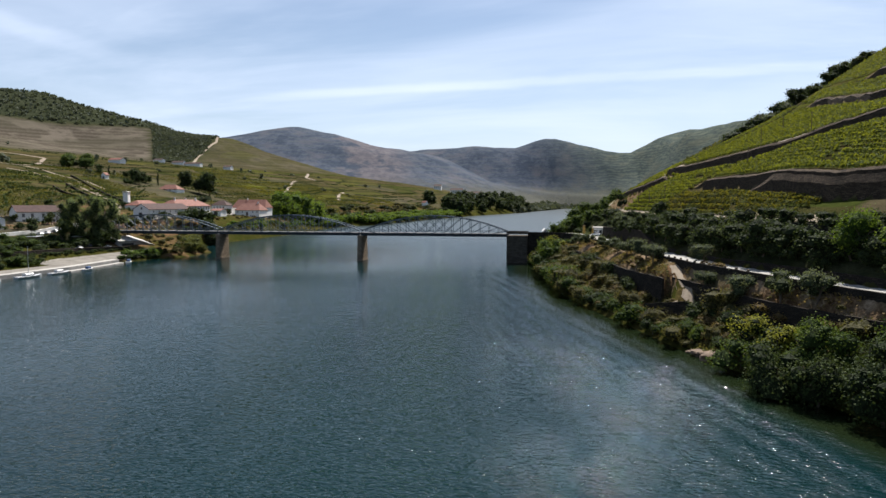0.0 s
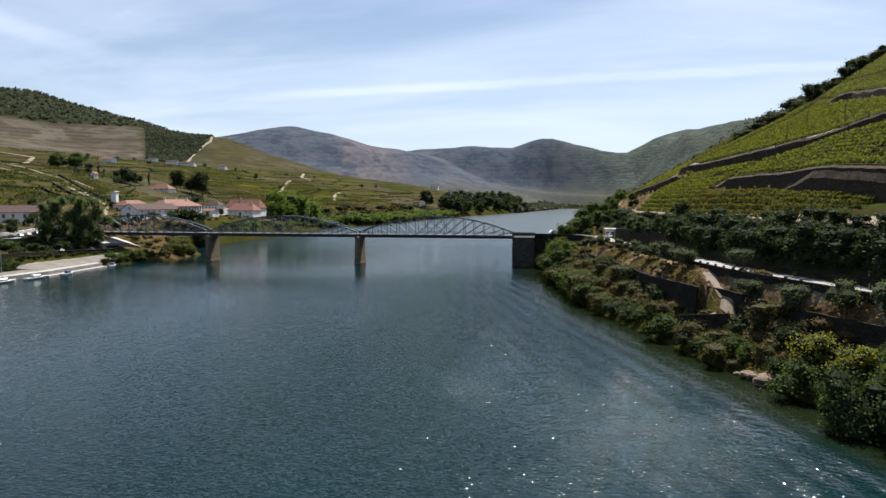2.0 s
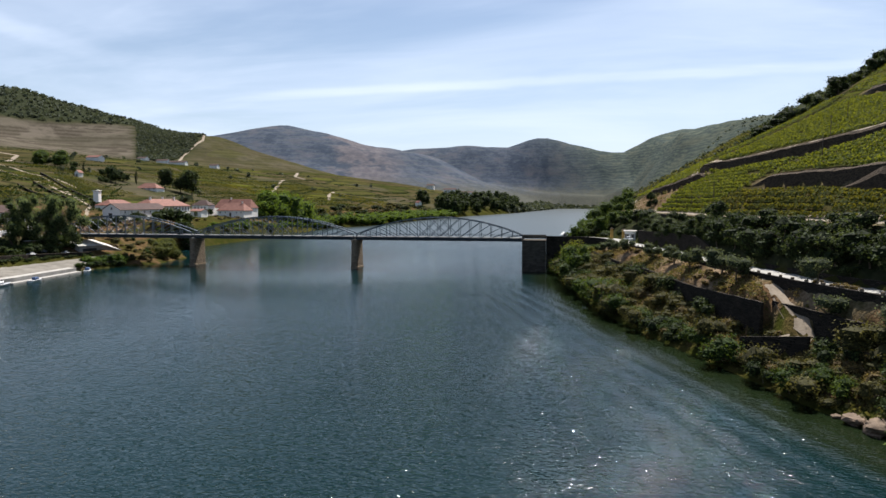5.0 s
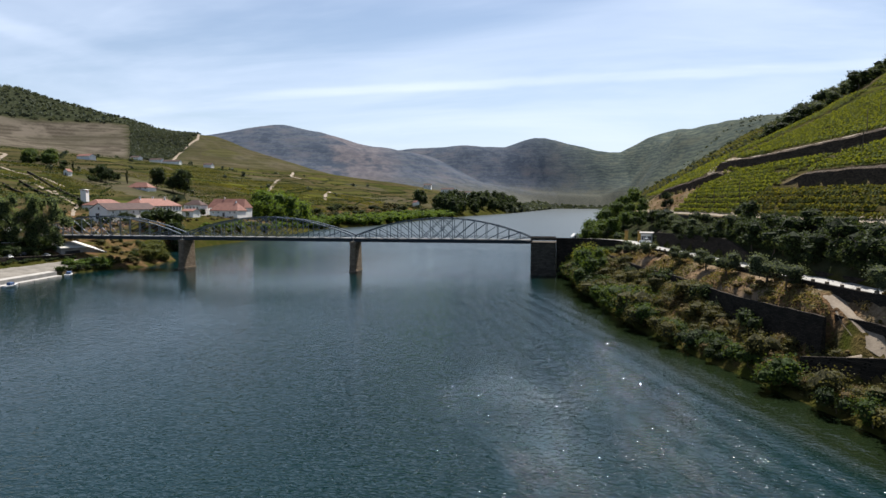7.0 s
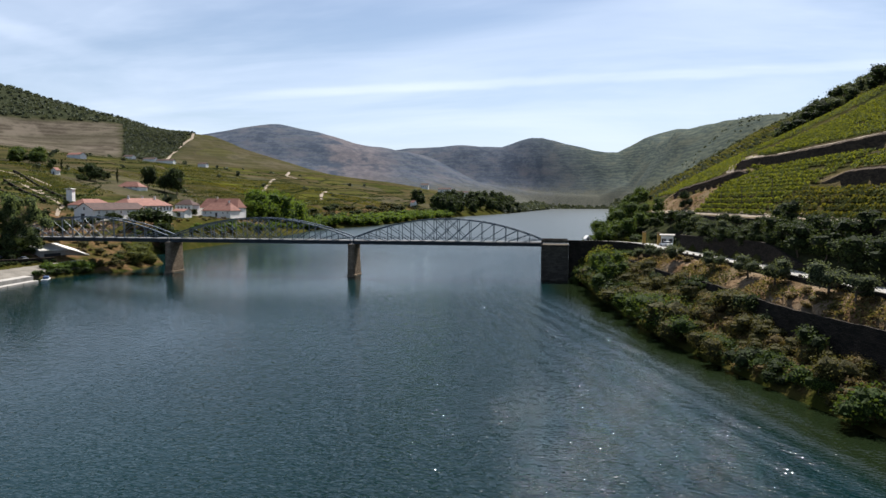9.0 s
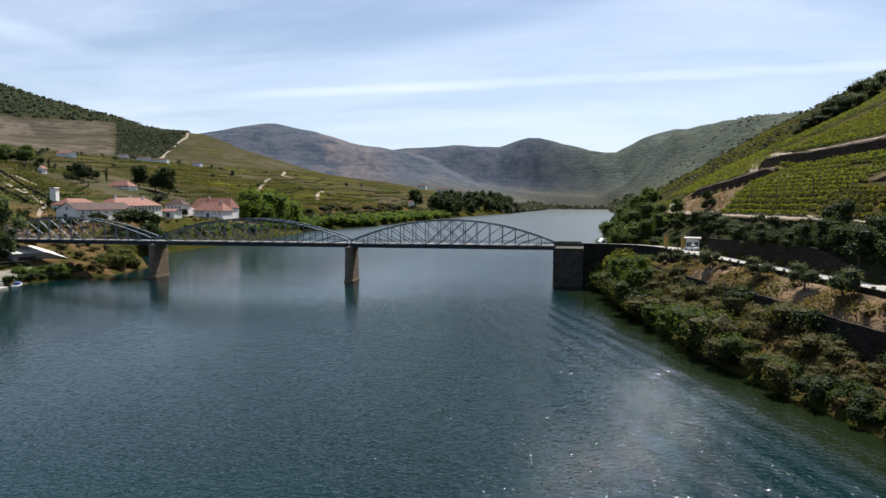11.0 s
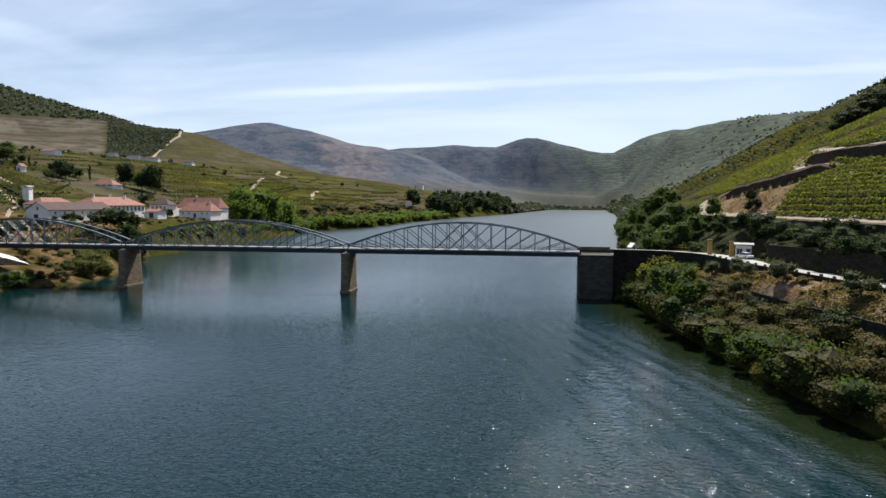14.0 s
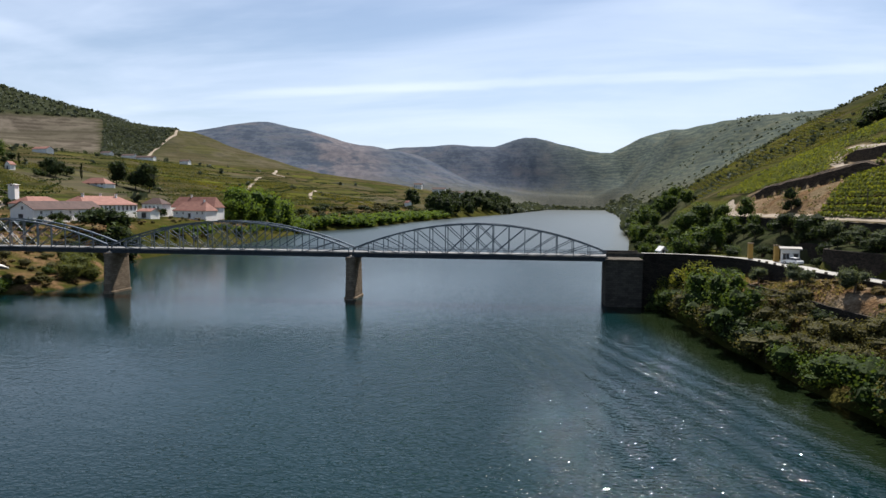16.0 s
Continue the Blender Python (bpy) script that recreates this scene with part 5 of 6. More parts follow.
def left_bank_plants():
    rng = np.random.default_rng(23)
    for x, y, s in ((-118.5, -4, .86), (-123, -9, .94), (-127, -15, .92), (-131, -21, .84), (-127.5, -5, .96), (-133, -13, .9)):
        plant("poplar", x, y, s, rng, 1.1)
    for _ in range(90):
        y = -130 + 132 * rng.random()
        e = (9 if y < -62 else 21) + 28 * rng.random()
        plant("bank_dark" if rng.random() < .5 else "bank_bush", float(shore_left(y)) - e, y, .7 + .6 * rng.random(), rng, 1.2)
    for _ in range(110):
        y = -115 + 112 * rng.random()
        e = (9.5 if y < -62 else 22) + 30 * rng.random()
        plant("village_bush", float(shore_left(y)) - e, y, .7 + .5 * rng.random(), rng, 1.15)
    for k in range(48):                                    # clipped shrubs along the promenade wall
        y = -118 + 2.4 * k
        plant("village_bush", float(shore_left(y)) - 17.2 - 1.6 * rng.random(), y, .4 + .3 * rng.random(), rng, 1.1)
    for _ in range(70):                                    # dry scrub below the manor
        y = 55 + 190 * rng.random()
        plant(("scrub", "rust_bush", "scrub", "olive_bush")[int(rng.integers(4))], float(shore_left(y)) - 4 - 32 * rng.random(), y, .6 + .6 * rng.random(), rng, 1.2)
    for _ in range(110):                                   # brown scrub between the shore hedge and the fields
        y = 300 + 520 * rng.random()
        plant(("scrub", "rust_bush", "olive_bush", "bank_dark")[int(rng.integers(4))], float(shore_left(y)) - 16 - 42 * rng.random(), y, 1.3 + 1.5 * rng.random(), rng, 1.4)
    for _ in range(34):
        y = -110 + 190 * rng.random()
        e = 44 + 60 * rng.random()
        plant("round_tree", float(shore_left(y)) - e, y, .7 + .4 * rng.random(), rng)
    for x, y, s in ((-91, 17.5, .95), (-96, 23, 1.15), (-89.5, 24.5, 1.0), (-101, 31, 1.2), (-108, 39, 1.1)):
        plant("shore_willow", x, y, s, rng, 1.05, .4)
    for k in range(11):                                    # reeds beside the landing stage
        plant("cane", -105 + .95 * k + .5 * rng.random(), -14.6 + .95 * k + .8 * rng.random(), .75 + .35 * rng.random(), rng, 1.1, .2)
    for x, y, s in ((-125, 86, 2.1), (-131, 91, 2.3), (-122, 94, 1.8), (-137, 88, 1.6), (-119, 84, 1.5)):
        plant("round_tree", x, y, s, rng, 1.3, .6)
    for _ in range(62):                                    # under the bridge and up to the village
        y = 6 + 88 * rng.random()
        e = 9 + 52 * rng.random()
        key = ("scrub", "bank_bush", "scrub", "olive_bush", "rust_bush")[int(rng.integers(5))]
        plant(key, float(shore_left(y)) - e, y, .6 + .7 * rng.random(), rng, 1.2)
    for _ in range(26):                                    # along the village street and round the manor
        y = -40 + 180 * rng.random()
        plant("round_tree", -163 - 9 * rng.random() + (0 if y < 60 else 8), y, .6 + .3 * rng.random(), rng)
    for k in range(42):
        y = -25 + 54 * rng.random()
        plant(("scrub", "rust_bush", "olive_bush")[k % 3] if y > -4 else "bank_bush" if k % 3 else "bank_dark", float(shore_left(y)) - 1 - (8 if y > -6 else 1.5) * rng.random(), y, (.6 if y > -6 else .35) + .5 * rng.random(), rng)
    for x, y, s in ((-206, 122, .8), (-203.5, 126, .7), (-206.5, 127, .6), (-160, 96, .8), (-158, 128, .7), (-163, 186, .9), (-168, 190, .8)):
        plant("round_tree", x, y, s, rng)
    for x, y, s in ((-150, 242, 1.2), (-146, 254, 1.45), (-150, 266, 1.5), (-145, 278, 1.6), (-150, 290, 1.55), (-146, 302, 1.5), (-150, 314, 1.4), (-147, 328, 1.3), (-158, 272, 1.4), (-160, 296, 1.4), (-148, 342, 1.2)):
        plant("clump", x, y, s * 1.15, rng, 1.0, .5)
    for x, y, s in ((-284, 322, 1.35), (-270, 326, 1.45), (-262, 332, 1.2), (-308, 284, .75), (-316, 288, .7)):
        plant("big_dark", x, y, s, rng)
    for x, y, s in ((-336, 312, 1.5), (-328, 308, 1.6), (-321, 312, 1.3), (-314, 306, 1.2), (-345, 318, 1.2)):
        plant("round_tree", x, y, s, rng, 1.2)
    for x, y, s in ((-430, 345, 1.3), (-422, 340, 1.6), (-414, 346, 1.5), (-405, 350, 1.2), (-396, 342, 1.3), (-437, 352, 1.4), (-300, 262, .9), (-308, 266, 1.0), (-352, 285, 1.0)):
        plant("round_tree", x, y, s, rng, 1.25)
    for x, y, s in ((-441, 352, 1.1), (-428, 334, 1.0), (-418, 350, 1.3), (-408, 338, 1.0), (-434, 343, 1.2)):
        plant("near_green", x, y, 1.45 * s, rng, 1.3, .5)
    plant("cypress", -299, 300, 1.0, rng)
    plant("cypress", -352, 300, .8, rng)
    for _ in range(78):
        y = 850 + 620 * rng.random() ** 1.3
        plant("far_dark", float(shore_left(y)) - 4 - 62 * rng.random(), y, .9 + .55 * rng.random(), rng)
    for y in np.arange(330, 860, 9):
        for _ in range(2):
            yy = y + 6 * rng.random()
            plant("reed", float(shore_left(yy)) - 2 - 14 * rng.random(), yy, .9 + .5 * rng.random(), rng, 1.15)
    for y in np.arange(130, 330, 8):
        plant("reed", float(shore_left(y)) - 6 - 6 * rng.random(), y, .4 + .35 * rng.random(), rng, 1.1)


TRACK_X = curve([(-220, 222), (-150, 194), (-110, 180), (-80, 170.5), (-60, 158.5), (-40, 153), (-19, 147.5), (0, 144.3), (18, 142.3), (36, 144), (50, 147), (60, 150)])


def vine_rows():
    """Trained vines in rows along the terraces, one object for each terrace."""
    rng = np.random.default_rng(31)
    w1, w1b, w2, w3, w4 = (t[0] for t in TERRACES[:5])
    zero, top = (lambda y: 0 * y), (lambda y: 165 + 0 * y)
    blocks = [(zero, w1, -128, -46, L_RUST, 2.0), (w1, w2, -240, -50, L_VINE, 2.0), (zero, w2, -46, 30, L_VINE, 2.0), (w2, w3, -240, 40, L_VINE, 2.0),
              (w3, w4, -240, 56, L_VINE, 1.9), (w4, top, -240, 64, L_VINE, 2.1), (w1b, lambda y: 41 + 0 * y, 24, 112, L_VINE, 1.75), (lambda y: 40 + 0 * y, lambda y: 92 + 0 * y, 54, 118, L_VINE, 2.0), (zero, w1b, 0, 60, L_SCRUB, 2.6)]
    for k, (below, above, y0, y1, mat, pitch) in enumerate(blocks):
        V = []
        n = int((max(above(np.float64(v)) - below(np.float64(v)) for v in np.linspace(y0, y1, 9)) - 4) / pitch)
        for r in range(n):
            ys = np.arange(y0, y1 - 3 * rng.random(), .46 if k < 4 else .72)
            x = vine_base(ys) + below(ys) + 3.0 + pitch * r + .15 * rng.normal(size=len(ys))
            ok = (x < vine_base(ys) + above(ys) - 1.6) & (vineyard_cut(x, ys) == (k == 8)) & (np.abs(x - TRACK_X(ys)) > 2.4 * (ys < 54)) & ((x - 136) ** 2 / 16 + (ys - 27) ** 2 / 170 > 1) & (value_noise(x, ys, 6 if k < 8 else 3, 40) > (-.40 if k < 8 else .12))
            V += [(xx, yy, ground_z(xx, yy)) for xx, yy in zip(x[ok], ys[ok])]
        base = np.array(V)
        m = len(base)
        rep = 5 if k < 4 else 4
        p = np.repeat(base, rep, 0) + np.c_[rng.normal(size=m * rep) * .15, rng.normal(size=m * rep) * .26, .30 + 1.1 * rng.random(m * rep)]
        d = rng.normal(size=(m * rep, 3))
        d /= np.linalg.norm(d, axis=1)[:, None]
        a = np.cross(d, rng.normal(size=d.shape))
        a /= np.linalg.norm(a, axis=1)[:, None]
        b = np.cross(d, a)
        s = .17 + .15 * rng.random((m * rep, 1))
        v = np.stack((p - a * s, p - b * s * .8, p + a * s, p + b * s * .8), 1).reshape(-1, 3)
        # the leaf wall behind the shoots: one leaning panel for each vine
        h, w = 1.05 + .4 * rng.random((m, 1)), .26 + .1 * rng.random((m, 1))
        lean, one, nil = .28 + .2 * rng.random((m, 1)), np.ones((m, 1)), np.zeros((m, 1))
        low, high = base + np.c_[-lean, nil, .22 * one], base + np.c_[lean, nil, h]
        side = np.c_[.05 * rng.normal(size=(m, 1)), w, .1 * rng.normal(size=(m, 1))]
        if k < 8:
            v = np.concatenate((v, np.stack((low - side, low + side, high + side, high - side), 1).reshape(-1, 3)))
        f = np.arange(len(v)).reshape(-1, 4)
        me = mesh_of("vine_rows", v.tolist(), f.tolist(), mat)
        tagged(new("vine_rows", me), "rows of green and yellowing vines on a terrace", "vines", kind="stuff")


def hedge_rows(name, rows, tall, wide, step, mat, label, rng, gap=-.4):
    """Distant vine rows: ragged upright ribbons draped over the ground. rows: [(x0, y0, x1, y1)]."""
    V = []
    for x0, y0, x1, y1 in rows:
        n = max(2, int(math.hypot(x1 - x0, y1 - y0) / step))
        for k in range(n):
            u = (k + rng.random() * .6) / n
            x, y = x0 + (x1 - x0) * u, y0 + (y1 - y0) * u
            if value_noise(np.float64(x), np.float64(y), 14, 61) < gap:
                continue
            V.append((x, y, ground_z(x, y)))
    base = np.array(V)
    m = len(base)
    p = np.repeat(base, 2, 0) + np.c_[rng.normal(size=m * 2) * wide * .3, rng.normal(size=m * 2) * step * .3, tall * (.3 + .5 * rng.random(m * 2))]
    d = rng.normal(size=(m * 2, 3))
    d /= np.linalg.norm(d, axis=1)[:, None]
    a = np.cross(d, rng.normal(size=d.shape))
    a /= np.linalg.norm(a, axis=1)[:, None]
    b = np.cross(d, a)
    s = np.maximum(wide, step * .5) * (.5 + .5 * rng.random((m * 2, 1)))
    v = np.stack((p - a * s, p - b * s * .8, p + a * s, p + b * s * .8), 1).reshape(-1, 3)
    me = mesh_of(name, v.tolist(), np.arange(m * 8).reshape(-1, 4).tolist(), mat)
    return tagged(new(name, me), label, "vines", kind="stuff")


def more_vines():
    rng = np.random.default_rng(37)
    rows = []
    for y0, y1, e0, e1 in ((100, 165, 30, 150), (165, 240, 30, 190), (240, 330, 30, 220), (330, 470, 40, 250)):
        for e in np.arange(e0, e1, 2.3 if y1 < 250 else 3.2):
            if value_noise(np.float64(e), np.float64(y0), 17, 62) < -.22:
                continue
            for a in np.arange(y0, y1 - 6, 6.0):
                rows.append((float(shore_right(a)) + e, a, float(shore_right(a + 6)) + e, a + 6))
    hedge_rows("vine_rows", rows, 1.5, .5, .8, L_FIELD, "green vine rows on the slope above the river", rng, -.2)
    # plots of the far bank: centre, size along and across the rows, heading of the rows
    for x, y, l, w, turn, rust in ((-200, 300, 70, 60, 60, 0), (-255, 385, 90, 80, 75, 0), (-190, 430, 70, 60, 40, 1), (-330, 420, 90, 70, 80, 0), (-270, 500, 100, 70, 70, 1),
                                   (-360, 540, 110, 80, 60, 0), (-200, 560, 90, 90, 50, 0), (-420, 640, 120, 90, 75, 0), (-290, 660, 110, 90, 62, 0), (-190, 700, 90, 80, 55, 1),
                                   (-300, 215, 70, 70, 85, 0), (-380, 300, 90, 80, 85, 0), (-270, 90, 80, 80, 95, 0), (-330, 130, 80, 60, 95, 0), (-230, 40, 60, 60, 95, 0), (-300, 20, 70, 70, 92, 0)):
        c, s = math.cos(radians(turn)), math.sin(radians(turn))
        step = 2.6 if y < 450 else 3.4
        rows = [(x - c * l / 2 - s * o, y - s * l / 2 + c * o, x + c * l / 2 - s * o, y + s * l / 2 + c * o) for o in np.arange(-w / 2, w / 2, step)]
        hedge_rows("vine_rows", rows, 1.5, .6, 1.3 if y < 450 else 1.8, L_RUST if rust else L_FIELD, "vine rows on the far bank's fields", rng, -.3)


def field_hedges():
    """Dark hedges, terrace edges and bramble lines along the contours of the far bank."""
    rng = np.random.default_rng(39)
    rows = []
    for e in (58, 74, 88, 104, 120, 138, 158, 180, 205, 232, 262, 300, 345, 400, 470, 560):
        y = 60 + 60 * rng.random()
        while y < 900:
            span = 40 + 120 * rng.random()
            drift = 10 * rng.normal()
            n = int(span / 12)
            for k in range(n):
                a, b = y + span * k / n, y + span * (k + 1) / n
                ea, eb = e + drift * k / n + 4 * math.sin(a * .03), e + drift * (k + 1) / n + 4 * math.sin(b * .03)
                rows.append((float(shore_left(a)) - ea, a, float(shore_left(b)) - eb, b))
            y += span + 25 + 70 * rng.random()
    hedge_rows("field_hedges", rows, 2.4, 1.0, 1.1, L_DARK, "dark hedges and bramble lines between the fields", rng, -.35)["category"] = "hedge"
    rows = []
    for k in range(9):                                     # the old stepped plots above the village
        e = 70 + 13 * k
        for a in np.arange(-60, 190, 12.0):
            f = lambda y: e + .18 * (y + 60) + 3 * math.sin(y * .05 + k)
            rows.append((float(shore_left(a)) - f(a), a, float(shore_left(a + 12)) - f(a + 12), a + 12))
    hedge_rows("field_hedges", rows, 2.2, .9, .9, L_DARK, "dark hedges and bramble lines between the fields", rng, -.2)["category"] = "hedge"


def far_trees():
    """Woods and single trees on the distant left slopes."""
    rng = np.random.default_rng(33)
    V, F, n0 = [], [], 0

    def add(x, y, tall, wide, count=14):
        nonlocal n0
        z = ground_z(x, y)
        v, f = leaf_cloud(rng, [((x, y, z + tall * .5), (wide, wide, tall * .5))], count, wide * .62)
        V.append(v)
        F.append(f + n0)
        n0 += len(v)

    for _ in range(2600):
        y = 980 + 400 * rng.random()
        lo, hi = -760 - .683 * (y - 976), -716 - .33 * (y - 1035)
        x = lo + (hi - lo) * rng.random()
        add(x, y, 3.5 + 3 * rng.random(), 2.0 + 1.8 * rng.random(), 7)
    for _ in range(2600):
        x, y = -1500 + 800 * rng.random(), 900 + 570 * rng.random()
        if ground_z(x, y) + 22 * float(value_noise(np.float64(x), np.float64(y), 160, 5)) > 230:
            add(x, y, 4 + 4 * rng.random(), 3 + 2.5 * rng.random(), 7)
    for _ in range(900):
        y = 96 + 360 * rng.random()
        x = float(shore_right(y)) + 14 + 150 * rng.random()
        if value_noise(np.float64(x + .5 * y), np.float64(y), 32, 83) > .02:
            add(x, y, .8 + 1.6 * rng.random(), .7 + 1.3 * rng.random(), 9)
    for _ in range(2200):
        y = 260 + 1750 * rng.random() ** 1.4
        x = float(shore_right(y)) + 20 + (80 + .32 * y) * rng.random()
        if value_noise(np.float64(x), np.float64(y), 60, 82) > -.05:
            k = .8 + y / 1400
            add(x, y, k * (1.2 + 1.2 * rng.random()), k * (1.1 + 1.2 * rng.random()), 6)
    for _ in range(520):
        y = 330 + 1900 * rng.random() ** 1.2
        k = 1 + y / 1100
        add(float(shore_right(y)) + 1 + 26 * rng.random() ** 1.6 * k, y, k * (3 + 3.5 * rng.random()), k * (2 + 1.6 * rng.random()), 12)
    for _ in range(160):
        add(130 + 270 * rng.random(), 2390 + 90 * rng.random(), 5 + 6 * rng.random(), 5 + 6 * rng.random(), 9)
    for _ in range(420):
        y = 1250 + 1150 * rng.random()
        add(float(shore_left(y)) - 2 - 55 * rng.random() ** 1.5, y, 6 + 9 * rng.random(), 5 + 5 * rng.random(), 12)
    for _ in range(40):
        y = 180 + 900 * rng.random()
        x = float(shore_left(y)) - 60 - 650 * rng.random()
        add(x, y, 3 + 4 * rng.random(), 2 + 2.5 * rng.random())
    me = mesh_of("far_woods", np.concatenate(V).tolist(), np.concatenate(F).tolist(), L_WOOD)
    tagged(new("far_woods", me), "dark evergreen woods and single trees on the far slopes", "woods", kind="stuff")


# ---- buildings ----
def gable_walls(w, l, eave, ridge, deep=2.0):
    v = [(-w / 2, -l / 2, -deep), (w / 2, -l / 2, -deep), (w / 2, l / 2, -deep), (-w / 2, l / 2, -deep),
         (-w / 2, -l / 2, eave), (w / 2, -l / 2, eave), (w / 2, l / 2, eave), (-w / 2, l / 2, eave), (0, -l / 2, ridge), (0, l / 2, ridge)]
    f = [(3, 2, 1, 0), (0, 1, 5, 8, 4), (2, 3, 7, 9, 6), (1, 2, 6, 5), (3, 0, 4, 7), (5, 6, 9, 8), (7, 4, 8, 9)]
    return v, f


def roof_mesh(w, l, eave, ridge, hip, over=.5, thick=.22):
    """Roof slab with overhang: hip is how far the ridge's ends stand in."""
    k = (ridge - eave) / (w / 2)
    W, L, e = w / 2 + over, l / 2 + over, eave - over * k
    inset = hip if hip else -0.0
    top = [(-W, -L, e), (W, -L, e), (W, L, e), (-W, L, e), (0, -L + inset, ridge), (0, L - inset, ridge)]
    v = [(x, y, z + thick) for x, y, z in top] + top
    f = [(1, 2, 5, 4), (3, 0, 4, 5), (8, 7, 10, 11), (6, 9, 11, 10), (0, 3, 9, 6), (2, 1, 7, 8)]
    f += [(0, 1, 4), (2, 3, 5), (7, 6, 10), (9, 8, 11), (1, 0, 6, 7), (3, 2, 8, 9)] if hip else [(0, 4, 10, 6), (4, 1, 7, 10), (2, 5, 11, 8), (5, 3, 9, 11)]
    return v, f


def house(name, x, y, z, w, l, eave, ridge, hip=0, turn=0, label="", roof=None, openings=(), chimneys=(), walls=None, category="house"):
    """openings: (side, along, sill, width, height, kind); side '+x', '-x', '+y' or '-y'."""
    ob = thing(name, pose(x, y, z, 0, 0, turn), label, category)
    v, f = gable_walls(w, l, eave, ridge if not hip else eave + .01)
    wall = under(new("wall", mesh_of("wall", v, f, walls or M_WHITE)), ob)
    rf = under(new("roof", mesh_of("roof", *roof_mesh(w, l, eave, ridge, hip), roof or M_TILE)), ob)
    for side, along, sill, ow, oh, kind in openings:
        sx = {"+x": 1, "-x": -1}.get(side, 0)
        sy = {"+y": 1, "-y": -1}.get(side, 0)
        px, py = (sx * w / 2, along) if sx else (along, sy * l / 2)
        size = (.16, ow, oh) if sx else (ow, .16, oh)
        pn = part(kind, box_bm(px, py, sill + oh / 2, *size), M_DARK, ob, "dark wooden door" if kind == "door" else "")
        rim = (.22, ow + .3, .14) if sx else (ow + .3, .22, .14)
        part("lintel", box_bm(px, py, sill + oh + .07, *rim), M_GRANITE, pn)
        if kind == "window":
            part("sill", box_bm(px, py, sill - .06, *rim), M_GRANITE, pn)
            bar = (.2, .07, oh) if sx else (.07, .2, oh)
            part("glazing_bar", box_bm(px, py, sill + oh / 2, *bar), M_WHITE, pn)
    for cx, cy in chimneys:
        bm = box_bm(cx, cy, ridge + .2, .9, .9, 2.2, .05)
        box_bm(cx, cy, ridge + 1.4, 1.15, 1.15, .2, 0, bm)
        part("chimney", bm, M_WHITE, ob, "white chimney")
    return ob


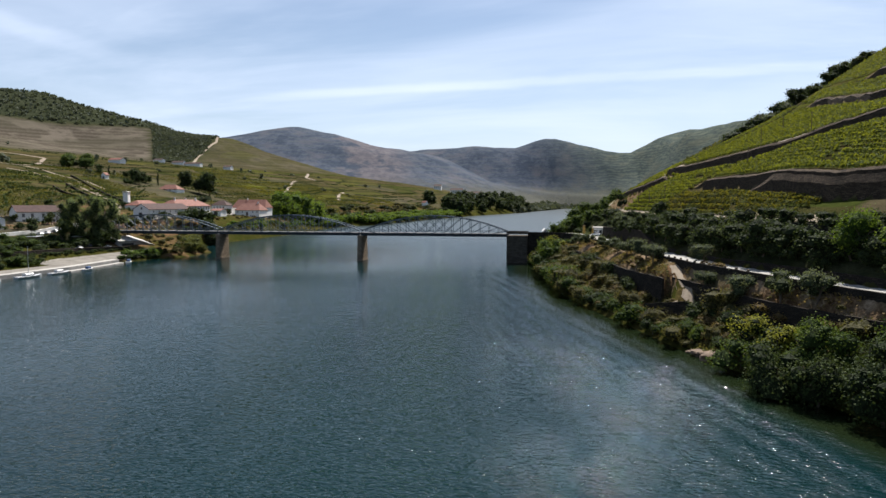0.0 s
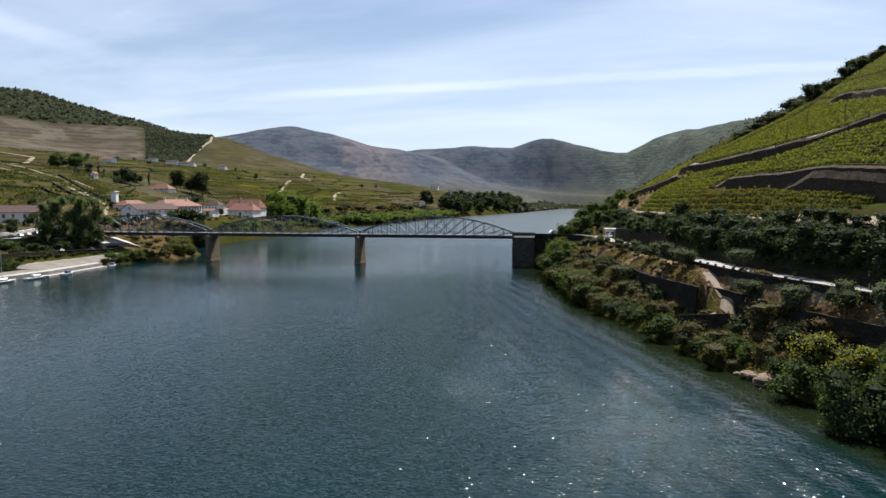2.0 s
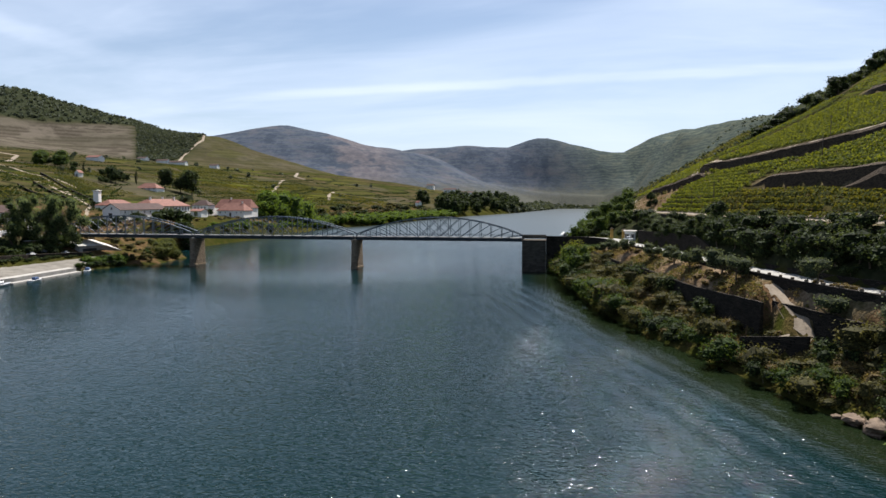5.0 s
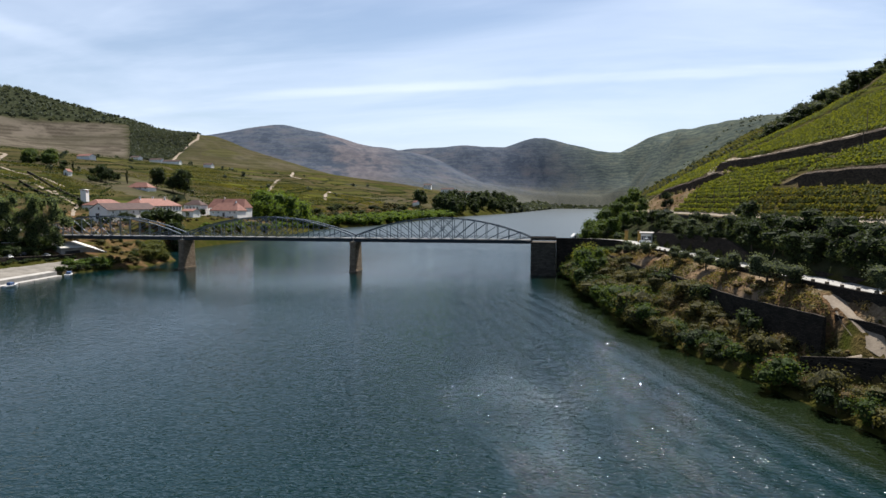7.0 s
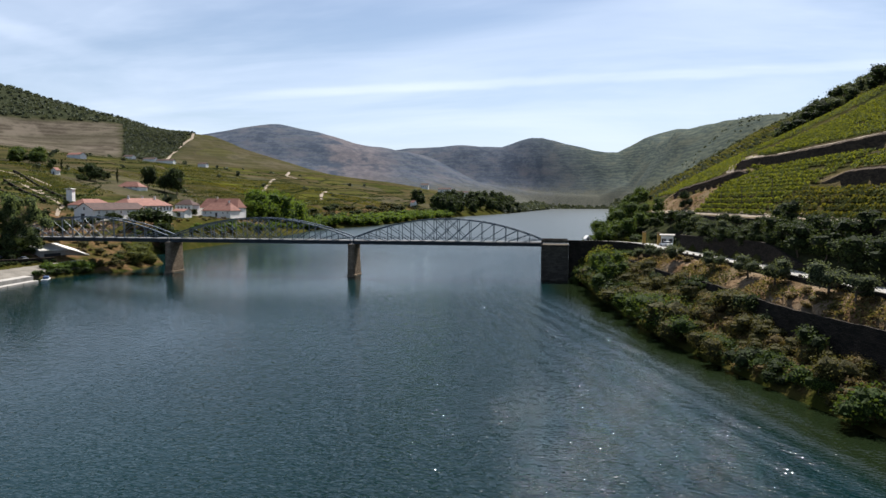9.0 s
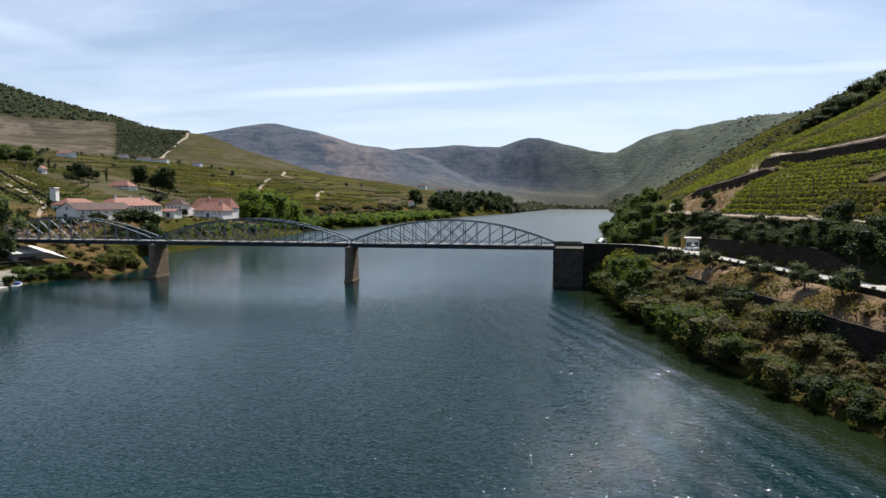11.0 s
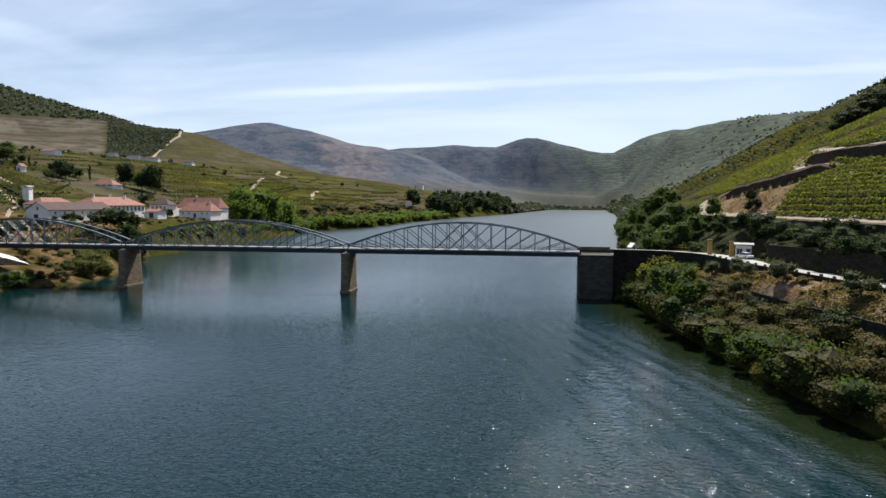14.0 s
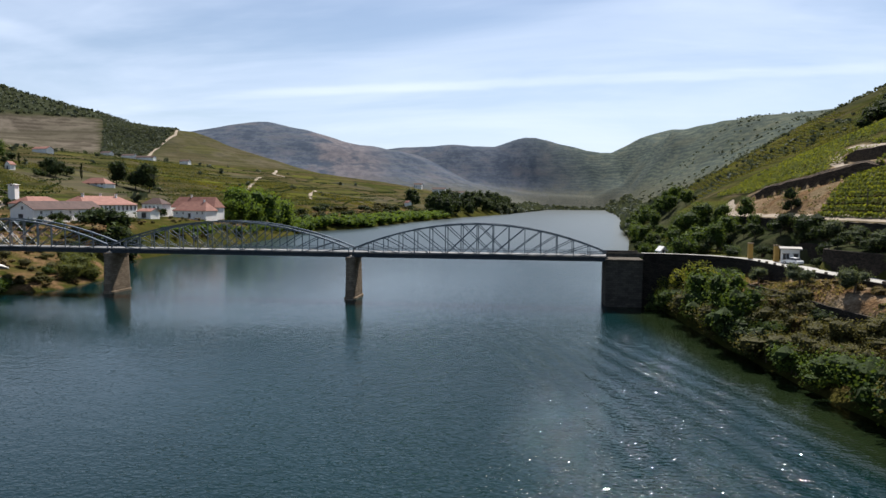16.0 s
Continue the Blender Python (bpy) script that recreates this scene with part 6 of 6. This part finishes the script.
def village():
    row = lambda side, a, b, n, sill, w, h: [(side, a + (b - a) * k / max(n - 1, 1), sill, w, h, "window") for k in range(n)]
    # white wine store with an old brown roof
    house("wine_store", -168.0, 109.5, 16.4, 11, 45, 5.4, 8.8, 0, 0, "long white wine store with a weathered brown tile roof", M_TILE_OLD,
          row("+x", -18, 18, 7, 3.4, 1.0, .9) + [("+x", 9, 0, 1.8, 2.8, "door"), ("-y", -.5, 0.2, 2.2, 3, "door"), ("-y", .3, 5.4, .9, 1.1, "window")])
    house("manor_house", -179, 153, 17.0, 15, 44, 6.6, 11.0, 7.5, 0, "white manor house with a hipped terracotta roof", M_TILE,
          row("+x", -20, 20, 12, 3.6, 1.4, 2.2) + row("-y", -5, 5, 4, 3.6, 1.3, 2.0), [(1, -14), (-2, 4), (1.5, 12)])
    house("side_wing", -197, 131, 18.0, 11, 24, 6.2, 9.4, 5.5, 0, "white side wing with a terracotta roof", M_TILE, row("-y", -3, 3, 2, 3, 1, 1.5))
    house("gate_house", -163.5, 173, 16.3, 9, 8, 3.6, 5.0, 0, 90, "low white gate house with a dark arch", M_TILE, [("-x", 0, 0, 2.6, 2.8, "door")])
    house("farm_store", -156.0, 211, 15.6, 15, 21, 4.4, 9.6, 4, 90, "white farm store under a broad terracotta roof", M_TILE,
          [("-x", k, 2.4, .8, .8, "window") for k in (-8.5, -5, 4, 8)] + [("-x", 0, 0, 1.6, 2.6, "door")], [(0, -6)])
    house("farm_wing", -162.0, 225, 16.0, 14, 29, 6.0, 12.2, 2.5, 90, "long farm wing with a faded terracotta roof", M_TILE, [], [(0, 4)])
    house("farm_house", -180, 208, 15.8, 10, 13, 8.2, 11.6, 5, 90, "two-storey white farm house with shuttered windows", M_TILE_OLD,
          [("-x", a, s, 1.0, 1.5, "window") for a in (-4, -1.4, 1.4, 4) for s in (1.4, 5.2)])
    house("hill_house", -281, 294, 36.6, 12, 21, 2.2, 6.4, 6, 90, "low house with a pink terracotta roof among trees", M_TILE, [("-x", a, 1, 1.2, 1.4, "window") for a in (-8, -3, 3, 8)])
    house("water_tower", -210.0, 131, 25.0, 3.4, 3.4, 8.4, 8.6, 0, 8, "white square tower on the slope", M_WHITE, [("-y", 0, 8, .8, 1, "window")], category="tower")
    house("chapel", -332, 268, 48.6, 4.2, 5, 3.6, 5.6, 0, 0, "small white chapel in the vineyards", M_TILE, [("-y", 0, 0, 1.2, 2.2, "door")], category="chapel")
    house("village_house", -183.5, 23.5, 14.6, 14, 24, 6.6, 9.8, 0, -33, "large white village house with a pale roof", M_TILE_OLD,
          [("+x", a, s, 1.1, 1.5, "window") for a in (-9, -5, 0, 5, 9) for s in (1, 4)])
    house("village_house", -181, -14, 9.8, 12, 15, 8.5, 11, 0, 80, "white village house with dark windows", M_TILE_OLD,
          [("-x", a, s, 1.1, 1.5, "window") for a in (-5, 0, 5) for s in (1, 4.2, 6.6)])
    house("farm_house", -470, 470, ground_z(-470, 470), 9, 20, 4, 6.5, 0, 80, "white farm house with a pink roof on the slope", M_TILE)
    for x, y, l, turn in ((-700, 905, 22, 78), (-655, 902, 26, 84), (-622, 900, 34, 90), (-545, 895, 16, 88)):
        house("farm_house", x, y, ground_z(x, y), 10, l, 5, 8, 0, turn, "distant white farm buildings", M_TILE_OLD)
    for x, y, l in ((-150, 1290, 30), (-112, 1300, 44), (-78, 1296, 26), (-205, 1330, 18)):
        house("estate_house", x, y, ground_z(x, y), 13, l, 9, 13, 0, 90, "distant white estate house among trees", M_TILE_OLD, [("-x", a, 4, 2.2, 2.4, "window") for a in (-8, -3, 3, 8)])
    house("field_hut", -131, 800, ground_z(-131, 800), 7, 8, 9, 12, 0, 60, "small white hut at the field's edge", M_TILE)
    house("wayside_shelter", 83.2, 13.5, 12.2, 1.3, 1.6, 1.5, 2.2, 0, 20, "small white gabled shelter beyond the end of the bridge", M_WHITE, [("-y", 0, 0, .6, 1.3, "door")], category="shelter")
    # keeper's lodge and gate pillars at the end of the bridge
    house("lodge", 105.0, -13.4, 12.95, 2.9, 3.4, 3.2, 3.45, 0, 75, "small white flat-roofed lodge beside the road", M_CONCRETE, [("-x", .9, 1.0, 1.2, 1.1, "window"), ("-x", -1.0, 0, .9, 2.1, "door")], category="lodge")
    for x, y in ((99.6, -4.6), (102.9, -11.4)):
        g = thing("gate_pillar", pose(x, y, 12.8), "ochre-rendered gate pillar beside the road", "pillar", "gate pillars")
        part("shaft", box_bm(0, 0, 1.9, .95, .95, 3.8, .04), M_OCHRE, g)
        part("cap", box_bm(0, 0, 3.9, 1.2, 1.2, .25, .05), M_GRANITE, g)


def vineyard_poles():
    for x, y, tall in ((155.5, -44, 6.5), (163, -66, 6.5), (146.5, -62, 6), (126, -38, 5.5), (122.5, -25, 5.5), (120, -14, 5), (170, -20, 6)):
        p = thing("vineyard_pole", pose(x, y, ground_z(x, y) - .3), "slim weathered wooden pole between vine rows", "pole", "poles in the vineyard")
        bm = bmesh.new()
        bmesh.ops.create_cone(bm, cap_ends=True, segments=7, radius1=.13, radius2=.09, depth=tall, matrix=Matrix.Translation((0, 0, tall / 2)))
        part("post", bm, M_BARK, p)
        part("crossbar", box_bm(0, 0, tall - .5, .9, .1, .1, .02), M_BARK, p)


def road_rail():
    """Guard stones along the river side of the road and a kerb on the bridge approach."""
    first = None
    for k in range(40):
        y = -150 + 3.4 * k
        m = pose(float(road_edge(y)) + .05, y, ROAD_Z + .35, 0, 0, float(7 * math.sin(k * 1.7)))
        if first is None:
            first = thing("guard_stone", m, "low squared granite guard stone on the road wall", "stone", "guard stones along the road")
            part("block", box_bm(0, 0, .2, .42, .6, .5, .06), M_GRANITE, first)
        else:
            copy_thing(first, m)


right_bank_plants()
vineyard_poles()
road_rail()
bank_herbs()
slope_plants()
left_bank_plants()
vine_rows()
more_vines()
field_hedges()
far_trees()
village()


# ---- tracks, quay, boats, vehicles ----
def drape(name, points, width, mat, label, number, lift=.10):
    """A track laid on the ground along a smoothed plan line."""
    pts = [Vector(p) for p in points]
    line = []
    for a, b in zip(pts, pts[1:]):
        n = max(1, int((b - a).length / (2.5 if width < 6 else 1.2)))
        line += [a.lerp(b, k / n) for k in range(n)]
    line.append(pts[-1])
    for _ in range(3):
        line = [line[0]] + [(a + b * 2 + c) / 4 for a, b, c in zip(line, line[1:], line[2:])] + [line[-1]]
    verts, faces = [], []
    n = max(4, int(width / 1.1))
    for i, p in enumerate(line):
        t = (line[min(i + 1, len(line) - 1)] - line[max(i - 1, 0)]).normalized()
        w = width * (.5 + (.09 * math.sin(i * 1.7) + .06 * math.sin(i * .63)) * (1 if width < 6 else .15))
        for o in np.linspace(-1, 1, n):
            q = p + Vector((t.y, -t.x)) * float(o) * w
            verts.append((q.x, q.y, ground_z(q.x, q.y) + (lift if abs(o) < .95 else lift * .4)))
        if i:
            faces += [((i - 1) * n + k, i * n + k, i * n + k + 1, (i - 1) * n + k + 1) for k in range(n - 1)]
    return tagged(new("%s_%d" % (name, number), mesh_of(name, verts, faces, mat, True)), label, "track", kind="structure")


M_TRACK = plain("dirt_track", (.14, .108, .076), (.23, .185, .135), .95, .3, 3, 0, .04)
M_PALE = plain("pale_gravel", (.105, .095, .080), (.185, .168, .144), .95, .3, 3, 0, .03)
M_HULL = plain("boat_gelcoat", (.42, .43, .44), (.52, .52, .52), .3, 2, 9, 0, 0, .5)
M_CANVAS = plain("blue_canvas", (.03, .06, .14), (.05, .09, .19), .8, 2, 12)
M_CARPAINT = plain("white_car_paint", (.74, .75, .76), (.80, .80, .80), .25, 2, 9, 0, 0, .6)
M_CARPAINT2 = plain("grey_car_paint", (.10, .11, .13), (.16, .17, .19), .25, 2, 9, .3, 0, .6)
M_RUBBER = plain("rubber", (.015, .015, .015), (.025, .025, .025), .9, 3, 20, 0, 0)
M_RUBBLE = plain("pink_schist", (.13, .085, .068), (.26, .18, .145), .9, .6, 4, 0, .05)
M_TIN = plain("rusty_tin", (.14, .09, .06), (.24, .16, .11), .7, .8, 6)


def tracks():
    t = "pale dirt track between the vineyards"
    drape("track", [(-354, 180), (-344, 196), (-317, 190), (-293, 187), (-262, 167), (-235, 150)], 3.0, M_TRACK, t, 1)
    drape("track", [(-395, 205), (-384, 226), (-360, 226), (-331, 213), (-313, 218), (-286, 208)], 3.0, M_TRACK, t, 2)
    drape("track", [(-600, 380), (-553, 400), (-512, 399), (-500, 380), (-440, 300), (-395, 240)], 4.5, M_TRACK, t, 3)
    drape("track", [(-248, 480), (-293, 604), (-330, 700), (-352, 767)], 4, M_TRACK, t, 4, .9)
    drape("track", [(-210, 580), (-232, 645), (-243, 681), (-250, 720)], 4.5, M_TRACK, t, 5, .9)
    drape("track", [(-351, 864), (-388, 904), (-440, 1040), (-490, 1172)], 6, M_TRACK, t, 6, 1.0)
    drape("track", [(-690, 1010), (-740, 1110), (-773, 1197), (-795, 1299), (-830, 1370)], 6, M_TRACK, t, 7, .8)
    drape("track", [(194, -150), (180, -110), (170.5, -80), (158.5, -60), (153, -40), (147.5, -19), (144.3, 0), (142.3, 18), (144, 36), (147, 49), (144.5, 54), (140, 47), (136, 34), (134, 20), (132.5, 10), (133, -6)], 3.2, M_TRACK, "steep dirt track down through the vineyard", 8)
    drape("track", [(118, 74), (112, 50), (114, 20), (116, 0), (118, -20), (122, -52), (126, -86), (132, -112), (141, -146), (150, -166)], 2.6, M_TRACK, "dirt track along the foot of the vines", 9, .14)
    drape("track", [(114.8, -121.5), (113.9, -126), (113.9, -132), (114.4, -138), (114.7, -141.4)], 1.9, M_TRACK, "trodden path down the river bank", 10, .12)
    drape("track", [(114.5, -142), (112.2, -139.4), (109.8, -136.5), (107.7, -134), (106.2, -136.5), (106.4, -140), (107.0, -143.5)], 1.2, M_TRACK, "trodden path down to the water", 12, .2)
    drape("track", [(-318, 211), (-284, 191), (-262, 170), (-235, 146), (-210, 124.5), (-198, 106), (-186, 90)], 2.0, M_TRACK, t, 11)
    edge = [(float(shore_left(y)) - 5.6, y) for y in (-160, -120, -90, -60, -40, -24, -12)]
    drape("quay_paving", [(-105, -60), (-107, -48), (-107.5, -28), (-104.5, -12), (-101, 2)], 11, M_PALE, "pale paved slope down to the quay", 2, .2)
    drape("quay_paving", edge, 6.0, M_PALE, "pale paved quay beside the river", 1, .12)


def boat(x, y, turn, length, label, mast=False, cover=None):
    ob = thing("motor_boat", pose(x, y, 0, 0, 0, turn), label, "boat", "boats at the quay")
    w = length * .17
    sec = [(-.5, .85, .0), (-.2, 1.0, 0), (.15, .95, .05), (.38, .55, .2), (.5, .04, .35)]
    v, f = [], []
    for u, k, rise in sec:
        xx = u * length
        v += [(xx, -w * k * .55, -.35), (xx, -w * k, .55 + rise), (xx, -w * k * .82, .6 + rise), (xx, w * k * .82, .6 + rise), (xx, w * k, .55 + rise), (xx, w * k * .55, -.35)]
    for i in range(len(sec) - 1):
        for k in range(6):
            a, b = i * 6, (i + 1) * 6
            f.append((a + k, b + k, b + (k + 1) % 6, a + (k + 1) % 6))
    f += [tuple(range(6)), tuple(range(len(v) - 6, len(v)))[::-1]]
    under(new("hull", mesh_of("hull", v, f, M_HULL)), ob)
    cabin = part("cabin", box_bm(-.02 * length, 0, 1.05, length * .34, w * 1.2, .9, .14), cover or M_HULL, ob)
    part("windscreen", box_bm(.155 * length, 0, 1.15, .12, w * 1.05, .5, .04), M_DARK, cabin)
    if mast:
        part("mast", beam_bm((0, 0, .6), (0, 0, length * 1.15), .1, .1), M_HULL, ob, "white mast")
    return ob


def car(x, y, z, turn, paint, label, group=""):
    ob = thing("car", pose(x, y, z, 0, 0, turn), label, "car", group)
    v, f = [], []
    for yy in (-.85, .85):
        prof = [(-2.1, .35), (-2.12, .8), (-1.95, .95), (-1.2, 1.0), (1.0, .95), (1.95, .8), (2.1, .55), (2.08, .35)]
        v += [(px, yy, pz) for px, pz in prof]
    n = 8
    f = [tuple(range(n)), tuple(range(2 * n - 1, n - 1, -1))] + [(k, n + k, n + (k + 1) % n, (k + 1) % n) for k in range(n)]
    me = mesh_of("body", v, f, paint)
    under(new("body", me), ob)
    bm = bmesh.new()
    low = [bm.verts.new(p) for p in ((-1.75, -.78, .97), (1.0, -.78, .95), (1.0, .78, .95), (-1.75, .78, .97))]
    top = [bm.verts.new(p) for p in ((-1.35, -.62, 1.42), (.25, -.62, 1.45), (.25, .62, 1.45), (-1.35, .62, 1.42))]
    for k in range(4):
        bm.faces.new((low[k], low[(k + 1) % 4], top[(k + 1) % 4], top[k]))
    bm.faces.new(top)
    part("window_glass", bm, M_DARK, ob, "dark window glass")
    part("roof_panel", box_bm(-.55, 0, 1.46, 1.55, 1.22, .06, .02), paint, ob)
    for wx in (-1.3, 1.3):
        for wy in (-.82, .82):
            bm = bmesh.new()
            bmesh.ops.create_cone(bm, cap_ends=True, segments=14, radius1=.33, radius2=.33, depth=.22, matrix=Matrix.Translation((wx, wy, .33)) @ Matrix.Rotation(radians(90), 4, "X"))
            wheel = part("wheel", bm, M_RUBBER, ob)
            bm = bmesh.new()
            bmesh.ops.create_cone(bm, cap_ends=True, segments=12, radius1=.2, radius2=.2, depth=.24, matrix=Matrix.Translation((wx, wy, .33)) @ Matrix.Rotation(radians(90), 4, "X"))
            part("rim", bm, M_HULL, wheel, "pale wheel rim")
    for wy in (-.6, .6):
        part("headlight", box_bm(2.06, wy, .68, .08, .3, .14, .02), M_HULL, ob)
    return ob


def quay():
    edge = [(float(shore_left(y)) + .5, float(y)) for y in np.arange(-160, -24, 4.0)]
    tagged(new("quay_wall", strip("quay_wall", edge, (-3.2, 0, 0, -3.2), (1.55, 1.45, -2, -2), M_CONCRETE)), "low concrete quay wall along the water", "wall", kind="structure")
    upper = [(float(shore_left(y)) - 19.5, float(y)) for y in np.arange(-160, 0, 4.0)]
    tagged(new("promenade_wall", strip("promenade_wall", upper, (-.5, 0, 0, -.5), (lambda x, y: ground_z(x - 2, y) + 1.0, lambda x, y: ground_z(x - 2, y) + 1.0, 1, 1), M_SCHIST)), "stone wall above the quay", "wall", kind="structure")
    j = thing("jetty", pose(-92.8, -49, 0, 0, 0, 96), "long floating concrete jetty along the quay", "jetty")
    for k in range(5):
        part("pontoon", box_bm(-14 + 7 * k, 0, .25, 6.8, 2.4, .7, .06), M_CONCRETE, j)
    boat(-91.5, -70, 84, 8.5, "white motor boat moored at the quay")
    boat(-93.2, -82, 80, 9.5, "white sailing boat with a bare mast", True)
    boat(-90.0, -57, 98, 6.0, "small white boat with a blue cover", False, M_CANVAS)
    boat(-94.5, -27, 120, 7.0, "dark covered boat at the end of the jetty", False, M_CANVAS)
    boat(-93.0, -98, 84, 8.0, "white motor boat moored at the quay")
    # boathouse: a concrete ramp over a dark vault
    b = thing("boathouse", pose(-115.5, 5.0, 4.4, 0, 0, 70), "pale concrete boathouse with a dark open front", "boathouse")
    v = [(-9, -3, -2), (9, -3, -2), (9, 5, -2), (-9, 5, -2), (-9, -3, 3.2), (2, -3, 3.0), (9, -3, .5), (9, 5, 2.4), (2, 5, 5.2), (-9, 5, 5.4)]
    f = [(3, 2, 1, 0), (0, 1, 6, 5, 4), (1, 2, 7, 6), (2, 3, 9, 8, 7), (3, 0, 4, 9), (4, 5, 8, 9), (5, 6, 7, 8)]
    under(new("shell", mesh_of("shell", v, f, M_CONCRETE)), b)
    part("opening", box_bm(-4.5, -3.02, 1.1, 6.0, .3, 2.2), M_DARK, b)
    slab = [(-9.4, -3.6, 3.22), (2, -3.6, 3.05), (9.6, -3.6, .35), (9.6, 5.4, 2.42), (2, 5.4, 5.22), (-9.4, 5.4, 5.42)]
    v = slab + [(x, y, z + .3) for x, y, z in slab]
    f = [(0, 5, 4, 1), (1, 4, 3, 2), (6, 7, 10, 11), (7, 8, 9, 10)] + [(k, (k + 1) % 6, 6 + (k + 1) % 6, 6 + k) for k in range(6)]
    under(new("roof_slab", mesh_of("roof_slab", v, f, M_SLAB)), b)
    # parked cars and a white wall along the village street
    rng = np.random.default_rng(41)
    for k, (x, y) in enumerate(((-152, -16), (-152.5, -11), (-153, -6), (-153, -1), (-153, 4), (-152, 9), (-151, 14), (-133, -9), (-126, -2), (-123, 3), (-156, -28), (-157, -34), (-122.5, -17), (-117, -11), (-121, -24))):
        car(x, y, ground_z(x, y) - .02, 160 + 12 * rng.normal(), M_CARPAINT if k % 3 else M_CARPAINT2, "parked car on the village street", "cars parked in the village")
    street = [(-158 + .05 * k, -40 + 2.0 * k) for k in range(33)]
    tagged(new("street_wall", strip("street_wall", street, (-.2, .2, .2, -.2), (lambda x, y: ground_z(x, y) + 1.6, lambda x, y: ground_z(x, y) + 1.6, 6, 6), M_WHITE)), "white garden wall along the village street", "wall", kind="structure")
    for x, y, w, l, h in ((-138, -30, 3, 6, 2.6), (-129, -14, 3, 5, 2.6)):
        s = thing("kiosk", pose(x, y, ground_z(x, y), 0, 0, 20), "small quay kiosk with a pale awning", "kiosk", "quay kiosks")
        part("body", box_bm(0, 0, h / 2 - .3, w, l, h + .6, .05), M_TIN, s)
        part("awning", box_bm(0, 0, h + .15, w + 1.4, l + 1.4, .18, .08), M_HULL, s, "white awning")


def rubble():
    """Broken pink schist on the cut behind the left end of the bridge."""
    rng = np.random.default_rng(45)
    V, F = [], []
    for _ in range(700):
        y = 14 + 78 * rng.random()
        x = -138 - 36 * rng.random() - .1 * (y - 14)
        r = .3 + .7 * rng.random() ** 2
        n = len(V)
        foot = ground_z(x, y) - .2
        ring = [(math.cos(a) * r * (.7 + .5 * rng.random()), math.sin(a) * r * (.7 + .5 * rng.random())) for a in (0, 1.3, 2.5, 3.8, 5.1)]
        V += [(x + a, y + b, foot) for a, b in ring] + [(x + a * .6, y + b * .6, foot + r * (.7 + .5 * rng.random())) for a, b in ring]
        F += [(n + k, n + (k + 1) % 5, n + 5 + (k + 1) % 5, n + 5 + k) for k in range(5)] + [tuple(range(n + 5, n + 10))]
    tagged(new("rubble", mesh_of("rubble", V, F, M_RUBBLE)), "broken pinkish schist rubble on the slope", "rubble", kind="stuff")


def field_walls():
    for k, line in enumerate(([(-330, 222), (-300, 203), (-270, 182), (-245, 165), (-222, 146)], [(-296, 176), (-268, 158), (-240, 138), (-215, 118)], [(-285, 150), (-255, 132), (-228, 112), (-206, 92)]), 1):
        pts = []
        for a, b in zip(line, line[1:]):
            pts += [(a[0] + (b[0] - a[0]) * i / 8, a[1] + (b[1] - a[1]) * i / 8) for i in range(8)]
        top = lambda x, y: ground_z(x, y) + 1.7
        foot = lambda x, y: ground_z(x, y) - 1.5
        tagged(new("field_wall_%d" % k, strip("field_wall", pts, (-.4, .4, .4, -.4), (top, top, foot, foot), M_SCHIST)), "dark dry stone wall between the plots", "wall", kind="structure")


def shore_rocks():
    rng = np.random.default_rng(43)
    for x, y, s in ((112.2, -161.5, 1.6), (113.6, -164.3, 2.3), (115.6, -167, 1.7), (112.4, -165.6, .8), (110.9, -159.5, .7)):
        bm = bmesh.new()
        bmesh.ops.create_icosphere(bm, subdivisions=3, radius=1)
        for v in bm.verts:
            v.co *= 1 + .45 * noise.noise(v.co * 1.3 + Vector((x, y, 0))) + .15 * noise.noise(v.co * 4 + Vector((y, x, 0)))
            v.co.z = max(-.4, min(.34, v.co.z * .6)) + .08 * noise.noise(v.co * 3.1)
        r = part("rock", bm, M_ROCK, None)
        r.matrix_basis = pose(x, y, max(ground_z(x, y), 0) + .1, 0, 0, float(rng.random() * 360)) @ Matrix.Diagonal((s * .95, s * .8, s * .8, 1))
        tagged(r, "pale brown rock at the water's edge", "rock", "rocks on the shore")


tracks()
rubble()
field_walls()
quay()
shore_rocks()
car(103.6, -18.6, ROAD_Z + .04, 112, M_CARPAINT, "white car on the river road beside the lodge")
